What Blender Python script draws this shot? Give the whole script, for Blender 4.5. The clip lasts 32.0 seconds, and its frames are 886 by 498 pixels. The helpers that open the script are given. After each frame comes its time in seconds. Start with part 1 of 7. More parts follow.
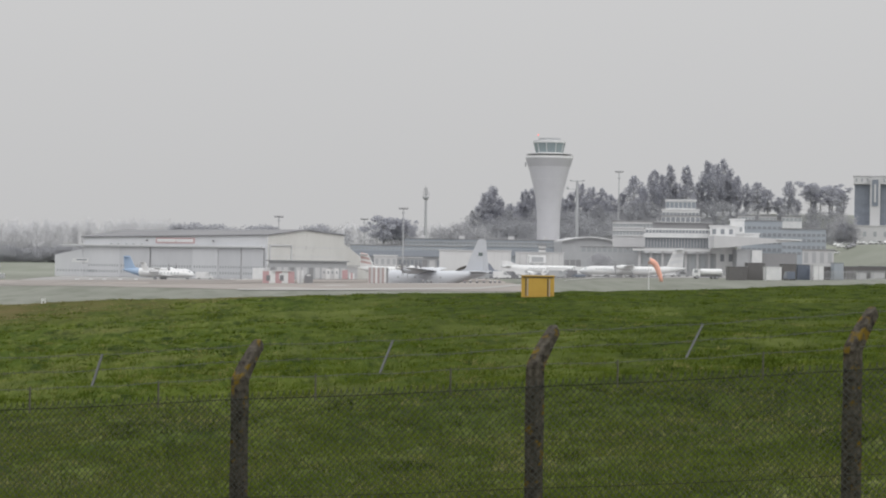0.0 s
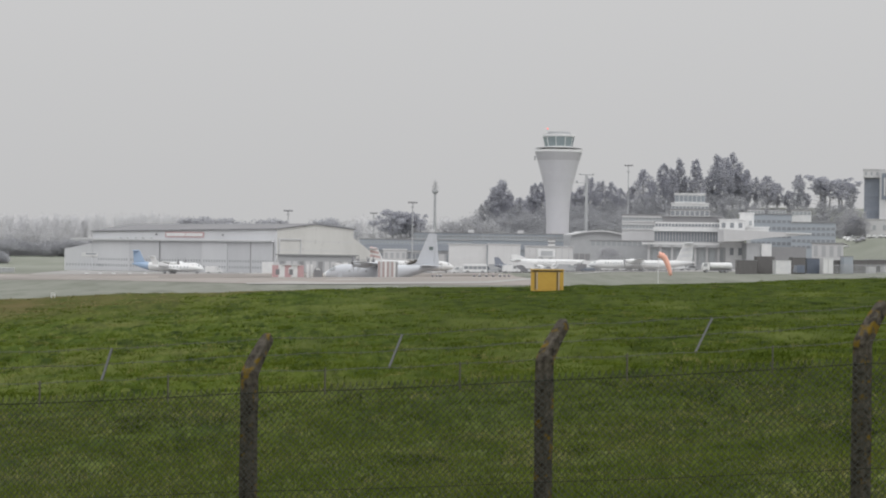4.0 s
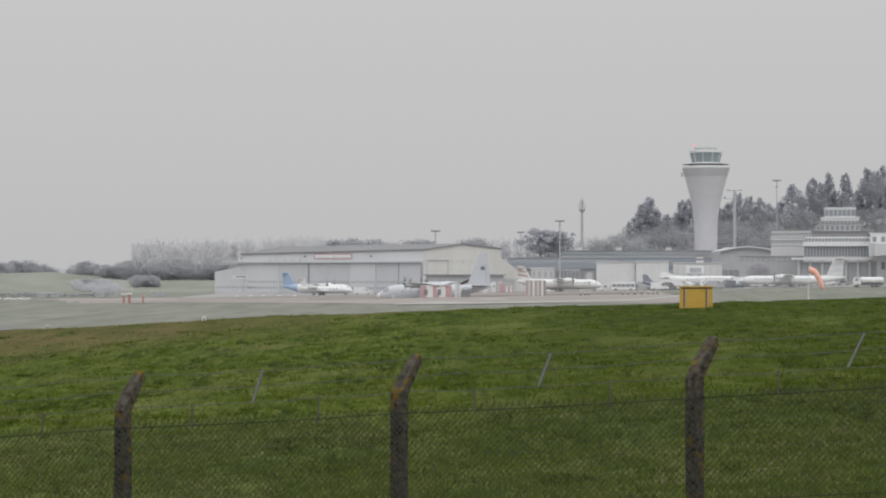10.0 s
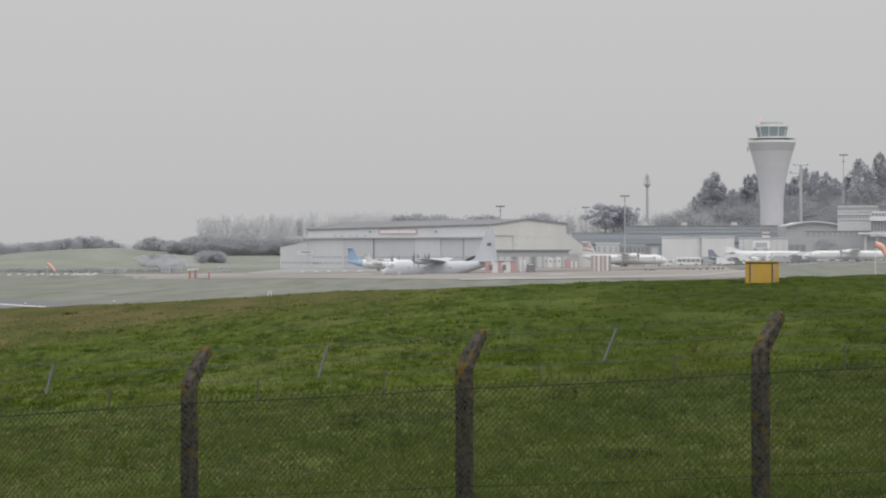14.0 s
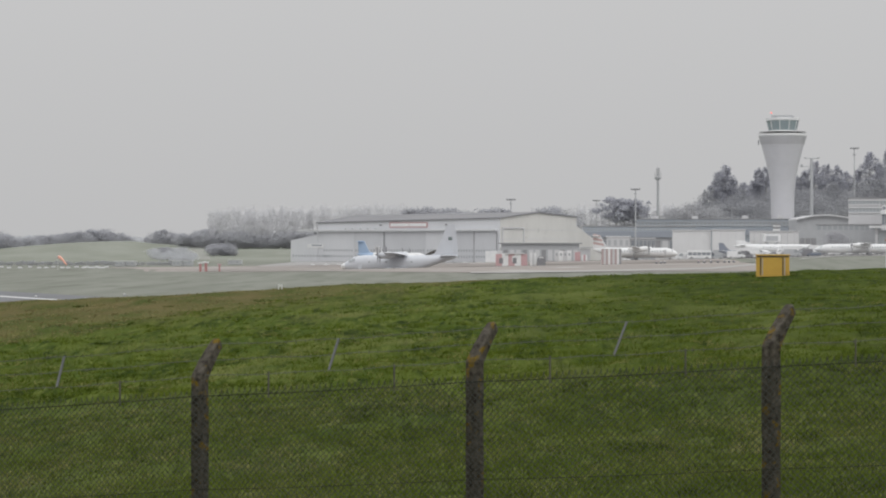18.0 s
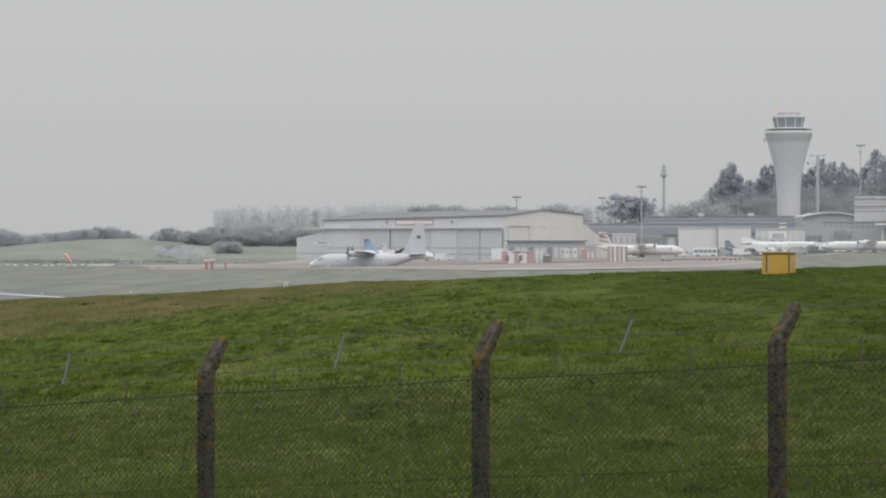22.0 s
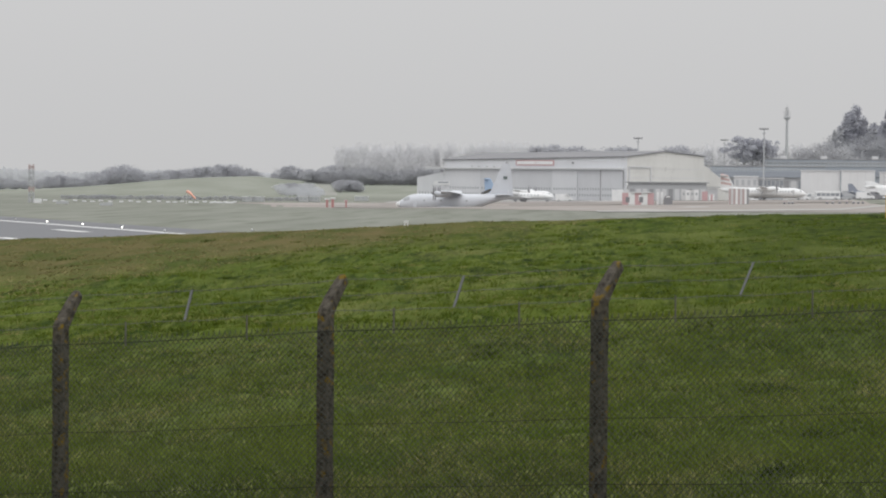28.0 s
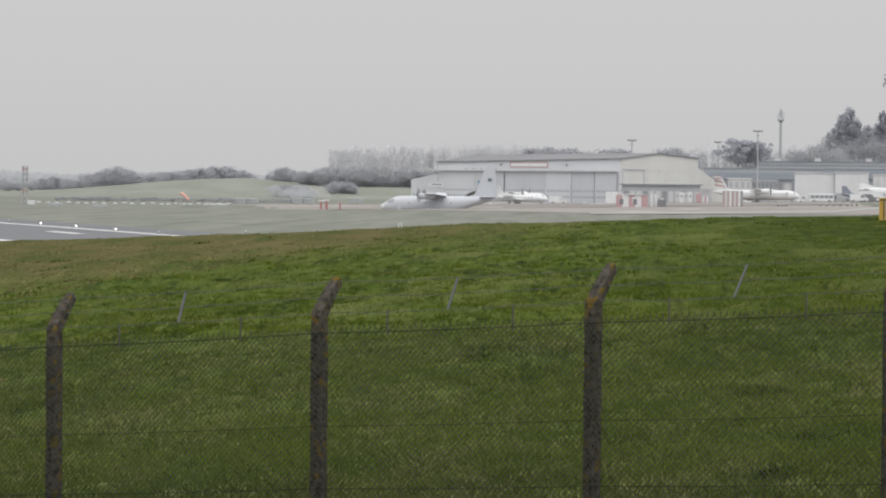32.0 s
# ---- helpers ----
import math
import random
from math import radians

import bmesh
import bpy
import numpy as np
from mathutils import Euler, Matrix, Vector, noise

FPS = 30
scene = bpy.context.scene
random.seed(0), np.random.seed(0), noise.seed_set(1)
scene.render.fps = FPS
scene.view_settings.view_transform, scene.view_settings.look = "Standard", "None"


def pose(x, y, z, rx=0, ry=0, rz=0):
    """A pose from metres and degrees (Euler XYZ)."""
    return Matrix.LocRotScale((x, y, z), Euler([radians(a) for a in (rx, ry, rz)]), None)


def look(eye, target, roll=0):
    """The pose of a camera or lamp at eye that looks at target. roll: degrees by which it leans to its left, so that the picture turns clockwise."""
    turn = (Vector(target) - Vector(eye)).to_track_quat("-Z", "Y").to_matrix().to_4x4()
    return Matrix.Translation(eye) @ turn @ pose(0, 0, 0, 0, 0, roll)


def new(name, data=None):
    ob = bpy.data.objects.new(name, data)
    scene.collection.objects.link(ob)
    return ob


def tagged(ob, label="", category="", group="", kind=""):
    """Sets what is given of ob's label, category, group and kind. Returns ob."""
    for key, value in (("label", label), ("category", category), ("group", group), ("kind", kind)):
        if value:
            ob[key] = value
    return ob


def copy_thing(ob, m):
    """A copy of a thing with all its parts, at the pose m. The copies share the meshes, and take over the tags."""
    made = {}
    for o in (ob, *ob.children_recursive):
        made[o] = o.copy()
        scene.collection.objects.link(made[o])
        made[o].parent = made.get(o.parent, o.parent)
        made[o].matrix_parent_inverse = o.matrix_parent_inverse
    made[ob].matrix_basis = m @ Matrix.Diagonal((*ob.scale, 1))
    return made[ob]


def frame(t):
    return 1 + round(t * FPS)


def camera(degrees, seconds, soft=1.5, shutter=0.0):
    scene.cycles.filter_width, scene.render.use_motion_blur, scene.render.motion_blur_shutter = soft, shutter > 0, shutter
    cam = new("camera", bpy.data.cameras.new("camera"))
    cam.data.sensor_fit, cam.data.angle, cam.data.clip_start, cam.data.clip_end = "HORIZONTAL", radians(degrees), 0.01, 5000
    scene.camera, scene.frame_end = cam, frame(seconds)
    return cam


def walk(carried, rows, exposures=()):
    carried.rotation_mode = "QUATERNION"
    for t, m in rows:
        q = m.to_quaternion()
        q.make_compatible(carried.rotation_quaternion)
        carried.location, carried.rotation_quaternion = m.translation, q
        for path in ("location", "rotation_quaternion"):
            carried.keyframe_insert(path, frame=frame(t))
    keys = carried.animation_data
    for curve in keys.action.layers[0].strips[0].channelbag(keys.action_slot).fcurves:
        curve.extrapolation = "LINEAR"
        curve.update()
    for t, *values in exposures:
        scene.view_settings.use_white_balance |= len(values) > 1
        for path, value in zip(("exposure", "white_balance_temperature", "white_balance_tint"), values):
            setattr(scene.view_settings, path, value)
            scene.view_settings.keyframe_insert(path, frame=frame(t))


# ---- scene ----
# the camera stands on a bank by the airfield and is panned with a long lens
EYE = (0.0, 0.0, 7.0)
cam = camera(22.18, 32.0, soft=2.0)
# seconds, turn to the right, tilt up, lean to the right (degrees)
PANS = (
    (0.0, 4.465, 0.326, -0.84),
    (0.5, 4.380, 0.328, -1.00),
    (1.0, 4.490, 0.402, -1.02),
    (1.5, 5.013, 0.789, -0.99),
    (2.0, 5.137, 0.768, -1.02),
    (2.5, 5.129, 0.771, -0.98),
    (3.0, 5.113, 0.981, -1.00),
    (3.5, 4.939, 0.874, -1.02),
    (4.0, 4.231, 0.168, -0.80),
    (4.2, 3.940, -0.244, -0.78),
    (4.3, 3.800, -0.559, -0.68),
    (4.4, 3.560, -1.270, -0.52),
    (4.5, 3.610, -0.043, -0.50),
    (6.5, -0.258, 0.687, -0.25),
    (7.0, 0.083, 0.044, 0.01),
    (7.5, 0.137, 0.196, -0.13),
    (8.0, 0.214, -0.028, -0.06),
    (8.5, 0.105, -0.006, -0.06),
    (9.0, -0.001, -0.085, 0.01),
    (9.5, 0.095, 0.184, 0.07),
    (10.0, 0.490, 0.627, -0.03),
    (10.5, 0.280, 0.435, -0.30),
    (11.0, -0.243, 0.711, -0.23),
    (11.5, -0.506, 0.127, -0.12),
    (12.0, -0.785, 0.245, 0.16),
    (12.5, -0.587, 0.511, 0.03),
    (13.0, -0.967, 0.254, 0.07),
    (13.5, -1.126, 0.108, 0.03),
    (14.0, -1.154, 0.001, 0.04),
    (14.5, -1.134, -0.192, 0.01),
    (16.5, -1.314, -0.181, 0.09),
    (17.0, -1.373, -0.187, 0.03),
    (17.5, -1.454, -0.167, 0.01),
    (18.0, -1.420, -0.172, 0.00),
    (18.5, -1.457, -0.222, 0.07),
    (19.0, -1.505, -0.256, 0.03),
    (19.5, -1.550, -0.217, 0.06),
    (20.0, -1.569, -0.233, 0.01),
    (20.5, -1.617, -0.254, 0.02),
    (21.0, -1.576, -0.268, 0.09),
    (21.5, -1.572, -0.252, 0.05),
    (22.0, -1.570, -0.235, 0.03),
    (22.5, -1.517, -0.188, 0.06),
    (23.0, -1.560, -0.197, 0.12),
    (23.5, -1.704, -0.247, 0.07),
    (23.7, -2.420, -0.240, 0.00),
    (23.8, -4.290, -0.150, 0.10),
    (24.0, -5.046, -0.049, 0.15),
    (24.5, -4.662, -0.115, -0.16),
    (24.6, -4.560, -0.320, -0.25),
    (24.7, -4.560, -0.660, -0.32),
    (24.8, -4.580, -1.260, -0.42),
    (25.0, -4.597, -1.681, -0.48),
    (25.5, -4.568, -1.704, -0.50),
    (27.5, -4.603, -1.766, -0.52),
    (28.0, -4.603, -1.766, -0.52),
    (28.5, -4.592, -1.764, -0.58),
    (29.0, -4.482, -1.738, -0.55),
    (29.5, -4.477, -1.738, -0.55),
    (30.0, -4.477, -1.738, -0.55),
    (30.5, -4.449, -1.705, -0.58),
    (31.0, -4.430, -1.699, -0.52),
    (31.5, -4.435, -1.699, -0.52),
    (32.0, -4.448, -1.714, -0.56),
)
walk(cam, [(t, pose(*EYE, 90 + up, 0, -right) @ pose(0, 0, 0, 0, 0, -lean)) for t, right, up, lean in PANS], exposures=((0.0, -0.03), (4.0, -0.05), (7.0, -0.11), (24.0, -0.11), (25.2, -0.08), (28.0, 0.03), (32.0, 0.03)))

# ---- light: a bright, even overcast ----
world = bpy.data.worlds.new("overcast")
scene.world = world
world.use_nodes = True
wn, wl = world.node_tree.nodes, world.node_tree.links
wn.clear()
sky = wn.new("ShaderNodeTexSky")
sky.sky_type, sky.sun_disc = "NISHITA", False
sky.sun_elevation, sky.sun_rotation = radians(48), radians(150)
sky.air_density, sky.dust_density, sky.ozone_density = 1.0, 6.0, 1.0
grey = wn.new("ShaderNodeHueSaturation")
grey.inputs["Saturation"].default_value = 0.0
grey.inputs["Value"].default_value = 0.055
ramp = wn.new("ShaderNodeValToRGB")
ramp.color_ramp.elements[0].position, ramp.color_ramp.elements[0].color = 0.50, (0.585, 0.585, 0.59, 1)
ramp.color_ramp.elements[1].position, ramp.color_ramp.elements[1].color = 0.56, (0.645, 0.645, 0.65, 1)
e = ramp.color_ramp.elements.new(1.0)
e.color = (1.62, 1.63, 1.65, 1)
geo = wn.new("ShaderNodeTexCoord")
sep = wn.new("ShaderNodeSeparateXYZ")
half = wn.new("ShaderNodeMath")
half.operation = "MULTIPLY_ADD"
half.inputs[1].default_value, half.inputs[2].default_value = 0.5, 0.5
cloud = wn.new("ShaderNodeMix")
cloud.data_type = "RGBA"
cloud.inputs["Factor"].default_value = 0.93
back = wn.new("ShaderNodeBackground")
back.inputs["Strength"].default_value = 1.0
wout = wn.new("ShaderNodeOutputWorld")
wl.new(geo.outputs["Generated"], sep.inputs[0])
wl.new(sep.outputs["Z"], half.inputs[0])
wl.new(half.outputs[0], ramp.inputs["Fac"])
wl.new(sky.outputs[0], grey.inputs["Color"])
wl.new(grey.outputs[0], cloud.inputs[6])
wl.new(ramp.outputs[0], cloud.inputs[7])
wl.new(cloud.outputs[2], back.inputs["Color"])
wl.new(back.outputs[0], wout.inputs[0])

sun_data = bpy.data.lights.new("sun", "SUN")
sun_data.energy, sun_data.angle, sun_data.color = 0.5, radians(40), (1.0, 0.97, 0.93)
sun = new("sun", sun_data)
sun.matrix_world = look((60, -80, 150), (0, 60, 0))

# ---- materials ----


def mat(name, col, col2=None, scale=1.0, rough=0.8, metal=0.0, bump=0.0, detail=6.0, spots=None, spot_scale=8.0, spot_amount=0.5, spec=0.5, stretch=(1, 1, 1), island=0.0, space="Object"):
    """Two tones mixed by noise at two scales, with optional stains of a third tone, and fine relief."""
    m = bpy.data.materials.new(name)
    m.use_nodes = True
    n, l = m.node_tree.nodes, m.node_tree.links
    b = n["Principled BSDF"]
    b.inputs["Roughness"].default_value, b.inputs["Metallic"].default_value = rough, metal
    b.inputs["Specular IOR Level"].default_value = spec
    col2 = col2 or tuple(c * 0.8 for c in col)
    co = n.new("ShaderNodeTexCoord")
    mp = n.new("ShaderNodeMapping")
    mp.inputs["Scale"].default_value = stretch
    if space == "World":
        co, space = n.new("ShaderNodeNewGeometry"), "Position"
    l.new(co.outputs[space], mp.inputs["Vector"])
    n1 = n.new("ShaderNodeTexNoise")
    n1.inputs["Scale"].default_value, n1.inputs["Detail"].default_value = scale, detail
    n2 = n.new("ShaderNodeTexNoise")
    n2.inputs["Scale"].default_value, n2.inputs["Detail"].default_value = scale * 7.3, 3.0
    l.new(mp.outputs[0], n1.inputs["Vector"])
    l.new(mp.outputs[0], n2.inputs["Vector"])
    add = n.new("ShaderNodeMath")
    add.operation = "MULTIPLY_ADD"
    add.inputs[1].default_value = 0.45
    l.new(n2.outputs["Fac"], add.inputs[0])
    l.new(n1.outputs["Fac"], add.inputs[2])
    mr = n.new("ShaderNodeMapRange")
    mr.inputs["From Min"].default_value, mr.inputs["From Max"].default_value = 0.5, 0.95
    l.new(add.outputs[0], mr.inputs["Value"])
    mx = n.new("ShaderNodeMix")
    mx.data_type = "RGBA"
    mx.inputs[6].default_value, mx.inputs[7].default_value = (*col, 1), (*col2, 1)
    l.new(mr.outputs[0], mx.inputs["Factor"])
    out = mx.outputs[2]
    if spots:
        n3 = n.new("ShaderNodeTexNoise")
        n3.inputs["Scale"].default_value, n3.inputs["Detail"].default_value = spot_scale, 5.0
        l.new(co.outputs[space], n3.inputs["Vector"])
        m3 = n.new("ShaderNodeMapRange")
        m3.inputs["From Min"].default_value, m3.inputs["From Max"].default_value = 1 - spot_amount, 1.08 - spot_amount
        l.new(n3.outputs["Fac"], m3.inputs["Value"])
        x3 = n.new("ShaderNodeMix")
        x3.data_type = "RGBA"
        x3.inputs[7].default_value = (*spots, 1)
        l.new(m3.outputs[0], x3.inputs["Factor"])
        l.new(out, x3.inputs[6])
        out = x3.outputs[2]
    if island:
        g = n.new("ShaderNodeNewGeometry")
        oi = n.new("ShaderNodeObjectInfo")
        ad = n.new("ShaderNodeMath")
        ad.operation = "ADD"
        l.new(g.outputs["Random Per Island"], ad.inputs[0])
        l.new(oi.outputs["Random"], ad.inputs[1])
        r2 = n.new("ShaderNodeMapRange")
        r2.inputs["From Max"].default_value = 2.0
        r2.inputs["To Min"].default_value, r2.inputs["To Max"].default_value = 1 - island, 1 + island
        l.new(ad.outputs[0], r2.inputs["Value"])
        hs = n.new("ShaderNodeHueSaturation")
        l.new(r2.outputs[0], hs.inputs["Value"])
        l.new(out, hs.inputs["Color"])
        out = hs.outputs[0]
    l.new(out, b.inputs["Base Color"])
    if bump:
        bp = n.new("ShaderNodeBump")
        bp.inputs["Strength"].default_value, bp.inputs["Distance"].default_value = bump, 0.02
        l.new(add.outputs[0], bp.inputs["Height"])
        l.new(bp.outputs[0], b.inputs["Normal"])
    return m


def glow(name, col, strength):
    m = bpy.data.materials.new(name)
    m.use_nodes = True
    b = m.node_tree.nodes["Principled BSDF"]
    b.inputs["Base Color"].default_value = (*col, 1)
    b.inputs["Emission Color"].default_value = (*col, 1)
    b.inputs["Emission Strength"].default_value = strength
    return m


def leaf(name, col, col2):
    m = mat(name, col, col2, scale=0.25, rough=0.9, island=0.08, spec=0.1)
    n, l = m.node_tree.nodes, m.node_tree.links
    b, o = n["Principled BSDF"], n["Material Output"]
    tr = n.new("ShaderNodeBsdfTranslucent")
    tr.inputs["Color"].default_value = (*[min(1, c * 1.15) for c in col], 1)
    ms = n.new("ShaderNodeMixShader")
    ms.inputs[0].default_value = 0.42
    l.new(b.outputs[0], ms.inputs[1])
    l.new(tr.outputs[0], ms.inputs[2])
    l.new(ms.outputs[0], o.inputs[0])
    return m


M_PAINT = mat("white_paint", (0.80, 0.80, 0.80), (0.70, 0.71, 0.72), scale=0.6, rough=0.35)
M_HERC = mat("pale_grey_aircraft_paint", (0.58, 0.6, 0.64), (0.54, 0.56, 0.6), scale=0.5, rough=0.4)
M_CLAD = mat("pale_grey_cladding", (0.67, 0.68, 0.705), (0.62, 0.63, 0.655), scale=0.12, rough=0.6, stretch=(1, 1, 0.3))
M_DOORS = mat("grey_door_sheeting", (0.6, 0.61, 0.635), (0.55, 0.56, 0.585), scale=0.12, rough=0.6, stretch=(1, 1, 0.3))
M_RENDER = mat("cream_rendered_wall", (0.67, 0.665, 0.64), (0.61, 0.605, 0.58), scale=0.1, rough=0.85, spots=(0.57, 0.565, 0.54), spot_scale=0.25, spot_amount=0.40, stretch=(1, 1, 0.4))
# roofs, glass, dark metal and strong paints are paled here for distance haze
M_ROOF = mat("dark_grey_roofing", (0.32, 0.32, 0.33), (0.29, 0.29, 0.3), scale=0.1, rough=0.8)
M_CONC = mat("pale_concrete", (0.62, 0.62, 0.63), (0.56, 0.56, 0.57), scale=0.15, rough=0.8, stretch=(1, 1, 0.3))
M_TOWER = mat("tower_cladding", (0.61, 0.61, 0.64), (0.57, 0.57, 0.6), scale=0.2, rough=0.45, metal=0.0)
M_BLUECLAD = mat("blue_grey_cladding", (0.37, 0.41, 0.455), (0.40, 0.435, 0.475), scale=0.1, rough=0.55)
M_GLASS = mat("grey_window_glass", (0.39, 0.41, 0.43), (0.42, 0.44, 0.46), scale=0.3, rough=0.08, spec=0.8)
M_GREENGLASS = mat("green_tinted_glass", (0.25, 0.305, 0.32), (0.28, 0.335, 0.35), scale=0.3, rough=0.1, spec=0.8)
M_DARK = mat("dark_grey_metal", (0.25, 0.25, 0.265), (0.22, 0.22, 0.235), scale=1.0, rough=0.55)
M_STEEL = mat("galvanised_steel", (0.1, 0.105, 0.105), (0.075, 0.08, 0.08), scale=3.0, rough=0.6)
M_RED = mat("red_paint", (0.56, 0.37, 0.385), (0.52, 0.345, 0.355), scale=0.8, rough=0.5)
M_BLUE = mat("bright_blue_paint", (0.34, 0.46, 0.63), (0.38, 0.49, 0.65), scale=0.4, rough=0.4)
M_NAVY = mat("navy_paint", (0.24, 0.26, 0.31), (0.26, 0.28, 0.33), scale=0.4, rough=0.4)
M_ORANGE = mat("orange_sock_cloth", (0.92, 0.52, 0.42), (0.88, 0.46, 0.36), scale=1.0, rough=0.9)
M_YELLOW = mat("yellow_cabinet_paint", (0.62, 0.39, 0.075), (0.55, 0.335, 0.06), scale=1.2, rough=0.5, spots=(0.42, 0.24, 0.05), spot_scale=2.0, spot_amount=0.36)
M_POST = mat("weathered_concrete", (0.128, 0.115, 0.096), (0.019, 0.016, 0.013), scale=16.0, rough=0.95, bump=0.9, spots=(0.155, 0.105, 0.018), spot_scale=9.0, spot_amount=0.43, spec=0.1, space="World")
M_WIRE = mat("dark_green_wire", (0.034, 0.037, 0.032), (0.066, 0.07, 0.06), scale=5.0, rough=0.7)
M_SELV = mat("tarnished_line_wire", (0.026, 0.028, 0.024), (0.045, 0.046, 0.04), scale=5.0, rough=0.9, spec=0.1)
M_BARB = mat("zinc_wire", (0.12, 0.125, 0.12), (0.08, 0.08, 0.075), scale=5.0, rough=0.7)
# steel grey raised to take in the haze
M_FARSTEEL = mat("weathered_grey_steel", (0.46, 0.47, 0.485), (0.42, 0.43, 0.445), scale=0.5, rough=0.6)
M_RAIL = mat("dark_cabinet_trim", (0.06, 0.055, 0.05), (0.09, 0.08, 0.07), scale=2.0, rough=0.7)
M_STUB = mat("rusty_steel", (0.10, 0.10, 0.09), (0.08, 0.07, 0.06), scale=5.0, rough=0.8)
# distance haze is painted into the pale bark, twig and foliage colours
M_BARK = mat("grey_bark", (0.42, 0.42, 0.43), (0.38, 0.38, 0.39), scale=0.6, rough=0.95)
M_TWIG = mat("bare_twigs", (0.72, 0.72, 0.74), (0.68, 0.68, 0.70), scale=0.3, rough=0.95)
# crowns on the rise: blue-grey haze mixed into the base colours
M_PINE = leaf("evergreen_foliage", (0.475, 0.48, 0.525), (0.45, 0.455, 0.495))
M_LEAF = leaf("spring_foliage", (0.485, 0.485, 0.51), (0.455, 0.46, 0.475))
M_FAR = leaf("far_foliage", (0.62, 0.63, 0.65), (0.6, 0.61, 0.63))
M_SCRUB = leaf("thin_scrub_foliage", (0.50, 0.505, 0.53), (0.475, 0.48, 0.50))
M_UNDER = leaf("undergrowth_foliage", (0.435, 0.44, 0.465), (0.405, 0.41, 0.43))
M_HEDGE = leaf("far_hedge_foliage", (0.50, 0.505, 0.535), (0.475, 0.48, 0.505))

# ---- building helpers ----


def st(a, e, d):
    """A place fitted to the camera's view: pixels (quarter-mils) right and down, metres ahead."""
    return Vector((a / 4000 * d, d, EYE[2] - e / 4000 * d))


def part(name, bm, material, parent, label="", smooth=False, m=None):
    me = bpy.data.meshes.new(name)
    bmesh.ops.recalc_face_normals(bm, faces=bm.faces)
    bm.to_mesh(me)
    bm.free()
    if smooth:
        me.shade_smooth()
    for mm in material if isinstance(material, (list, tuple)) else (material,):
        me.materials.append(mm)
    ob = new(name, me)
    ob.parent = parent
    if m is not None:
        ob.matrix_basis = m
    if label:
        tagged(ob, label)
    return ob


def share(ob, parent, m):
    """Another object on the same mesh."""
    o = new(ob.name.split(".")[0], ob.data)
    o.parent = parent
    o.matrix_basis = m
    return o


def thing(name, m, label, category, group="", kind=""):
    ob = new(name)
    ob.matrix_basis = m
    return tagged(ob, label, category, group, kind)


def box(bm, x0, x1, y0, y1, z0, z1, bevel=0.0):
    r = bmesh.ops.create_cube(bm, size=1, matrix=Matrix.Translation(((x0 + x1) / 2, (y0 + y1) / 2, (z0 + z1) / 2)) @ Matrix.Diagonal((abs(x1 - x0), abs(y1 - y0), abs(z1 - z0), 1)))
    if bevel:
        es = list({ed for v in r["verts"] for ed in v.link_edges})
        bmesh.ops.bevel(bm, geom=es, offset=bevel, segments=2, affect="EDGES", profile=0.6)
    return bm


def cube(x0, x1, y0, y1, z0, z1, bevel=0.0):
    return box(bmesh.new(), x0, x1, y0, y1, z0, z1, bevel)


def rod(bm, a, b, r0, r1=None, n=8, cap=True):
    a, b = Vector(a), Vector(b)
    r1 = r0 if r1 is None else r1
    m = Matrix.Translation((a + b) / 2) @ (b - a).to_track_quat("Z", "Y").to_matrix().to_4x4()
    bmesh.ops.create_cone(bm, cap_ends=cap, segments=n, radius1=r0, radius2=r1, depth=(b - a).length, matrix=m)
    return bm


def loft(bm, rings, close=True):
    """Skins rings of equal count; caps both ends."""
    vs = [[bm.verts.new(p) for p in ring] for ring in rings]
    k = len(vs[0])
    for a, b in zip(vs, vs[1:]):
        for i in range(k):
            bm.faces.new((a[i], a[(i + 1) % k], b[(i + 1) % k], b[i]))
    if close:
        bm.faces.new(vs[0])
        bm.faces.new(vs[-1])
    return bm


def lathe(bm, prof, n=32):
    """Turns (radius, height) pairs about z."""
    return loft(bm, [[(r * math.cos(2 * math.pi * i / n), r * math.sin(2 * math.pi * i / n), z) for i in range(n)] for r, z in prof])


def slab(pts, y0, y1):
    """An upright plate: an outline in x and z, from y0 to y1."""
    bm = bmesh.new()
    loft(bm, [[(x, y0, z) for x, z in pts], [(x, y1, z) for x, z in pts]])
    return bm


def ring_oval(x, zc, w, h, n=20, flat=1.0):
    out = []
    for i in range(n):
        a = 2 * math.pi * i / n
        c, s = math.cos(a), math.sin(a)
        out.append((x, w * math.copysign(abs(c) ** flat, c), zc + h * math.copysign(abs(s) ** flat, s)))
    return out


def smooth(a, b, x):
    t = min(1, max(0, (x - a) / (b - a)))
    return t * t * (3 - 2 * t)


# ---- the ground: one sheet from the bank to the horizon ----


def ditch_x(y):
    """The line of the worn ditch that comes down the bank."""
    return 9.0 - 0.0088 * (y - 35) ** 2 + 0.12 * math.sin(y * 0.9)


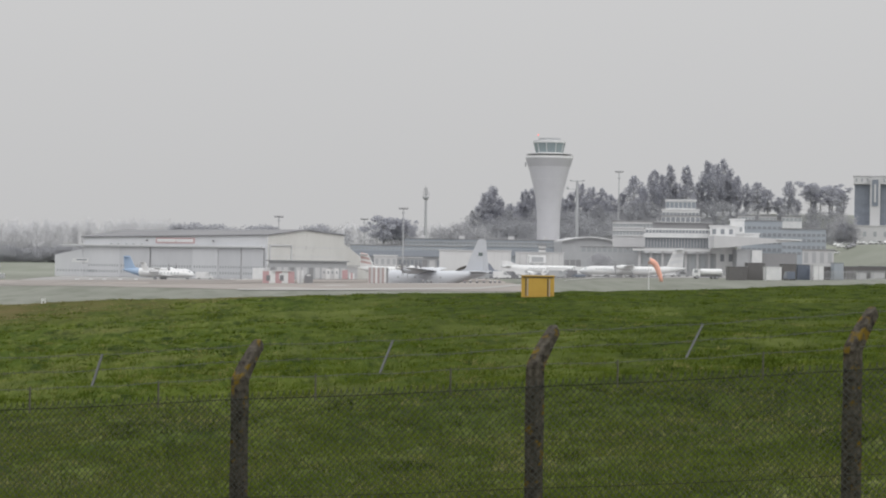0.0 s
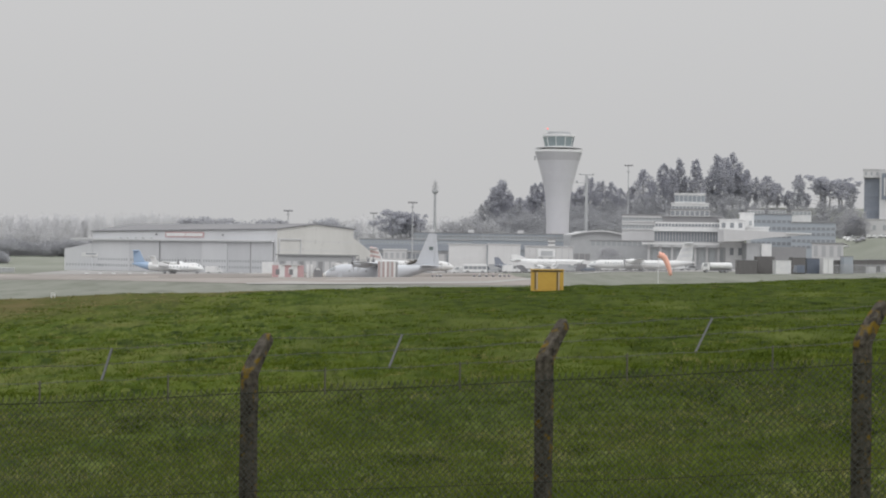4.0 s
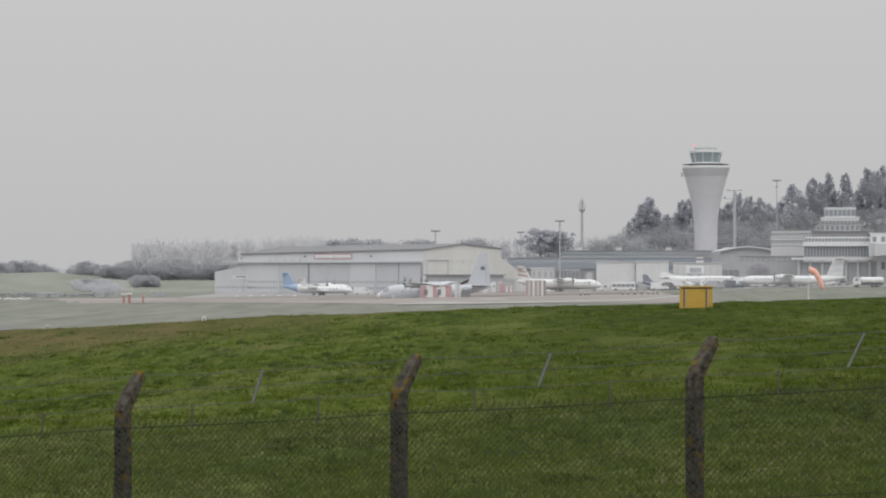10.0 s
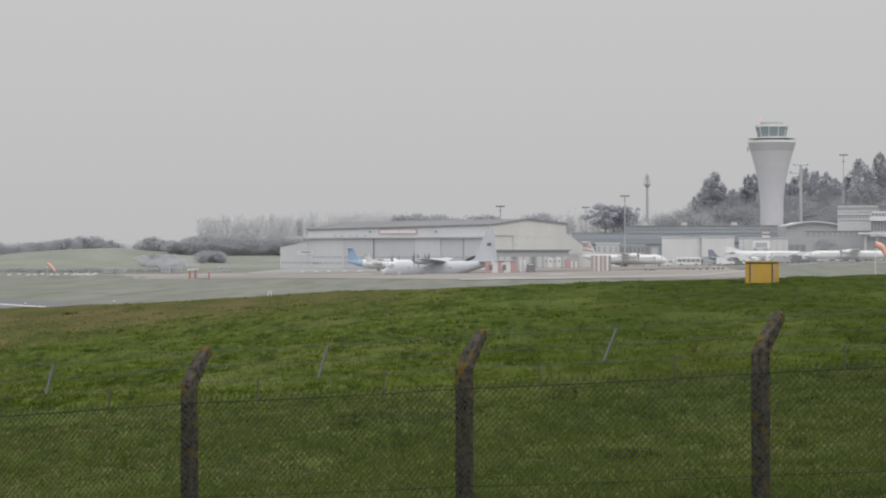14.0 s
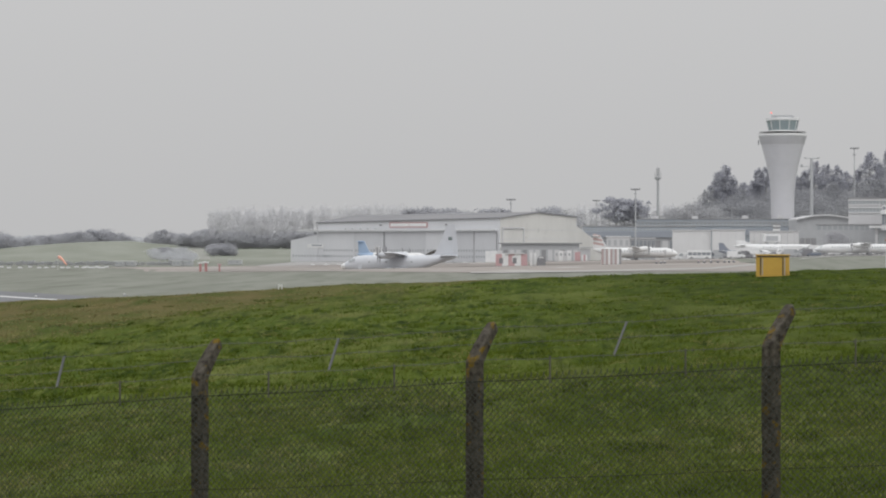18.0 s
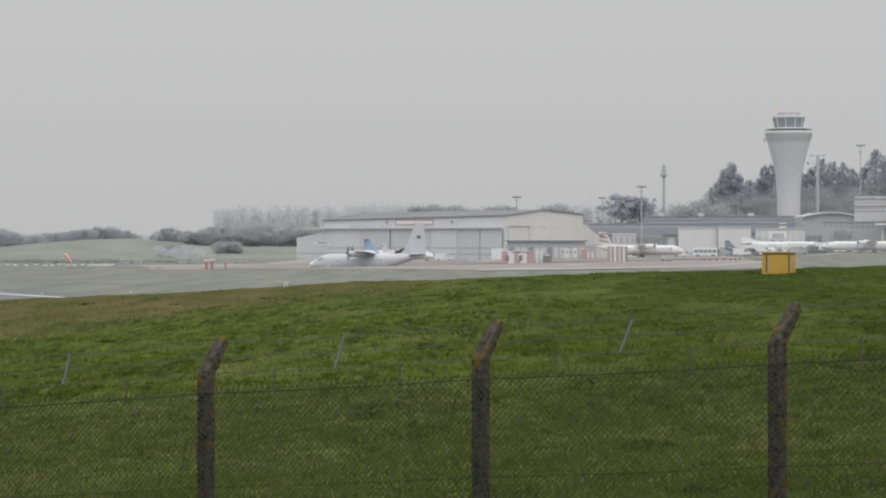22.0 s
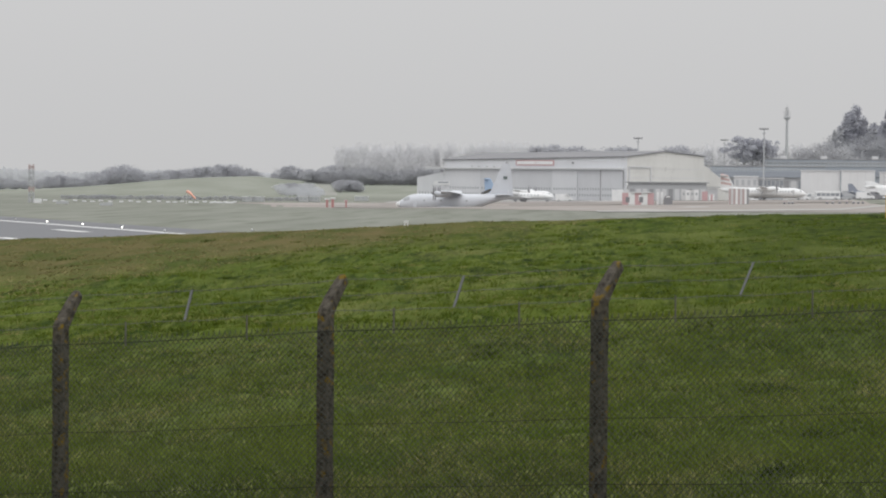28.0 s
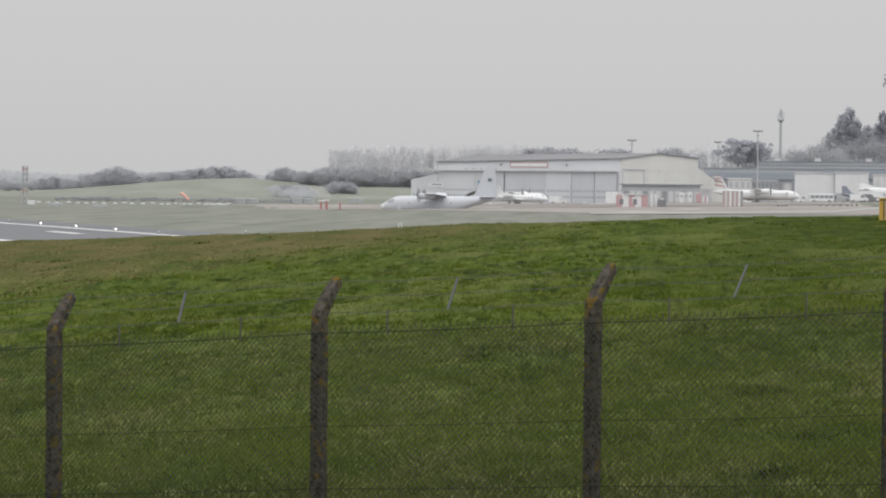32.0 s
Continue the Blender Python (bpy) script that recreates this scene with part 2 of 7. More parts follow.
def height(x, y):
    """The lie of the land, its levels fitted to the camera's view."""
    k = min(1, max(0, (y - 23) / 100))
    near = (3.68 + 0.075 * max(-30, min(30, x))) * (1 - k) + (4.83 + 0.040 * max(-70, min(70, x))) * k - 0.35 * math.sin(math.pi * k)
    near += k * k * (0.05 - 0.20 * smooth(8, 20, x) - 0.18 * smooth(10, 24, -x))
    if y < 23:
        near = 3.68 + 0.075 * max(-30, min(30, x)) + (23 - y) * 0.06
    rise = max(0.0, min(4.2, 1.3 + (0.021 if x < 0 else 0.015) * x))
    far = rise * smooth(430, 532, y) * (1 - smooth(640, 740, y) * (1 - smooth(20, 110, x)))
    # a dip in the taxiway, deepened to hide the transport's belly from the camera
    far -= 2.3 * math.exp(-(((y - 564) / 17) ** 4)) * smooth(-130, -90, x) * (1 - smooth(70, 110, x))
    # the car park bank at the edge of the site
    far += 12.5 * smooth(205, 245, x) * smooth(720, 900, y) * (1 - smooth(1010, 1100, y))
    # wooded rise behind the terminal, mound on the other side
    far += 30 * smooth(60, 260, x) * smooth(1010, 1150, y)
    far += 7.3 * math.exp(-(((x + 172) / (65 if x < -172 else 20)) ** 2 + ((y - 1000) / 80) ** 2))
    # the fields beyond the hangar climb gently
    far += 4.8 * smooth(870, 1040, y) * smooth(-178, -140, x) * (1 - smooth(-60, 60, x))
    j = smooth(123, 232, y)
    z = near * (1 - j) + far * j
    if 10 < y < 132:
        z += 0.11 * noise.noise((x * 0.42, y * 0.3, 0)) + 0.12 * noise.noise((x * 0.12, y * 0.09, 3))
        # tussocks
        z += (0.10 * noise.noise((x * 1.5, y * 0.9, 6)) + 0.035 * noise.noise((x * 3.3, y * 2.2, 8))) * (1 - 0.7 * smooth(60, 110, y))
    if 31 < y < 54:
        u = x - ditch_x(y)
        z += (0.10 * math.exp(-(((u + 0.75) / 0.45) ** 2)) - 0.24 * math.exp(-((u / 0.36) ** 2))) * smooth(31, 35, y) * (1 - smooth(47, 54, y))
    return z


def ground_material():
    m = bpy.data.materials.new("grassland")
    m.use_nodes = True
    n, l = m.node_tree.nodes, m.node_tree.links
    b = n["Principled BSDF"]
    b.inputs["Roughness"].default_value, b.inputs["Specular IOR Level"].default_value = 1.0, 0.05
    co = n.new("ShaderNodeNewGeometry")

    def nz(scale, detail, stretch=(1, 1, 1)):
        mp = n.new("ShaderNodeMapping")
        mp.inputs["Scale"].default_value = stretch
        t = n.new("ShaderNodeTexNoise")
        t.inputs["Scale"].default_value, t.inputs["Detail"].default_value = scale, detail
        l.new(co.outputs["Position"], mp.inputs["Vector"])
        l.new(mp.outputs[0], t.inputs["Vector"])
        return t.outputs["Fac"]

    def mix(fac, a, c, lo, hi):
        r = n.new("ShaderNodeMapRange")
        r.inputs["From Min"].default_value, r.inputs["From Max"].default_value = lo, hi
        l.new(fac, r.inputs["Value"])
        x = n.new("ShaderNodeMix")
        x.data_type = "RGBA"
        l.new(r.outputs[0], x.inputs["Factor"])
        for i, v in ((6, a), (7, c)):
            if isinstance(v, tuple):
                x.inputs[i].default_value = (*v, 1)
            else:
                l.new(v, x.inputs[i])
        return x.outputs[2]

    lush = mix(nz(0.35, 6, (1, 0.2, 1)), (0.048, 0.076, 0.010), (0.082, 0.108, 0.017), 0.38, 0.62)
    # dark noise in the colour imitates the shade between tussocks
    lush = mix(nz(1.7, 6, (1, 0.16, 1)), (0.011, 0.024, 0.002), lush, 0.34, 0.50)
    lush = mix(nz(0.55, 5, (1, 0.18, 1)), (0.020, 0.038, 0.004), lush, 0.32, 0.47)
    lush = mix(nz(4.2, 5, (1, 0.15, 1)), lush, (0.120, 0.145, 0.034), 0.50, 0.72)
    lush = mix(nz(0.22, 5, (1, 0.4, 1)), lush, (0.130, 0.140, 0.044), 0.56, 0.72)
    # mown turf by the runway, greyed with painted haze, and the drier crest strip
    sep = n.new("ShaderNodeSeparateXYZ")
    l.new(co.outputs["Position"], sep.inputs[0])
    # ranker, wetter grass towards the ditch
    wet = n.new("ShaderNodeMath")
    wet.operation = "MULTIPLY_ADD"
    wet.inputs[1].default_value = 5.0
    l.new(nz(0.15, 4), wet.inputs[0])
    l.new(sep.outputs["X"], wet.inputs[2])
    rank = mix(nz(1.5, 5, (1, 0.5, 1)), (0.010, 0.020, 0.002), (0.052, 0.074, 0.010), 0.30, 0.56)
    lush = mix(wet.outputs[0], lush, rank, 1.0, 12.0)
    # the lower bank is paler grass
    thin = mix(nz(2.2, 5, (1, 0.5, 1)), (0.078, 0.108, 0.023), (0.185, 0.205, 0.068), 0.33, 0.66)
    lush = mix(sep.outputs["Y"], thin, lush, 27.0, 40.0)
    drift = n.new("ShaderNodeMath")
    drift.operation = "MULTIPLY_ADD"
    drift.inputs[1].default_value = 0.9
    l.new(nz(0.55, 4, (0.5, 0.22, 1)), drift.inputs[0])
    l.new(nz(0.16, 4, (1.0, 0.3, 1)), drift.inputs[2])
    lush = mix(drift.outputs[0], lush, (0.108, 0.130, 0.033), 1.0, 1.3)
    dry = mix(nz(0.5, 5, (1, 0.3, 1)), (0.125, 0.105, 0.045), (0.060, 0.075, 0.018), 0.35, 0.65)
    wob = n.new("ShaderNodeMath")
    wob.operation = "MULTIPLY_ADD"
    wob.inputs[1].default_value = 60.0
    l.new(nz(0.06, 4), wob.inputs[0])
    lean = n.new("ShaderNodeMath")
    lean.operation = "MULTIPLY_ADD"
    lean.inputs[1].default_value = -1.6
    l.new(sep.outputs["X"], lean.inputs[0])
    l.new(sep.outputs["Y"], lean.inputs[2])
    l.new(lean.outputs[0], wob.inputs[2])
    near = mix(wob.outputs[0], lush, dry, 142, 176)
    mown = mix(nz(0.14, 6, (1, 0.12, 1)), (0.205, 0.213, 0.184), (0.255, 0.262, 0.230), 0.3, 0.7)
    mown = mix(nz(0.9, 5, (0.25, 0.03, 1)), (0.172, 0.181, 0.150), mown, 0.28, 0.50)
    # a paler haze tone is mixed into the colour with distance
    hazed_meadow = mix(nz(0.05, 5, (1, 0.5, 1)), (0.225, 0.238, 0.200), (0.285, 0.296, 0.258), 0.32, 0.68)
    mown = mix(sep.outputs["Y"], mown, hazed_meadow, 780, 860)
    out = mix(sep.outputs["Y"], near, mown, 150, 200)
    l.new(out, b.inputs["Base Color"])
    bp = n.new("ShaderNodeBump")
    bp.inputs["Strength"].default_value, bp.inputs["Distance"].default_value = 0.9, 0.12
    l.new(nz(6, 5), bp.inputs["Height"])
    l.new(bp.outputs[0], b.inputs["Normal"])
    return m


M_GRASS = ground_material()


def make_ground():
    ys = [-60, -30, -10, 0, 8] + [12 + i * 1.0 for i in range(9)] + [21 + i * 0.3 for i in range(130)] + [60 + i * 0.75 for i in range(97)] + [134 + i * 6 for i in range(20)] + [270 + i * 30 for i in range(6)] + [446 + 6 * i for i in range(12)] + [522 + 4 * i for i in range(33)] + [660 + 15 * i for i in range(10)] + [820 + 10 * i for i in range(30)] + [1120 + 30 * i for i in range(12)] + [1600, 2200, 3200, 4600]
    xs = sorted([s * v for s in (-1, 1) for v in [0.3 * i + 0.15 for i in range(60)] + [18.7 + 1.0 * i for i in range(28)] + [48 + 6 * i for i in range(10)] + [115 + 10 * i for i in range(14)] + [260 + 30 * i for i in range(9)] + [700, 1200, 2400]])
    bm = bmesh.new()
    grid = [[bm.verts.new((x, y, height(x, y))) for x in xs] for y in ys]
    for a, c in zip(grid, grid[1:]):
        for i in range(len(xs) - 1):
            bm.faces.new((a[i], a[i + 1], c[i + 1], c[i]))
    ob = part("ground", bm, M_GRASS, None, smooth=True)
    tagged(ob, "rolling green grassland with drier tufts, mown and painted hazy towards the airfield", "grass", kind="structure")


make_ground()


def strip(name, pts, material, label, category, lift=0.03, width=1.0):
    """A paved piece laid on the land, cut finely enough to follow it. pts: near edge and far edge from end to end."""
    bm = bmesh.new()
    rows = []
    for (xa, ya), (xb, yb) in pts:
        rows.append([bm.verts.new((xa + (xb - xa) * i / 24, ya + (yb - ya) * i / 24, height(xa + (xb - xa) * i / 24, ya + (yb - ya) * i / 24) + lift)) for i in range(25)])
    for a, c in zip(rows, rows[1:]):
        for i in range(24):
            bm.faces.new((a[i], a[i + 1], c[i + 1], c[i]))
    ob = part(name, bm, material, None)
    return tagged(ob, label, category, kind="structure")


M_ASPHALT = mat("wet_asphalt", (0.068, 0.071, 0.082), (0.09, 0.093, 0.103), scale=0.08, rough=0.5, stretch=(1, 0.3, 1))
M_APRON = mat("apron_concrete", (0.335, 0.325, 0.318), (0.265, 0.26, 0.255), scale=0.07, rough=0.8, stretch=(0.25, 1.0, 1))
M_DRY = mat("stained_brown_concrete", (0.335, 0.297, 0.273), (0.245, 0.228, 0.212), scale=0.09, rough=0.95, stretch=(0.22, 1.0, 1), spots=(0.37, 0.355, 0.34), spot_scale=0.05, spot_amount=0.42)
M_KERB = mat("pale_kerb_concrete", (0.55, 0.55, 0.54), (0.48, 0.48, 0.47), scale=0.3, rough=0.8)
M_LINE = mat("white_road_paint", (0.78, 0.78, 0.77), (0.6, 0.6, 0.6), scale=0.5, rough=0.6)


def span(x0, x1, y0, y1, n=24, skew=0.0):
    return [((x0 + (x1 - x0) * i / n, y0 + skew * i / n), (x0 + (x1 - x0) * i / n, y1 + skew * i / n)) for i in range(n + 1)]


strip("apron", span(-72, 195, 670, 900), M_APRON, "pale concrete aircraft apron in front of the hangar", "apron", 0.06)
strip("taxiway", span(-70, 62, 538, 668, skew=-3), M_DRY, "brownish stained concrete taxiway", "taxiway", 0.06)
strip("road", [((-72 + k * 5.4, 528 - 52 * smooth(0, 14, k)), (-72 + k * 5.4, 534)) for k in range(25)], M_DRY, "pale brownish concrete taxiway", "taxiway", 0.06)

strip("kerb", [((68 + k * 5.4, 552 + k * 20), (69.5 + k * 5.4, 562 + k * 20)) for k in range(11)], M_KERB, "pale concrete kerb at the edge of the apron", "kerb", 0.16)

strip("perimeter_track", [((-106 + k * 3.6, 604 - 62 * smooth(0, 10, k)), (-106 + k * 3.6, 622 + 30 * smooth(0, 10, k))) for k in range(11)], M_DRY, "pale brownish concrete track joining the taxiway", "taxiway", 0.07)

M_LANE = mat("pale_lane_concrete", (0.395, 0.388, 0.375), (0.35, 0.343, 0.33), scale=0.15, rough=0.85, stretch=(0.3, 1, 1))
ROAD = ((-6, 475), (4, 476), (13, 478), (21, 480), (30, 484), (46, 489), (55, 505), (64, 524))
strip("service_road", [((x, y - 3), (x, y + 4)) for x, y in ROAD], M_LANE, "pale concrete service road in front of the taxiway", "road", 0.13)
M_STAIN = mat("rubber_stained_concrete", (0.225, 0.205, 0.19), (0.265, 0.24, 0.222), scale=0.12, rough=0.95, stretch=(0.2, 1, 1))
for x0, x1, y0, y1 in ((-62, 10, 545, 552), (-30, 58, 582, 592), (-66, -8, 604, 618), (0, 60, 628, 640), (-60, 40, 650, 656)):
    strip("stained_lane", span(x0, x1, y0, y1, skew=4), M_STAIN, "dark rubber-stained lane of the taxiway", "taxiway", 0.11)
M_TAXILINE = mat("worn_yellow_line", (0.50, 0.44, 0.30), (0.42, 0.38, 0.29), scale=0.5, rough=0.8)
strip("taxi_line", span(-64, 58, 572, 574.5, skew=-2), M_TAXILINE, "worn yellow taxiway centre line", "road marking", 0.13)

# the runway runs away to the north-west
RUN = Vector((-0.52, 0.854, 0)).normalized()
RSIDE = Vector((-0.854, -0.52, 0)).normalized()
R0 = Vector((-92.6, 337, 0))


def on_runway(along, side):
    p = R0 + RUN * along + RSIDE * side
    return (p.x, p.y)


strip("runway", [(on_runway(a, -10), on_runway(a, 47)) for a in range(-140, 760, 30)], M_ASPHALT, "dark wet asphalt runway with white edge line", "runway", 0.03)
strip("runway_line", [(on_runway(a, -0.3), on_runway(a, 1.1)) for a in range(-140, 760, 30)], M_LINE, "white painted runway edge line", "road marking", 0.045)
for a0, s0, ln in ((-65, 8.5, 13), (-10, 8.5, 13), (45, 8.5, 13), (-122, 26, 34), (-66, 26, 34)):
    strip("runway_mark", [(on_runway(a0, s0), on_runway(a0, s0 + 1.6)), (on_runway(a0 + ln, s0), on_runway(a0 + ln, s0 + 1.6))], M_LINE, "white painted runway bar", "road marking", 0.05)

M_LAMP = glow("runway_lamp", (1.0, 0.98, 0.92), 3.0)
for a, e in ((-1096, 81), (-1038, 85), (-973, 89.5), (-901, 94.3), (-823, 99.2), (-735, 104), (-1150, 77), (-665, 96)):
    d = 7 / e * 4000
    x, y = a / 4000 * d, d
    t = thing("runway_light", pose(x, y, height(x, y) + 0.04), "white runway light on a low dark base", "runway light", "lights along the runway")
    part("base", lathe(bmesh.new(), [(0.2, 0), (0.2, 0.06), (0.1, 0.1), (0.1, 0.12)], 10), M_DARK, t)
    part("lens", lathe(bmesh.new(), [(0.07, 0.12), (0.11, 0.14), (0.11, 0.24), (0.06, 0.3), (0.02, 0.31)], 12), M_LAMP if a in (-1038, -973, -901) else M_PAINT, t, "glowing white lens" if a in (-1038, -973, -901) else "white lens", True)

# ---- the boundary fence: cranked concrete posts, chain link and barbed wire ----
FENCE_Y, FENCE_B = 22.9, -0.33


def fence_xy(a):
    x = a * FENCE_Y / (4000 - a * FENCE_B)
    return x, FENCE_Y + FENCE_B * x


ANG = math.degrees(math.atan(FENCE_B))
# where each post's arm bends (bearing) and where its tip stands (drop)
POSTS = ((-1498, 250), (-1012, 212), (-531, 177), (-43, 147), (480, 116), (1055, 76), (1710, 32))
CR, RISE = 0.31, 0.37  # run and rise of the cranked arm


def tube(pts, r, n=5):
    """One wire along points."""
    bm = bmesh.new()
    pts = [Vector(p) for p in pts]
    rings = []
    for i, p in enumerate(pts):
        d = (pts[min(i + 1, len(pts) - 1)] - pts[max(i - 1, 0)]).normalized()
        u = d.cross(Vector((0, 0, 1))).normalized()
        v = u.cross(d)
        rings.append([p + (u * math.cos(6.2832 * k / n) + v * math.sin(6.2832 * k / n)) * r for k in range(n)])
    return loft(bm, rings)


def fence_post(parent, m, z_foot, seed):
    w = 0.0725
    rings = []
    rnd = random.Random(seed)
    prof = [(0, z_foot, w)] + [(0, z_foot * (1 - k / 9), w * rnd.uniform(0.96, 1.03)) for k in range(1, 9)] + [(0, -0.02, w * 0.99), (0.012, 0.02, w * 0.97), (CR * 0.3, RISE * 0.34, w * 0.92), (CR * 0.65, RISE * 0.68, w * 0.82), (CR * 0.97, RISE - 0.02, w * 0.73), (CR * 1.03, RISE + 0.01, w * 0.5)]
    for y, z, h in prof:
        tilt = 0.0 if z < -0.03 else (0.4 if z < 0.03 else 0.9)
        ring = []
        for sx, sy in ((-1, -1), (-0.8, -1.0), (0.8, -1.0), (1, -1), (1, -0.8), (1, 0.8), (1, 1), (0.8, 1), (-0.8, 1), (-1, 1), (-1, 0.8), (-1, -0.8)):
            k = 0.9 if abs(sx) == 1 and abs(sy) == 1 else 1.0
            ring.append((sx * h * k + rnd.uniform(-0.002, 0.002), y + sy * h * k * math.cos(tilt), z - sy * h * k * math.sin(tilt)))
        rings.append(ring)
    return part("post", loft(bmesh.new(), rings), M_POST, parent, "cranked concrete post stained with orange lichen", m=m)


def build_fence():
    fence = thing("boundary_fence", Matrix.Identity(4), "chain-link boundary fence on cranked concrete posts with barbed wire", "fence")
    tops = []
    for a, e in POSTS:
        x, y = fence_xy(a)
        tops.append(Vector((x, y, EYE[2] - e / 4000 * (y + CR * 0.95) - RISE)))  # where the arm bends
    yaw = pose(0, 0, 0, 0, 0, ANG)
    for k, p in enumerate(tops):
        fence_post(fence, Matrix.Translation(p) @ pose(0, 0, 0, 0, 0, -math.degrees(math.atan2(p.x, p.y)) - 37), height(p.x, p.y) - p.z - 0.15, k)
    for p, q in zip(tops, tops[1:]):
        along = q - p
        ln = Vector((along.x, along.y, 0)).length
        slope = along.z / ln
        # chain link: two crossing families of wires
        verts, faces = [], []
        step, top, bot, r = 0.066, -0.18, -2.05, 0.0035
        hgt = top - bot

        def wire(ax, az, bx, bz, dy):
            d = Vector((bx - ax, 0, bz - az)).normalized()
            s = Vector((-d.z, 0, d.x)) * r
            k = len(verts)
            for ex, ez in ((ax, az), (bx, bz)):
                for o in (s, Vector((0, r, 0)), -s, Vector((0, -r, 0))):
                    bulge = 0.012 * math.sin(ex * 2.1 + ez * 3)
                    verts.append((ex + o.x, -0.098 + dy + o.y + bulge, ez + o.z + slope * ex))
            for i in range(4):
                faces.append((k + i, k + (i + 1) % 4, k + 4 + (i + 1) % 4, k + 4 + i))

        i = -int(hgt / step) - 1
        while i * step < ln:
            x0 = i * step
            a0, a1 = max(0, x0), min(ln, x0 + hgt)
            if a1 > a0:
                wire(a0, top - (a0 - x0), a1, top - (a1 - x0), 0.002)
                wire(a0, bot + (a0 - x0), a1, bot + (a1 - x0), -0.002)
            i += 1
        # loose wire ends along the top of the mesh
        for k in range(int(ln / step)):
            wire(k * step + 0.018, top - 0.005, k * step + 0.042, top + 0.055, 0)
            wire(k * step + 0.048, top - 0.005, k * step + 0.03, top + 0.05, 0.004)
        me = bpy.data.meshes.new("chain_link")
        me.from_pydata(verts, [], faces)
        me.materials.append(M_WIRE)
        cl = new("chain_link", me)
        cl.parent = fence
        cl.matrix_basis = Matrix.Translation(p) @ yaw
        tagged(cl, "dark chain-link mesh panel", kind="stuff")
        for z, rr in ((top - 0.01, 0.0045), (top - 1.0, 0.0034), (-1.85, 0.0035)):
            part("line_wire", tube([(ln * s / 6, -0.10, z + slope * ln * s / 6 - 0.012 * math.sin(math.pi * s / 6)) for s in range(7)], rr), M_SELV, cl)
        for f in (0.06, 0.5, 0.93):
            pts = []
            n = int(ln / 0.11)
            for s in range(n + 1):
                k = s / n
                x = ln * k
                c = Vector((x, CR * f - 0.04, RISE * f + slope * x - 0.02 * math.sin(math.pi * k) + 0.006 * math.sin(19 * k + 7 * f)))
                pts += [c] if s in (0, n) else [c, c + Vector((0.007, 0, 0.017)), c + Vector((0.012, 0, -0.017)), c + Vector((0.018, 0, 0))]
            part("barbed_wire", tube(pts, 0.0032, 4), M_BARB, cl)
        # the slanted spreader at mid-span and two short stubs above the mesh
        x = ln * 0.5
        mid = (p + q) / 2
        lean = 0.140 - 0.466 * (0.314 - mid.x / mid.y)
        bm = bmesh.new()
        loft(bm, [[(x + dx + dd, CR * f - 0.05 + dy, RISE * f + slope * x) for dx, dy in ((-0.011, -0.004), (0.011, -0.004), (0.011, 0.022), (0.008, 0.022), (0.008, 0.0), (-0.011, 0.0))] for f, dd in ((0.02, -0.045), (0.88, lean - 0.005))])
        part("spreader", bm, M_STEEL, cl, "grey angle-iron wire spreader")
        for k in (0.272, 0.728):
            x = ln * k
            part("stub", cube(x - 0.006, x + 0.006, -0.105, -0.085, -0.24 + slope * x, 0.03 + slope * x), M_STUB, cl, "short grey steel stub")


build_fence()

# ---- the yellow cabinet on the crest ----


def yellow_cabinet():
    p = st(482.5, 57, 117)
    w = 58 / 4000 * 117
    g = height(p.x, p.y)
    t = thing("equipment_cabinet", pose(p.x, p.y, g - 0.08, 0, 0, -6), "yellow steel equipment cabinet with dark top rail on the grass", "cabinet")
    h = EYE[2] - 21.5 / 4000 * 117 - g + 0.08
    part("body", cube(-w / 2, w / 2, -0.45, 0.45, 0.05, h - 0.06, 0.02), M_YELLOW, t, "yellow painted body")
    part("lid", cube(-w / 2 - 0.03, w / 2 + 0.03, -0.49, 0.49, h - 0.06, h, 0.015), M_YELLOW, t, "overhanging yellow lid")
    part("rail", cube(-w / 2 + 0.05, w / 2 - 0.05, -0.475, -0.45, h - 0.13, h - 0.08), M_RAIL, t, "dark rail under the lid")
    for x in (-w / 2 + 0.2, w / 2 - 0.36):
        part("strap", cube(x, x + 0.055, -0.468, -0.45, 0.12, h - 0.16), M_RAIL, t, "dark upright strap")
        part("strap", cube(x + 0.1, x + 0.14, -0.468, -0.45, 0.12, h - 0.16), M_FARSTEEL, t, "pale upright strap")
    for x in (-w / 2 + 0.1, w / 2 - 0.22):
        part("foot", cube(x, x + 0.12, -0.4, 0.4, -0.05, 0.06), M_DARK, t)


yellow_cabinet()

# ---- the hangar ----
A = Vector((0.25, 770, 0))
B = Vector((-65.0, 810, 0))
FRONT = (A - B).length
HROT = math.degrees(math.atan2(A.y - B.y, A.x - B.x))


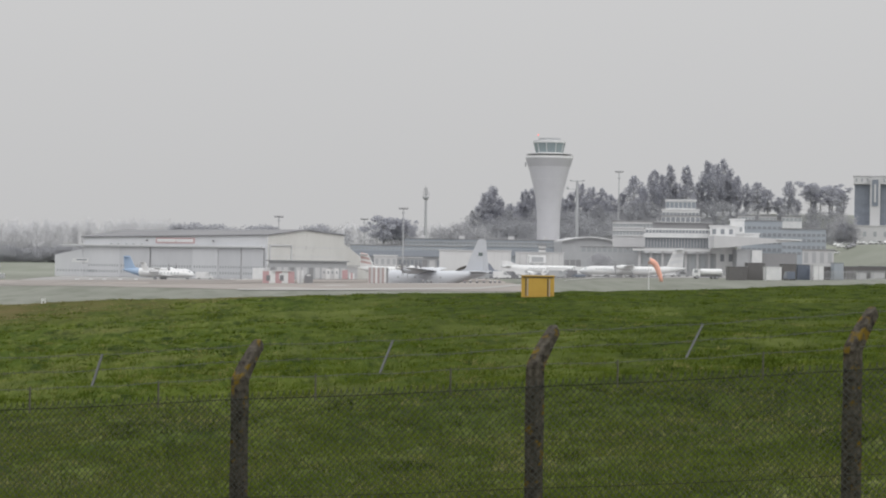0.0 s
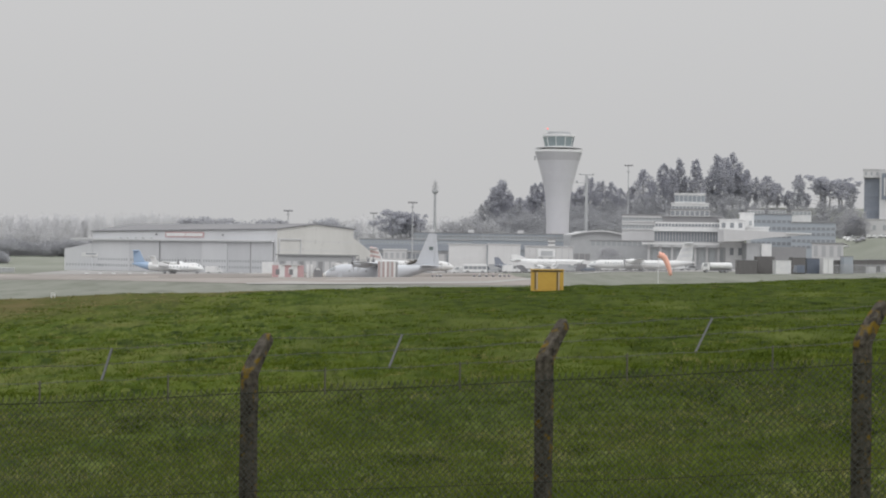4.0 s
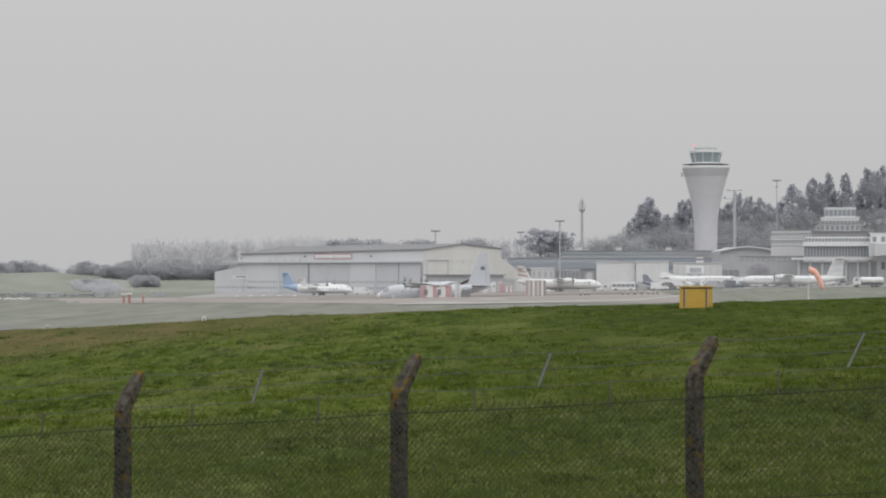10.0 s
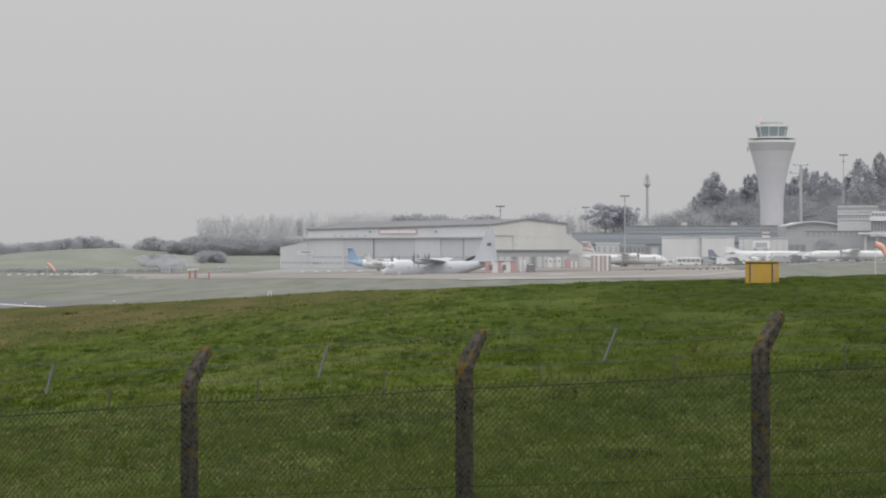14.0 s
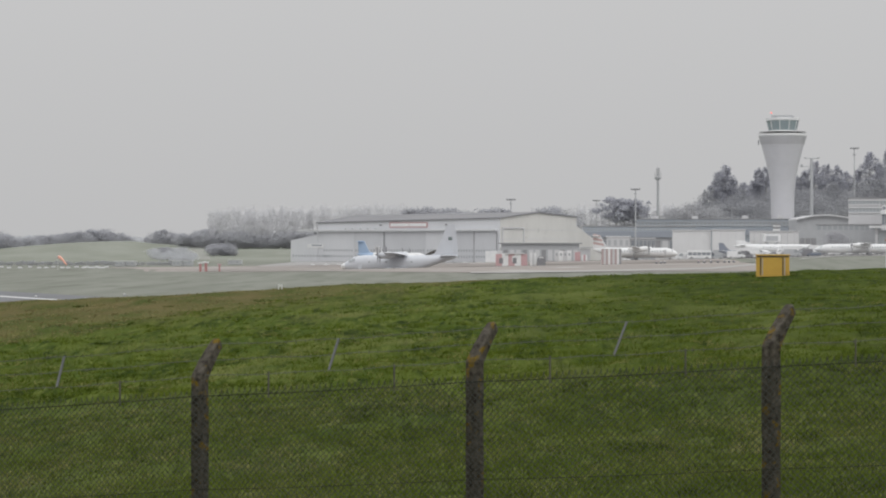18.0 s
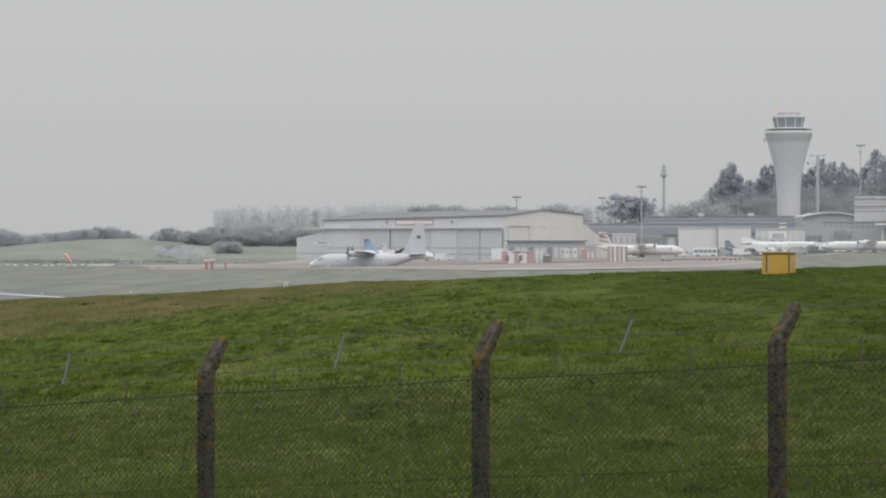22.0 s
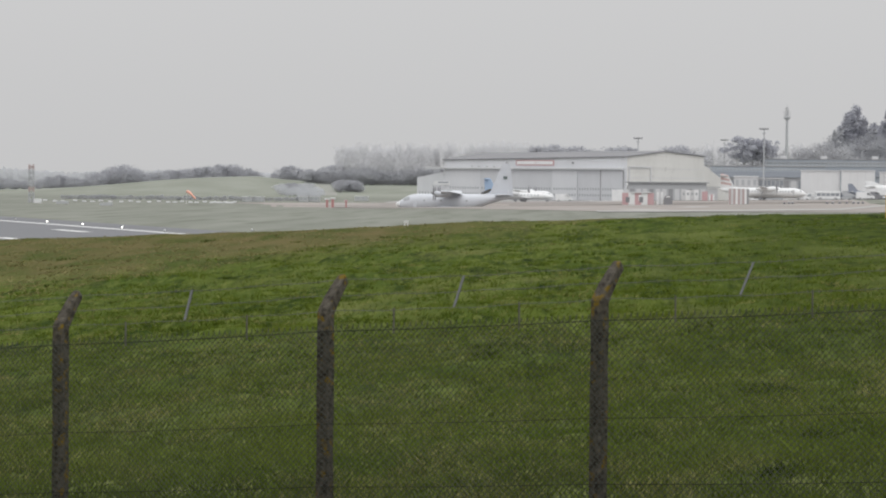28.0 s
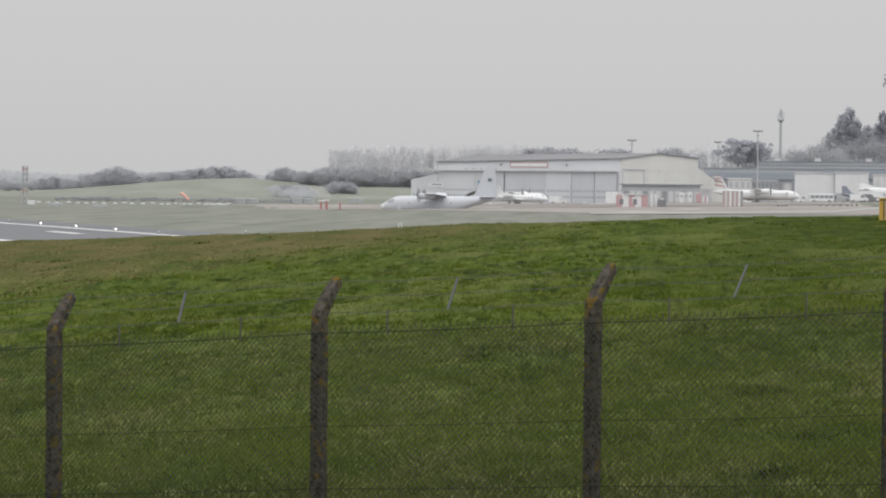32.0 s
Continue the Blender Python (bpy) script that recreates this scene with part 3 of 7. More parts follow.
def hangar():
    t = thing("hangar", Matrix.Translation(A) @ pose(0, 0, 0, 0, 0, HROT), "large pale grey aircraft hangar with low pitched dark roof", "hangar")
    L, D = FRONT, 53.0
    za, zb, zc, zr = 15.1, 13.8, 15.9, 17.2
    # front wall with its two courses, gable, back
    bm = slab([(-L, 0), (0, 0), (0, za), (-L, zb)], 0.0, 0.4)
    part("front_wall", bm, M_CLAD, t)
    bm = bmesh.new()
    loft(bm, [[(x, 0.4, 0), (x, D, 0), (x, D, zc), (x, 25, zr), (x, 0.4, za)] for x in (-0.4, 0.0)])
    part("gable_wall", bm, M_RENDER, t, "stained cream gable wall")
    bm = bmesh.new()
    loft(bm, [[(x, 0.4, 0), (x, D, 0), (x, D, zb + 0.6), (x, 25, zr - 0.6), (x, 0.4, zb)] for x in (-L, -L + 0.4)])
    part("end_wall", bm, M_CLAD, t)
    part("back_wall", slab([(-L + 0.4, 0), (-0.4, 0), (-0.4, zc), (-L + 0.4, zb + 0.6)], D - 0.4, D), M_CLAD, t)
    bm = bmesh.new()
    loft(bm, [[(0.5, -0.5, za), (0.5, 25, zr + 0.02), (0.5, D + 0.5, zc), (0.5, D + 0.5, zc + 0.3), (0.5, 25, zr + 0.42), (0.5, -0.5, za + 0.35)],
              [(-L - 0.5, -0.5, zb), (-L - 0.5, 25, zr - 0.6), (-L - 0.5, D + 0.5, zb + 0.6), (-L - 0.5, D + 0.5, zb + 0.9), (-L - 0.5, 25, zr - 0.2), (-L - 0.5, -0.5, zb + 0.35)]])
    part("roof", bm, mat("hangar_roof_sheeting", (0.23, 0.23, 0.24), (0.20, 0.20, 0.21), scale=0.1, rough=0.8, stretch=(1, 0.3, 1)), t, "dark grey low-pitched roof")
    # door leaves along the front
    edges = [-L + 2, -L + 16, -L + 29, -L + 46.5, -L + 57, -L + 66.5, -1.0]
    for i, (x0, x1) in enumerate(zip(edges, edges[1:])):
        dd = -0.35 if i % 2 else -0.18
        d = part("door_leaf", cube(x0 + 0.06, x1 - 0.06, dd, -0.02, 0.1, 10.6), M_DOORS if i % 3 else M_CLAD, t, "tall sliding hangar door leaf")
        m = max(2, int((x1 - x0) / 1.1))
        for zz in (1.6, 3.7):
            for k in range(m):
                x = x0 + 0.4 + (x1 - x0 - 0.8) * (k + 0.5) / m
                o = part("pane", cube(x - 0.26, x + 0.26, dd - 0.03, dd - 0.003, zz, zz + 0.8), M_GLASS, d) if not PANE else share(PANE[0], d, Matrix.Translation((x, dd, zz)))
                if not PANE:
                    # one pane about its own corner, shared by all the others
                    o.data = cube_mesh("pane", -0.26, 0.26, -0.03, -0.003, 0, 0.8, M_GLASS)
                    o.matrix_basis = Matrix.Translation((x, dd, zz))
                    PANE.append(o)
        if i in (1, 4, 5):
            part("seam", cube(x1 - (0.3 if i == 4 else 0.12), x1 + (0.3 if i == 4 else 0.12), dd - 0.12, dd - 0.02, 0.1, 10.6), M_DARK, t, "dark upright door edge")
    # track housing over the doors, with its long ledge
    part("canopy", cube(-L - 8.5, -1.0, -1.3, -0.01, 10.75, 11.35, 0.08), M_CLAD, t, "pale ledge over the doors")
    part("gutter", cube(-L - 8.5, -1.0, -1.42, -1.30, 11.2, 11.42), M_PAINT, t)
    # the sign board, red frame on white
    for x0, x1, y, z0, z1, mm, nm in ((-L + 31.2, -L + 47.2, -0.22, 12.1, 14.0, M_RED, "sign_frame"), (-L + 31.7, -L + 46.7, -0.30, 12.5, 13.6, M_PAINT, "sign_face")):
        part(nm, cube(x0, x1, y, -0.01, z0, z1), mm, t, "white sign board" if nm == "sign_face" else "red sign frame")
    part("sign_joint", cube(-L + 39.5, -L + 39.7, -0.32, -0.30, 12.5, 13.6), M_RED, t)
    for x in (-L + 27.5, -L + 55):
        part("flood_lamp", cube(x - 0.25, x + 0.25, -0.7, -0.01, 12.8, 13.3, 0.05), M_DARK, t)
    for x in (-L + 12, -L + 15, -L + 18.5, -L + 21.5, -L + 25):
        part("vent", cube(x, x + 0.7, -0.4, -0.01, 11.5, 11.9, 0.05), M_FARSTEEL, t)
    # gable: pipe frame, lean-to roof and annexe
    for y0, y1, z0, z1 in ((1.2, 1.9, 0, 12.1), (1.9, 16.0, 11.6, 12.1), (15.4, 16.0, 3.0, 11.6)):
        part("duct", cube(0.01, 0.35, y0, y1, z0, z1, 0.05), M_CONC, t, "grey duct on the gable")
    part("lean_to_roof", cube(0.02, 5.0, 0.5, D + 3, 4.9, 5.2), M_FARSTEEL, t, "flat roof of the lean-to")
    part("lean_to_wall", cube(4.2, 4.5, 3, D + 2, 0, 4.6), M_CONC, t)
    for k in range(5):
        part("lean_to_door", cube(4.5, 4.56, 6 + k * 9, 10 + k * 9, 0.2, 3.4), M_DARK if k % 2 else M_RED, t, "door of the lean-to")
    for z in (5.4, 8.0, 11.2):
        part("band", cube(0.0, 0.05, 0.5, D - 0.5, z, z + 0.16), M_CONC, t)
    bm = bmesh.new()
    loft(bm, [[(-14, D, 0), (-14, D + 22, 0), (-14, D + 22, 5.5), (-14, D, 13.5)], [(-1, D, 0), (-1, D + 22, 0), (-1, D + 22, 5.5), (-1, D, 13.5)]])
    part("rear_annexe", bm, M_RENDER, t, "sloping cream annexe behind the gable")
    # low wing at the far end of the front
    bm = bmesh.new()
    loft(bm, [[(-L - 12, -0.2, 0), (-L - 12, 20, 0), (-L - 12, 20, 7.6), (-L - 12, -0.2, 7.6)], [(-L, -0.2, 0), (-L, 20, 0), (-L, 20, 9.8), (-L, -0.2, 9.8)]])
    part("low_wing", bm, M_CLAD, t, "low pale side wing")
    part("wing_board", cube(-L - 4.5, -L + 2.5, -0.3, -0.02, 5.0, 6.4), M_PAINT, t, "white board on the wing")
    part("wing_board_line", cube(-L - 2.5, -L + 2.0, -0.34, -0.3, 5.7, 6.1), M_NAVY, t, "dark blue bar on the board")
    for k in range(15):
        x = -L - 10.8 + k * 1.3
        share(PANE[0], t, Matrix.Translation((x, -0.22, 1.7)))
    return t


def cube_mesh(name, x0, x1, y0, y1, z0, z1, material):
    bm = cube(x0, x1, y0, y1, z0, z1)
    me = bpy.data.meshes.new(name)
    bm.to_mesh(me)
    bm.free()
    me.materials.append(material)
    return me


PANE = []
hangar()

# ---- the control tower ----


# darker tone for the band below the walkway
M_COLLAR = mat("tower_collar_cladding", (0.52, 0.52, 0.54), (0.48, 0.48, 0.50), scale=0.2, rough=0.5)


def tower():
    d = 935
    s = d / 4000
    base = st(500, 0, d)
    zz = lambda e: EYE[2] - e * s
    t = thing("control_tower", pose(base.x, base.y, 0), "tall white flared airport control tower with glazed cab", "control tower")
    z0 = 12.0
    prof = [(20.3, -30), (20.3, -60), (20.6, -80), (21.4, -97), (23.4, -113), (26.8, -131), (31.4, -150), (36.4, -169), (40.5, -184)]
    part("shaft", lathe(bmesh.new(), [(20.3 * s, z0)] + [(r * s, zz(e)) for r, e in prof], 40), M_TOWER, t, "pale flared shaft", True)
    for k, (r, e) in enumerate(prof[1:-1]):
        part("joint", lathe(bmesh.new(), [(r * s + 0.02, zz(e) - 0.06), (r * s + 0.05, zz(e)), (r * s + 0.02, zz(e) + 0.06)], 40), M_CONC, t)
    part("soffit_band", lathe(bmesh.new(), [(37.6 * s, zz(-172)), (41.8 * s, zz(-186)), (40 * s, zz(-186.5))], 40), M_COLLAR, t)
    part("walkway", lathe(bmesh.new(), [(41 * s, zz(-186)), (42.3 * s, zz(-187)), (42.3 * s, zz(-190.5)), (30 * s, zz(-192))], 40), M_PAINT, t, "white walkway rim")
    part("cab_base", lathe(bmesh.new(), [(25 * s, zz(-191)), (25 * s, zz(-197)), (22 * s, zz(-197.2))], 24), M_PAINT, t)
    for k in range(10):
        a0, a1 = 2 * math.pi * k / 10, 2 * math.pi * (k + 1) / 10
        bm = bmesh.new()
        loft(bm, [[(r * s * math.cos(a), r * s * math.sin(a), zz(e)) for r, e, a in ((ra, -197, a0 + 0.02), (ra, -197, a1 - 0.02), (rb, -214, a1 - 0.02), (rb, -214, a0 + 0.02))] for ra, rb in ((24.4, 28.2), (24.0, 27.8))])
        part("cab_pane", bm, M_GREENGLASS, t, "sloping green-tinted cab pane")
        bm = bmesh.new()
        rod(bm, (24.6 * s * math.cos(a0), 24.6 * s * math.sin(a0), zz(-197)), (28.5 * s * math.cos(a0), 28.5 * s * math.sin(a0), zz(-214)), 0.14, n=6)
        part("mullion", bm, M_PAINT, t)
    part("cab_roof", lathe(bmesh.new(), [(28 * s, zz(-214)), (29.2 * s, zz(-215)), (29.2 * s, zz(-218)), (10 * s, zz(-220))], 32), M_PAINT, t, "flat white cab roof")
    part("roof_rail", lathe(bmesh.new(), [(19 * s, zz(-219)), (19.3 * s, zz(-219)), (19.3 * s, zz(-223)), (19 * s, zz(-223))], 20), M_FARSTEEL, t)
    for k, (x, h) in enumerate(((-20, 10), (-9, 6), (4, 7), (13, 6), (20, 5))):
        bm = bmesh.new()
        rod(bm, (x * s, 0, zz(-218)), (x * s, 0, zz(-218 - h)), 0.1, 0.06, n=6)
        part("aerial", bm, M_FARSTEEL, t)
    bm = bmesh.new()
    lathe(bm, [(0.15, zz(-227)), (0.25, zz(-227.5)), (0.25, zz(-229)), (0.1, zz(-229.8))], 10)
    part("beacon", bm, glow("red_beacon", (1.0, 0.16, 0.12), 1.0), t, "lit red warning beacon", m=Matrix.Translation((-20 * s, 0, 0)))
    for k in range(28):
        a = 2 * math.pi * k / 28
        bm = bmesh.new()
        rod(bm, (41.5 * s * math.cos(a), 41.5 * s * math.sin(a), zz(-190)), (41.5 * s * math.cos(a), 41.5 * s * math.sin(a), zz(-194)), 0.035, n=5)
        part("rail_post", bm, M_CONC, t)
    part("top_rail", lathe(bmesh.new(), [(41.5 * s, zz(-193.9)), (41.65 * s, zz(-193.9)), (41.65 * s, zz(-194.2)), (41.5 * s, zz(-194.2))], 32), M_CONC, t)
    part("aerial_box", cube(-43.5 * s, -41.2 * s, -0.6, 0.6, zz(-172), zz(-180), 0.1), M_FARSTEEL, t)


tower()

# ---- aircraft ----


def blade_mesh(length, chord, material):
    bm = bmesh.new()
    rings = []
    for k in range(6):
        f = k / 5
        c = chord * (0.55 + 0.9 * f - 0.95 * f * f)
        tw = radians(55 - 35 * f)
        rings.append([(px * math.sin(tw) + py * math.cos(tw) * 0.0 + 0.02 * py, px * math.cos(tw), 0.25 + f * length + 0.0 * py) for px, py in ((-c / 2, 0), (0, 1), (c / 2, 0), (0, -1))])
    loft(bm, rings)
    me = bpy.data.meshes.new("blade")
    bm.to_mesh(me)
    bm.free()
    me.materials.append(material)
    return me


def propeller(parent, at, blades, me, hub_r, hub_m):
    bm = bmesh.new()
    loft(bm, [ring_oval(x, 0, r, r, 12) for x, r in ((-0.1, hub_r), (0.15, hub_r), (0.4, hub_r * 0.75), (0.6, hub_r * 0.35), (0.68, 0.03))])
    hub = part("propeller", bm, hub_m, parent, "propeller with dark blades", True, Matrix.Translation(at))
    for k in range(blades):
        o = new("blade", me)
        o.parent = hub
        o.matrix_basis = pose(0.12, 0, 0, 360 * k / blades + 11, 0, 0)
    return hub


def wing(parent, name, side, root, tip, span_y, x0, z0, dz, thick, material, label=""):
    """A tapered surface: root and tip are (leading edge x, chord)."""
    bm = bmesh.new()
    rings = []
    for f in (0.0, 0.35, 0.7, 0.94, 1.0):
        le, ch = root[0] + (tip[0] - root[0]) * f, root[1] + (tip[1] - root[1]) * f
        th = thick * (1 - 0.6 * f) * (0.25 if f == 1.0 else 1)
        y, z = side * (x0 + (span_y - x0) * f), z0 + dz * f
        rings.append([(le, y, z), (le - 0.08 * ch, y, z + 0.42 * th), (le - 0.3 * ch, y, z + 0.6 * th), (le - 0.65 * ch, y, z + 0.35 * th), (le - ch, y, z + 0.02), (le - ch, y, z - 0.02), (le - 0.6 * ch, y, z - 0.25 * th), (le - 0.25 * ch, y, z - 0.4 * th), (le - 0.06 * ch, y, z - 0.3 * th)])
    loft(bm, rings)
    return part(name, bm, material, parent, label)


def wheel(parent, x, y, r, w):
    bm = bmesh.new()
    rod(bm, (x, y - w / 2, r), (x, y + w / 2, r), r, n=16)
    bmesh.ops.bevel(bm, geom=[ed for ed in bm.edges if len(ed.link_faces) == 2 and ed.calc_face_angle(0) > 1], offset=r * 0.18, segments=1, affect="EDGES")
    p = part("wheel", bm, M_DARK, parent)
    bm = bmesh.new()
    rod(bm, (x, y - w / 2 - 0.01, r), (x, y + w / 2 + 0.01, r), r * 0.5, n=10)
    part("rim", bm, M_FARSTEEL, p)


def sx(x):
    """Stations along the hull, for the short-bodied version."""
    return float(np.interp(x, (0, 7, 14, 19, 23.2, 34.4), (0, 7, 12, 15.6, 18.6, 29.8)))


def transport():
    t = thing("transport_aircraft", pose(0, 640, 0), "pale grey four-engined military transport aircraft taxiing", "aircraft")
    N = 14.9  # nose
    prof = ((0.0, 2.35, 0.06, 0.06), (0.35, 2.3, 0.55, 0.55), (1.0, 2.35, 1.0, 0.95), (2.0, 2.5, 1.45, 1.4), (3.2, 2.75, 1.85, 1.85), (4.4, 2.9, 2.08, 2.08), (6.0, 2.95, 2.15, 2.15), (10, 2.95, 2.15, 2.15), (15, 2.95, 2.15, 2.15), (20, 2.95, 2.15, 2.15), (23.2, 2.98, 2.15, 2.12), (25.5, 3.4, 2.05, 1.75), (28, 3.85, 1.75, 1.35), (30.5, 4.25, 1.3, 0.95), (33, 4.6, 0.7, 0.55), (34.3, 4.8, 0.2, 0.22))
    bm = loft(bmesh.new(), [ring_oval(N - sx(x), z, w, h, 28, 0.86 if 4 < x < 26 else 1.0) for x, z, w, h in prof])
    part("fuselage", bm, M_HERC, t, "pale grey rounded fuselage", True)
    bm = loft(bmesh.new(), [ring_oval(N - sx(x), z, w, h, 20) for x, z, w, h in ((-0.12, 2.33, 0.04, 0.04), (0.1, 2.32, 0.4, 0.38), (0.36, 2.3, 0.57, 0.57), (1.0, 2.35, 1.02, 0.97))])
    part("radome", bm, M_PAINT, t, "paler nose cone", True)
    # flight deck glazing
    for s in (-1, 1):
        for x0, x1, z0, z1, y0, y1 in ((2.0, 2.7, 3.35, 4.05, 0.95, 1.25), (2.75, 3.6, 3.5, 4.3, 1.25, 1.5), (2.1, 2.8, 3.75, 4.1, 0.3, 0.9)):
            b2 = bmesh.new()
            loft(b2, [[(N - sx(x0), s * y0, z0), (N - sx(x1), s * (y1 + 0.15), z0), (N - sx(x1), s * y1, z1), (N - sx(x0) - 0.25, s * y0 * 0.85, z1)], [(N - sx(x0) + 0.1, s * (y0 + 0.42), z0), (N - sx(x1) + 0.05, s * (y1 + 0.4), z0), (N - sx(x1), s * (y1 + 0.2), z1), (N - sx(x0) - 0.1, s * (y0 * 0.85 + 0.3), z1)]])
            part("flight_deck_window", b2, M_GLASS, t, "dark flight deck window")
        part("crew_door", cube(N - sx(5.4), N - sx(4.5), s * 2.1, s * 2.17, 1.5, 3.3, 0.02), M_HERC, t)
        for x in (7.5, 13.5, 22.5):
            part("round_window", rod(bmesh.new(), (N - sx(x), s * 2.08, 3.4), (N - sx(x), s * 2.17, 3.4), 0.24, n=12), M_GLASS, t)
        # landing gear sponsons and wheels
        bm = loft(bmesh.new(), [ring_oval(N - sx(x), z, w, h, 14) for x, z, w, h in ((11.9, 1.2, 0.05, 0.05), (12.6, 1.2, 0.55, 0.5), (14, 1.25, 0.8, 0.8), (18.5, 1.25, 0.8, 0.8), (20.5, 1.35, 0.55, 0.55), (22.3, 1.5, 0.05, 0.05))])
        bmesh.ops.translate(bm, verts=bm.verts, vec=(0, s * 2.15, 0))
        part("sponson", bm, M_HERC, t, "rounded landing gear fairing", True)
        for x in (15.2, 17.0):
            wheel(t, N - sx(x), s * 2.15, 0.71, 0.5)
        wing(t, "wing", s, (N - sx(14.0), 4.9), (N - sx(14.9), 2.4), 20.2, 0.9, 5.05, 0.75, 0.75, M_HERC, "long straight high wing")
        wing(t, "tailplane", s, (N - sx(29.6), 4.2), (N - sx(31.4), 2.2), 8.0, 0.3, 4.95, 0.1, 0.45, M_HERC)
        part("flap", cube(N - sx(19.4), N - sx(18.2), s * 2.4, s * 12.5, 4.95, 5.12), M_DARK, t)
        for y in (4.95, 10.2):
            zz = 4.95 + 0.75 * (y - 0.9) / 19.3
            bm = loft(bmesh.new(), [ring_oval(N - sx(x), zz + z, w, h, 14) for x, z, w, h in ((11.95, -0.05, 0.38, 0.42), (12.2, -0.1, 0.5, 0.62), (13.2, -0.15, 0.55, 0.72), (14.8, -0.2, 0.56, 0.72), (16.6, -0.1, 0.45, 0.5), (18.2, 0.0, 0.2, 0.22))])
            bmesh.ops.translate(bm, verts=bm.verts, vec=(0, s * y, 0))
            part("nacelle", bm, M_HERC, t, "grey engine nacelle", True)
            bm = loft(bmesh.new(), [ring_oval(N - sx(x), zz - 0.62 + z, w, h, 10) for x, z, w, h in ((12.02, 0, 0.28, 0.2), (12.5, 0, 0.34, 0.26), (14, 0.1, 0.2, 0.2))])
            bmesh.ops.translate(bm, verts=bm.verts, vec=(0, s * y, 0))
            part("intake", bm, M_DARK, t, "dark engine intake")
            PROPS.append((propeller(t, (N - sx(11.85), s * y, zz), 6, BLADE, 0.36, M_DARK), s * y, zz))
    for y in (-0.25, 0.25):
        wheel(t, N - sx(3.6), y, 0.48, 0.3)
    part("nose_leg", rod(bmesh.new(), (N - sx(3.6), 0, 0.5), (N - sx(3.4), 0, 1.4), 0.1, n=8), M_FARSTEEL, t)
    # fin, rudder, dorsal fillet
    pts = [(N - 21.0, 4.7), (N - 23.9, 5.6), (N - 26.9, 12.75), (N - 27.2, 13.0), (N - 28.4, 13.05), (N - 28.5, 4.9)]
    bm = bmesh.new()
    loft(bm, [[(x, y * (0.25 if z > 12.4 else 1.0 if z < 6 else 0.8), z) for x, z in pts] for y in (-0.26, 0.26)])
    part("fin", bm, M_HERC, t, "tall pale grey fin")
    part("rudder", slab([(N - 28.42, 12.95), (N - 28.95, 12.85), (N - 29.7, 5.2), (N - 28.55, 5.0)], -0.09, 0.09), M_HERC, t)
    for s in (-1, 1):
        part("fin_emblem", cube(N - 28.2, N - 27.2, s * 0.235, s * 0.25, 8.9, 9.7), mat("emblem_green", (0.19, 0.23, 0.23), scale=0.5), t, "dark rectangular fin flash")
    bm = loft(bmesh.new(), [ring_oval(N - x, z, w, h, 10) for x, z, w, h in ((21.2, 4.95, 0.1, 0.1), (21.8, 5.2, 0.33, 0.4), (22.9, 5.65, 0.34, 0.5), (23.7, 6.05, 0.3, 0.4), (24.1, 6.3, 0.1, 0.2))])
    part("dorsal_fairing", bm, M_RAIL, t, "dark fairing at the fin root", True)
    return t


PROPS = []
BLADE = blade_mesh(1.85, 0.5, M_DARK)
HERC = transport()
HERC_FIN = ((0, 309), (2, 259), (4, 205), (6.5, 133), (8, 90), (10, 34), (12, -21), (14, -70), (14.5, -81), (16.5, -126), (18, -158), (20, -194), (22, -224), (24, -249), (25.5, -264), (28, -284), (30, -294), (32, -300))


def herc_pose(t):
    ts, rs = zip(*HERC_FIN)
    rel = float(np.interp(t, ts, rs))
    # easing between the noted times
    w = [float(np.interp(t + d, ts, rs)) for d in (-0.9, -0.45, 0.45, 0.9)]
    if 1 < t < 31:
        rel = (rel + sum(w)) / 5
    bend = max(0.0, min(1.0, (rel + 200) / 250))
    turn = math.atan(0.3 * bend)
    q = (rel + 200) / 7.0
    y = 571 - (0 if q <= 0 else 0.3 * (q * q / (2 * 35.7) if q < 35.7 else 35.7 / 2 + (q - 35.7)))
    x = (61.7 + rel) / 4000 * y
    x -= 11.5 * math.cos(turn)
    y += 11.5 * math.sin(turn)
    return pose(x, y, height(x, y) + 0.06, 0, 0, 180 - math.degrees(turn))


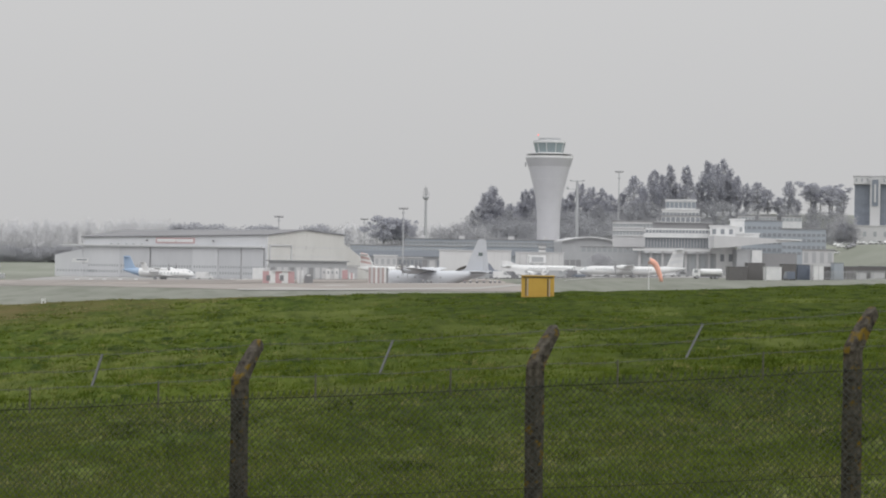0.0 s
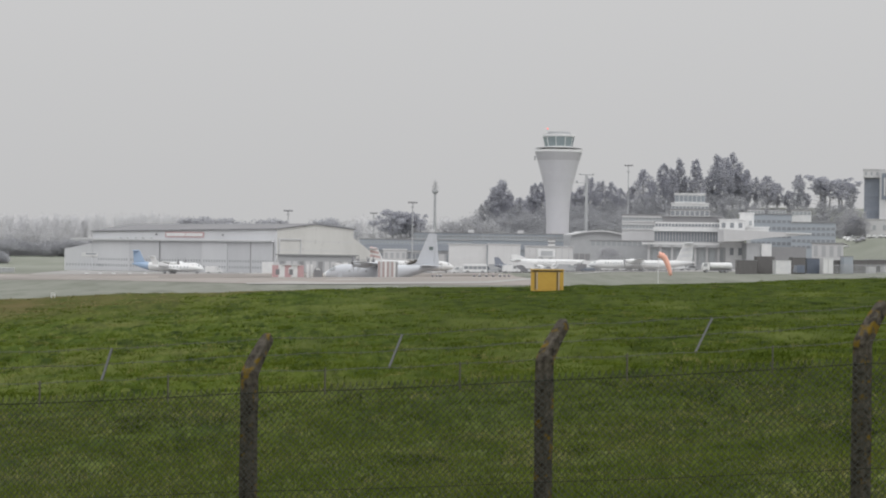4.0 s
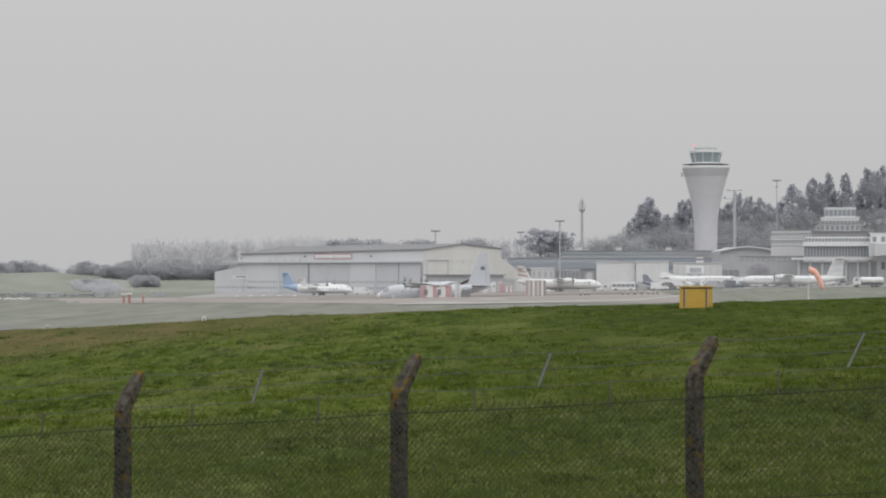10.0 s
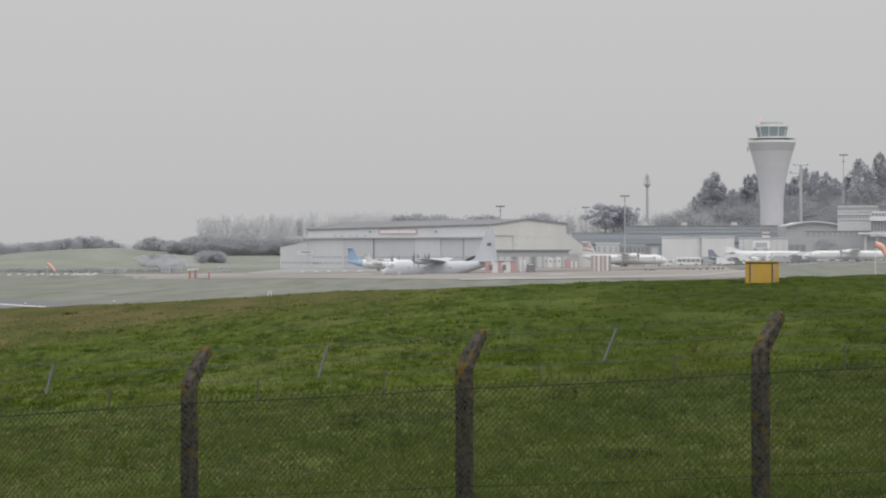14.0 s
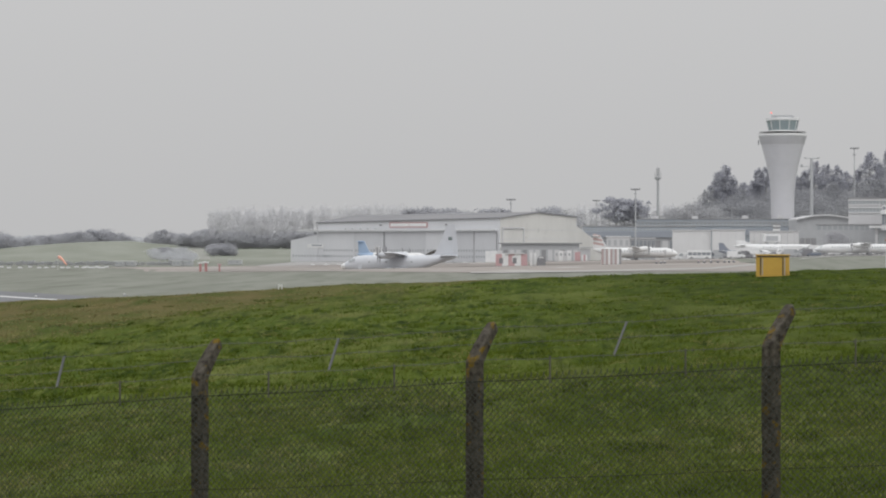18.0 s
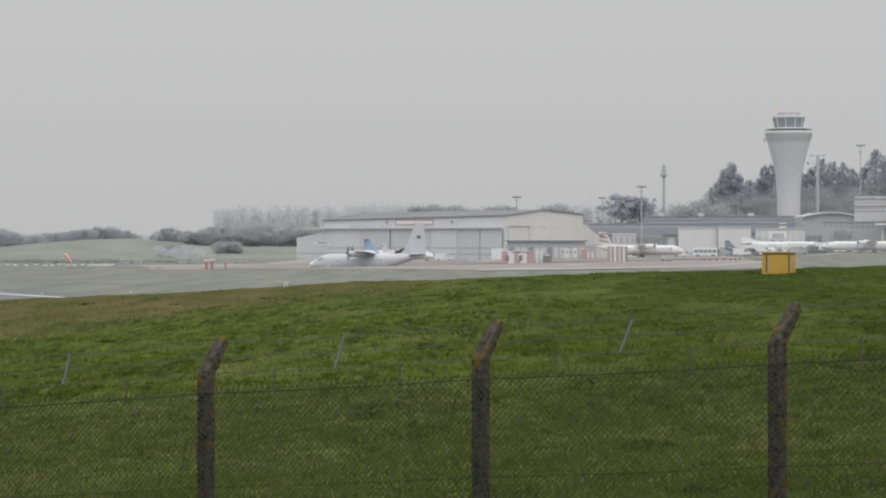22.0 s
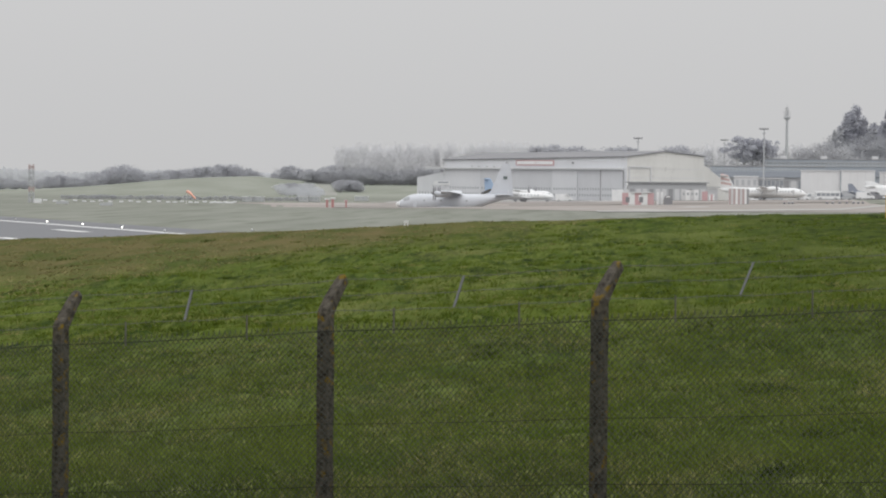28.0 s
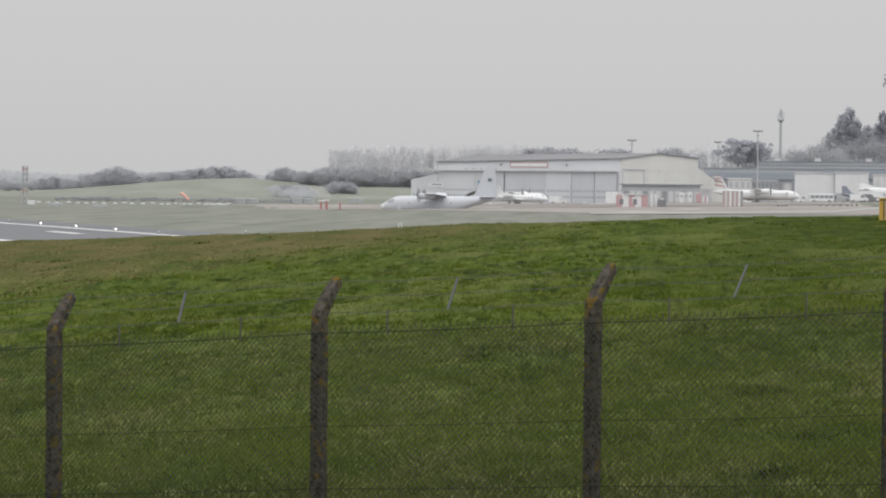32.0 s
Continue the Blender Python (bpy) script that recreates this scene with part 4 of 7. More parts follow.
def airliner(m, label, length, span, rad, top, tail_m, rear_m, t_tail=True, prop_blades=6, nac=4.0, tail_shape=(0.16, 0.09), low=False, stripe=None, body=None, rear_from=0.8):
    """A twin-engined regional aircraft, nose along +x, standing on its wheels."""
    t = thing("airliner", m, label, "aircraft", "parked aircraft")
    body = body or M_PAINT
    L, N = length, length / 2
    zc = 0.75 + rad
    prof = [(0.0, -0.25, 0.03), (0.012, -0.22, 0.3), (0.035, -0.15, 0.55), (0.075, -0.05, 0.82), (0.13, 0, 1.0), (0.4, 0, 1.0), (0.66, 0, 1.0), (0.76, 0.12, 0.9), (0.86, 0.32, 0.64), (0.95, 0.55, 0.34), (1.0, 0.68, 0.08)]
    cut = [p for p in prof if p[0] <= rear_from + 1e-6]
    part("fuselage", loft(bmesh.new(), [ring_oval(N - f * L, zc + o * rad, rad * k, rad * k, 22) for f, o, k in (prof if rear_m is body else prof[: len(cut) + 1])]), body, t, "white fuselage", True)
    if rear_m is not body:
        part("rear_fuselage", loft(bmesh.new(), [ring_oval(N - f * L, zc + o * rad, rad * k * 1.01, rad * k * 1.01, 22) for f, o, k in prof[len(cut) - 1:]]), rear_m, t, "coloured rear fuselage", True)
    for s in (-1, 1):
        b2 = bmesh.new()
        loft(b2, [[(N - x, s * y * rad, zc + z * rad) for x, y, z in ((0.035 * L, k * 0.30, 0.22), (0.062 * L, k * 0.66, 0.25), (0.07 * L, k * 0.52, 0.58), (0.05 * L, k * 0.22, 0.5))] for k in (0.9, 1.12)])
        part("cockpit_window", b2, M_GLASS, t, "dark cockpit window")
        n = int(L * 0.55 / 0.8)
        for k in range(n):
            x = N - 0.16 * L - k * 0.8
            o = new("cabin_window", WINDOW)
            o.parent = t
            o.matrix_basis = pose(x, s * rad * 0.955, zc + 0.28 * rad)
        zw = zc + (rad * 0.88 if not low else -rad * 0.7)
        ch = L * 0.105
        wing(t, "wing", s, (N - 0.40 * L, ch), (N - 0.425 * L, ch * 0.55), span / 2, rad * 0.4, zw, 0.5, 0.45, body)
        y = nac
        bm = loft(bmesh.new(), [ring_oval(N - 0.40 * L + dx, zw - 0.1 + dz, w, h, 12) for dx, dz, w, h in ((2.1, -0.05, 0.3, 0.34), (1.8, -0.1, 0.42, 0.55), (0.4, -0.15, 0.5, 0.65), (-1.8, -0.2, 0.48, 0.6), (-3.8, -0.05, 0.16, 0.2))])
        bmesh.ops.translate(bm, verts=bm.verts, vec=(0, s * y, 0))
        part("nacelle", bm, body, t, "engine nacelle", True)
        if prop_blades:
            propeller(t, (N - 0.40 * L + 2.15, s * y, zw - 0.12), prop_blades, BLADE2, 0.28, M_DARK)
        part("main_leg", rod(bmesh.new(), (N - 0.5 * L, s * y * 0.9, 0.5), (N - 0.47 * L, s * y * 0.9, zw - 0.6), 0.13, n=8), M_FARSTEEL, t)
        for dy in (-0.25, 0.25):
            wheel(t, N - 0.5 * L, s * y * 0.9 + dy, 0.5, 0.3)
        zt = top - 0.25 if t_tail else zc + rad * 0.75
        le = N - L * (0.905 if t_tail else 0.86)
        wing(t, "tailplane", s, (le, L * 0.08), (le - L * 0.035, L * 0.045), span * 0.14, 0.1, zt, 0.05, 0.25, body if tail_m is M_NAVY else (tail_m if not stripe else body))
    x0 = N - L * (0.74 if t_tail else 0.72)
    pts = [(x0, zc + rad * 0.85), (x0 - L * 0.085, zc + rad * 1.25), (N - L * 0.895, top - 0.15), (N - L * 0.91, top), (N - L * 0.985, top), (N - L * 0.975, zc + rad * 0.9)]
    part("fin", slab(pts, -0.16, 0.16), tail_m, t, "swept tail fin")
    if stripe:
        for k, (a, b) in enumerate(((0.15, 0.32), (0.48, 0.66), (0.82, 0.96))):
            za, zb = zc + rad + (top - zc - rad) * a, zc + rad + (top - zc - rad) * b
            xa, xb = N - L * (0.84 + 0.06 * a), N - L * (0.84 + 0.06 * b)
            part("fin_stripe", slab([(xa, za), (N - L * 0.975, za + 0.5), (N - L * 0.975, zb + 0.5), (xb, zb)], -0.175, 0.175), stripe, t, "coloured fin stripe")
    part("nose_leg", rod(bmesh.new(), (N - 0.09 * L, 0, 0.4), (N - 0.085 * L, 0, zc - rad * 0.7), 0.09, n=8), M_FARSTEEL, t)
    for dy in (-0.16, 0.16):
        wheel(t, N - 0.09 * L, dy, 0.36, 0.2)
    part("door", cube(N - 0.15 * L, N - 0.125 * L, -rad * 1.0, -rad * 0.93, zc - 0.5 * rad, zc + 0.6 * rad, 0.02), M_CONC, t)
    return t


BLADE2 = blade_mesh(1.75, 0.36, M_DARK)
bmw = cube(-0.15, 0.15, -0.09, 0.09, -0.22, 0.22, 0.05)
WINDOW = bpy.data.meshes.new("cabin_window")
bmw.to_mesh(WINDOW)
bmw.free()
WINDOW.materials.append(M_GLASS)


def park(a, d, rz):
    x = a / 4000 * d
    return pose(x, d, height(x, d) + 0.02, 0, 0, rz)


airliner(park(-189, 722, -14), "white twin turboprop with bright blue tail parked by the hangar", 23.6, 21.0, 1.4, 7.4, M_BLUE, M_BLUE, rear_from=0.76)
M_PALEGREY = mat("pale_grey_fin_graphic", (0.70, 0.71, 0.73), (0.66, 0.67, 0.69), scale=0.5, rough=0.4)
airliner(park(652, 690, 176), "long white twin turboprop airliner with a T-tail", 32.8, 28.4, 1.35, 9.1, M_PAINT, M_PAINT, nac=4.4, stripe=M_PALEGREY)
# stripe red washed out to imitate haze
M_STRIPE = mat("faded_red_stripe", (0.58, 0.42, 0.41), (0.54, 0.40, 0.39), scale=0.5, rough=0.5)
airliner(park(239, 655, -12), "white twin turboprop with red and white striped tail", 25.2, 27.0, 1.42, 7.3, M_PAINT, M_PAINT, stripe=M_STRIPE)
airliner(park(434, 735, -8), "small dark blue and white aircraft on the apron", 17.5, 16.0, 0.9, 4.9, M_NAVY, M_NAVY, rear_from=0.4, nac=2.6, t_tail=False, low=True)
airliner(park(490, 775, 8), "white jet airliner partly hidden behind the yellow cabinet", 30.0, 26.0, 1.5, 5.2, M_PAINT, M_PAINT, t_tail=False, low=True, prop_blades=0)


def business_jet(m, label):
    """A small twin jet with engines on the rear fuselage, nose along +x."""
    t = thing("business_jet", m, label, "aircraft", "parked aircraft")
    prof = [(8.3, -0.35, 0.03), (8.0, -0.3, 0.18), (7.2, -0.2, 0.42), (6.2, -0.05, 0.66), (5.2, 0.05, 0.88), (4.2, 0.08, 0.98), (0, 0.08, 1.0), (-3.5, 0.1, 0.96), (-5.8, 0.25, 0.72), (-7.4, 0.45, 0.42), (-8.2, 0.6, 0.12)]
    part("fuselage", loft(bmesh.new(), [ring_oval(x, 1.75 + o, k, k, 22) for x, o, k in prof]), M_PAINT, t, "white pointed fuselage", True)
    for s in (-1, 1):
        part("cockpit_window", loft(bmesh.new(), [[(x, s * y * k, z) for x, y, z in ((5.9, 0.32, 2.12), (4.9, 0.78, 2.1), (4.7, 0.66, 2.45), (5.2, 0.3, 2.42))] for k in (0.88, 1.1)]), M_ROOF, t, "dark cockpit window")
        for k in range(6):
            o = new("cabin_window", WINDOW)
            o.parent = t
            o.matrix_basis = pose(3.3 - k * 1.05, s * 0.96, 2.1)
        wing(t, "wing", s, (1.2, 2.9), (-1.2, 1.1), 7.6, 0.5, 1.15, 0.45, 0.3, M_PAINT)
        bm = loft(bmesh.new(), [ring_oval(x, 2.45, r, r, 14) for x, r in ((-2.5, 0.42), (-2.7, 0.56), (-3.6, 0.6), (-4.9, 0.5), (-5.6, 0.3))])
        bmesh.ops.translate(bm, verts=bm.verts, vec=(0, s * 1.55, 0))
        part("engine", bm, M_CONC, t, "pale rear engine pod", True)
        part("intake", rod(bmesh.new(), (-2.49, s * 1.55, 2.45), (-2.6, s * 1.55, 2.45), 0.38, n=14), M_DARK, t, "dark engine intake")
        wing(t, "tailplane", s, (-7.0, 1.5), (-7.8, 0.8), 2.8, 0.1, 5.2, 0.05, 0.2, M_PAINT)
        part("main_leg", rod(bmesh.new(), (-1.0, s * 1.5, 0.4), (-0.9, s * 1.4, 1.2), 0.1, n=8), M_FARSTEEL, t)
        wheel(t, -1.0, s * 1.5, 0.36, 0.25)
    part("fin", slab([(-4.6, 2.5), (-5.6, 2.9), (-7.0, 5.25), (-8.6, 5.25), (-7.6, 2.3)], -0.13, 0.13), M_PAINT, t, "pale swept fin")
    part("nose_leg", rod(bmesh.new(), (5.8, 0, 0.3), (5.7, 0, 1.3), 0.08, n=8), M_FARSTEEL, t)
    wheel(t, 5.8, 0, 0.3, 0.18)


business_jet(park(-172, 694, -8), "white business jet with pointed nose and rear engines")

# ---- terminal and old airport buildings ----


def bld(name, a0, a1, e0, d, depth, material, label, category="building", e1=None, parent=None, roof=None, rows=(), n=0, wmat=None, fill=0.74, frame_m=None, eave=0.3):
    """A block fitted to the camera's view by pixel outline and turned to face it, set on the ground, with rows of
    separate windows: (top, foot) in the same units.
    """
    s = d / 4000
    x0, x1 = a0 * s, a1 * s
    xm = (x0 + x1) / 2
    g = min(height(x0, d), height(x1, d), height(xm, d + depth)) - 0.3
    ztop = EYE[2] - e0 * s
    zbot = EYE[2] - e1 * s if e1 is not None else g
    turn = parent.rotation_euler.z if parent else -math.atan2(xm, d)
    here = pose(xm, d, 0, 0, 0, math.degrees(turn))
    t = parent or thing(name, here, label, category)
    off = parent.matrix_basis.inverted() @ here if parent else Matrix.Identity(4)
    w = (x1 - x0) / 2
    wall = part("wall", cube(-w, w, 0, depth, zbot, ztop), material, t, label if parent else "", m=off)
    part("roof", cube(-w - eave, w + eave, -eave, depth + eave, ztop, ztop + 0.35), roof or M_ROOF, t, m=off)
    for ra, rb in rows:
        za, zb = EYE[2] - ra * s, EYE[2] - rb * s
        hw = w / n * fill
        me = cube_mesh("window", -hw, hw, -0.10, 0.1, 0, za - zb, wmat or M_GLASS)
        for k in range(n):
            c = -w + 2 * w * (k + 0.5) / n
            o = new("window", me)
            o.parent = wall
            o.matrix_basis = pose(c, 0, zb)
        if frame_m:
            part("sill", cube(-w, w, -0.35, -0.01, zb - 0.35, zb - 0.02), frame_m, t, m=off)
            part("lintel", cube(-w, w, -0.35, -0.01, za + 0.02, za + 0.35), frame_m, t, m=off)
    return t


M_OLDGLASS = mat("dark_grey_glazing", (0.27, 0.285, 0.31), (0.31, 0.325, 0.35), scale=0.4, rough=0.1, spec=0.8)
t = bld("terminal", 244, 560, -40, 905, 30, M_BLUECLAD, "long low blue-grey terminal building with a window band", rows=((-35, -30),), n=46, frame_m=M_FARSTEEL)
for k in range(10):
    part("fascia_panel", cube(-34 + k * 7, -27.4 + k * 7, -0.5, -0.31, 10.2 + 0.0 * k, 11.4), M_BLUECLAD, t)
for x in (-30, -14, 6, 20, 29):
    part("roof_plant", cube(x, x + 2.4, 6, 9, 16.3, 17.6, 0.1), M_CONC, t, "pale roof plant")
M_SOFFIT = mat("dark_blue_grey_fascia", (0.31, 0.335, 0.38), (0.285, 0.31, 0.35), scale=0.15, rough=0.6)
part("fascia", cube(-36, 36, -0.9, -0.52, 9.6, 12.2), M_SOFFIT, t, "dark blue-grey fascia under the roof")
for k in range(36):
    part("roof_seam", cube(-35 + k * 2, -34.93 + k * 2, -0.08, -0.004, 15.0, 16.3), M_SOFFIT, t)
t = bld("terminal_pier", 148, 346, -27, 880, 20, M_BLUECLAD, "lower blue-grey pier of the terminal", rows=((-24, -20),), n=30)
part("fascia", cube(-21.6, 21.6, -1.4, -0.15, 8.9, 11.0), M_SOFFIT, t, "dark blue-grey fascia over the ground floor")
# grey in place of the dark undercroft, lifted for haze
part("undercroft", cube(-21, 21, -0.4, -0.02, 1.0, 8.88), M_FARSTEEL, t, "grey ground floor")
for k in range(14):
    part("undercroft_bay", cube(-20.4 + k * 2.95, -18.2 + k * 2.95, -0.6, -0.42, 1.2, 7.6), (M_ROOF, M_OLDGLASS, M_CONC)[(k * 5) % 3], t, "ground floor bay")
M_SHED = mat("off_white_shed_sheeting", (0.72, 0.72, 0.725), (0.65, 0.65, 0.655), scale=0.1, rough=0.7, stretch=(1, 1, 0.3))
bld("freight_shed", 306, 374, -20, 818, 14, M_SHED, "lower off-white freight shed with a dark plinth", roof=M_CONC)
t = bld("freight_shed", 376, 434, -21, 815, 14, M_SHED, "off-white flat-roofed freight shed", roof=M_CONC)
for k in range(5):
    part("panel_joint", cube(-5.6 + k * 2.7, -5.5 + k * 2.7, -0.05, 0, 1, 10.9), M_CONC, t)
part("loading_door", cube(-5.5, 5.5, -0.2, -0.02, 1, 4.2), M_FARSTEEL, t, "dark loading bay doors")
t = bld("freight_shed", 442, 528, -18.5, 822, 14, M_SHED, "off-white panelled freight shed beside the tower", roof=M_CONC)
for k in range(9):
    part("panel_joint", cube(-9.6 + k * 2.4, -9.5 + k * 2.4, -0.05, 0, 1, 10.2), M_FARSTEEL, t)
t = bld("site_hut", 483, 496, -31, 812, 4, M_PAINT, "white roof hut with a dark stripe", e1=-20)
part("stripe", cube(-1.3, 1.3, -0.1, -0.02, 11.9, 12.4), M_DARK, t)
t = bld("lean_to", 4, 142, 3, 712, 6, M_FARSTEEL, "low grey lean-to along the hangar end wall", roof=M_ROOF, eave=0.8)
for k in range(12):
    part("door_panel", cube(-11.6 + k * 2, -10.2 + k * 2, -0.06, -0.005, 1, 4.6), M_CONC if k % 3 else M_ROOF, t)
# grey curved-roof hall
s = 850 / 4000
t = thing("curved_hall", pose(575 * s, 850, 0), "grey hall with a shallow curved roof", "building")
bm = bmesh.new()
arc = [(x * s, EYE[2] - (-40 - 9 * math.cos(x / 50 * 1.4)) * s) for x in range(-50, 51, 10)]
loft(bm, [[(x, y, z) for x, z in arc] + [(x, y, z - 0.5) for x, z in reversed(arc)] for y in (-1, 25)])
part("roof", bm, M_CONC, t, "pale curved roof")
part("wall", slab([(x, z - 0.5) for x, z in arc] + [(50 * s, 2.5), (-50 * s, 2.5)], 0.5, 24), M_FARSTEEL, t)
for k in range(9):
    part("bay_door", cube(-9.5 + k * 2.2, -7.7 + k * 2.2, 0.3, 0.48, 2.6, 8.5), M_ROOF, t)

# the old terminal with its stepped upper floors, one building
OLD = bld("old_terminal", 670, 790, -65, 760, 25, M_CONC, "white 1930s airport terminal with stepped storeys and glazed roof cab", rows=((-49, -31),), n=22, fill=0.86, wmat=M_OLDGLASS)
bld("", 668, 792, -54.5, 758.5, 3, M_PAINT, "white fascia", e1=-49.6, parent=OLD, roof=M_PAINT, eave=0.05)
bld("", 671, 789, -64, 759.2, 3, M_PAINT, "white storey with a window band", e1=-55.5, parent=OLD, rows=((-63, -57.5),), n=20, fill=0.8, wmat=M_OLDGLASS, eave=0.05, roof=M_PAINT)
bld("", 684, 790, -75, 764, 14, M_ROOF, "dark setback storey", e1=-66, parent=OLD)
bld("", 698, 768, -88, 766, 12, M_PAINT, "white upper storey", e1=-76, parent=OLD, rows=((-86, -78),), n=8, fill=0.8, wmat=M_OLDGLASS)
bld("", 700, 766, -99, 766.5, 11, M_PAINT, "white parapet storey", e1=-89, parent=OLD, rows=((-94.5, -89.5),), n=10, fill=0.85, roof=M_PAINT, wmat=M_OLDGLASS)
bld("", 706, 760, -116, 768, 9, M_PAINT, "glazed control cab", e1=-100.5, parent=OLD, rows=((-113.5, -102.5),), n=7, fill=0.88, roof=M_PAINT, wmat=mat("pale_cab_glass", (0.27, 0.295, 0.325), (0.30, 0.325, 0.355), scale=0.3, rough=0.15))
bld("", 787, 832, -71, 752, 14, M_PAINT, "white stair block", parent=OLD, rows=((-66, -57), (-21, -8)), n=3, fill=0.45, wmat=M_OLDGLASS, roof=M_PAINT)
bld("", 824, 849, -83, 756, 10, M_PAINT, "white roof box", e1=-60, parent=OLD, rows=((-70, -62),), n=2, fill=0.4, roof=M_PAINT)
bld("", 830, 876, -58, 753, 10, M_PAINT, "white side wing", e1=-50, parent=OLD, roof=M_PAINT)
bld("", 648, 788, -27, 752, 4, M_PAINT, "thin white entrance canopy", e1=-25.5, parent=OLD, roof=M_PAINT, eave=0.05)
for k in range(7):
    x = -13.5 + k * 3.9
    part("pillar", cube(x, x + 0.8, -6.5, -5.8, 3, 11.7), M_CONC, OLD)
# openings filled with grey: their shade as lifted by haze
part("ground_storey", cube(-12.6, 12.6, -5.6, -0.01, 3, 11.0), M_FARSTEEL, OLD, "grey ground storey")
for k in range(9):
    part("ground_window", cube(-12.2 + k * 2.75, -10.2 + k * 2.75, -5.75, -5.61, 5.2, 10.4), M_GLASS, OLD)
# the tapering cantilevered wing
s = 748 / 4000
BACK = OLD.matrix_basis.inverted()
pts = [(788, -54), (838, -52), (945, -48.5), (946, -46.5), (870, -40), (815, -33), (788, -32)]
part("canopy_wing", slab([(a * s, EYE[2] - e * s) for a, e in pts], 742, 752), M_CONC, OLD, "grey tapering cantilevered canopy", m=BACK)
part("canopy_edge", slab([(a * s, EYE[2] - e * s) for a, e in ((900, -50), (946, -49), (946, -47), (900, -48))], 741.5, 741.95), M_PAINT, OLD, m=BACK)
# shaded void under the canopy is a solid grey block, lifted for haze
for a0, a1, e0, e1, mm, lb in ((832, 866, -30, 20, M_FARSTEEL, "dark void under the canopy, closed with a haze-grey block"), (858, 876, -29, -7, M_PAINT, "white panel"), (866, 940, -24, 14, M_ROOF, "dark grey ground floor")):
    part("bay", cube(a0 * s, a1 * s, 744 - (1 if mm is M_PAINT else 0), 752, max(2.6, EYE[2] - e1 * s), EYE[2] - e0 * s), mm, OLD, lb, m=BACK)
for k in range(4):
    part("aerial", rod(bmesh.new(), (-4 + k * 3, 10, 27.9), (-4 + k * 3, 10, 29.5 + k % 2), 0.05, n=5), M_FARSTEEL, OLD)

OLD.location.x += 0.95
bld("office_block", 616, 688, -77, 800, 16, M_CONC, "grey office block with white window bands", rows=((-73, -67), (-60, -53)), n=12, fill=0.85, frame_m=M_PAINT)
bld("link_building", 560, 672, -30, 790, 12, M_FARSTEEL, "low grey link building behind the parked aircraft", rows=((-30, -22),), n=12, fill=0.7)
bld("blue_office", 850, 922, -82, 830, 18, M_BLUECLAD, "blue-grey office wing with two window rows", rows=((-72, -67), (-60, -54), (-46, -40), (-33, -27)), n=8, wmat=M_OLDGLASS)
bld("blue_office", 924, 1002, -68, 800, 18, M_BLUECLAD, "lower blue-grey office wing", rows=((-60, -55), (-50, -45), (-38, -33), (-27, -22)), n=9, wmat=M_OLDGLASS)
for a0, a1 in ((842, 872), (880, 912), (922, 958)):
    bld("roof_office", a0, a1, -90, 850, 8, M_PAINT, "white penthouse office with window band", rows=((-88, -82),), n=5, fill=0.85)
bld("low_office", 961, 1017, -31, 770, 10, M_CONC, "pale low building with grey doors", rows=((-27, -8),), n=4, fill=0.5, wmat=M_FARSTEEL)
M_SLATE = mat("slate_blue_glass_wall", (0.225, 0.25, 0.295), (0.245, 0.27, 0.315), scale=0.2, rough=0.3)
TB = bld("tower_block", 1057, 1212, -150, 1000, 25, M_SLATE, "tall slate-blue office tower with white top storey and mullion", rows=((-140, -132), (-124, -116), (-108, -100), (-92, -84)), n=10, fill=0.85, wmat=mat("slate_window_band", (0.24, 0.265, 0.31), (0.26, 0.285, 0.33), scale=0.2, rough=0.12))
bld("", 1055, 1214, -166, 998, 26, M_CONC, "pale top storey", e1=-152, parent=TB, rows=((-162, -156),), n=16, fill=0.3, roof=M_CONC)
bld("", 1083, 1101, -162, 996, 4, M_CONC, "pale full-height mullion", e1=-74, parent=TB, roof=M_CONC, eave=0.02)
bld("", 1086.5, 1097.5, -158, 995.6, 0.6, M_SLATE, "dark panel on the mullion", e1=-112, parent=TB, roof=M_SLATE, eave=0.02)
for k in range(7):
    bld("", 1090.5, 1093.5, -150 + k * 4.6, 995.3, 0.5, M_CONC, "pale bar on the dark panel", e1=-146.6 + k * 4.6, parent=TB, roof=M_CONC, eave=0.0)
bld("", 1048, 1214, -76, 990, 20, M_CONC, "pale entrance storey", e1=-42, parent=TB, rows=((-66, -57),), n=9, fill=0.3, roof=M_CONC)

# ---- trees ----


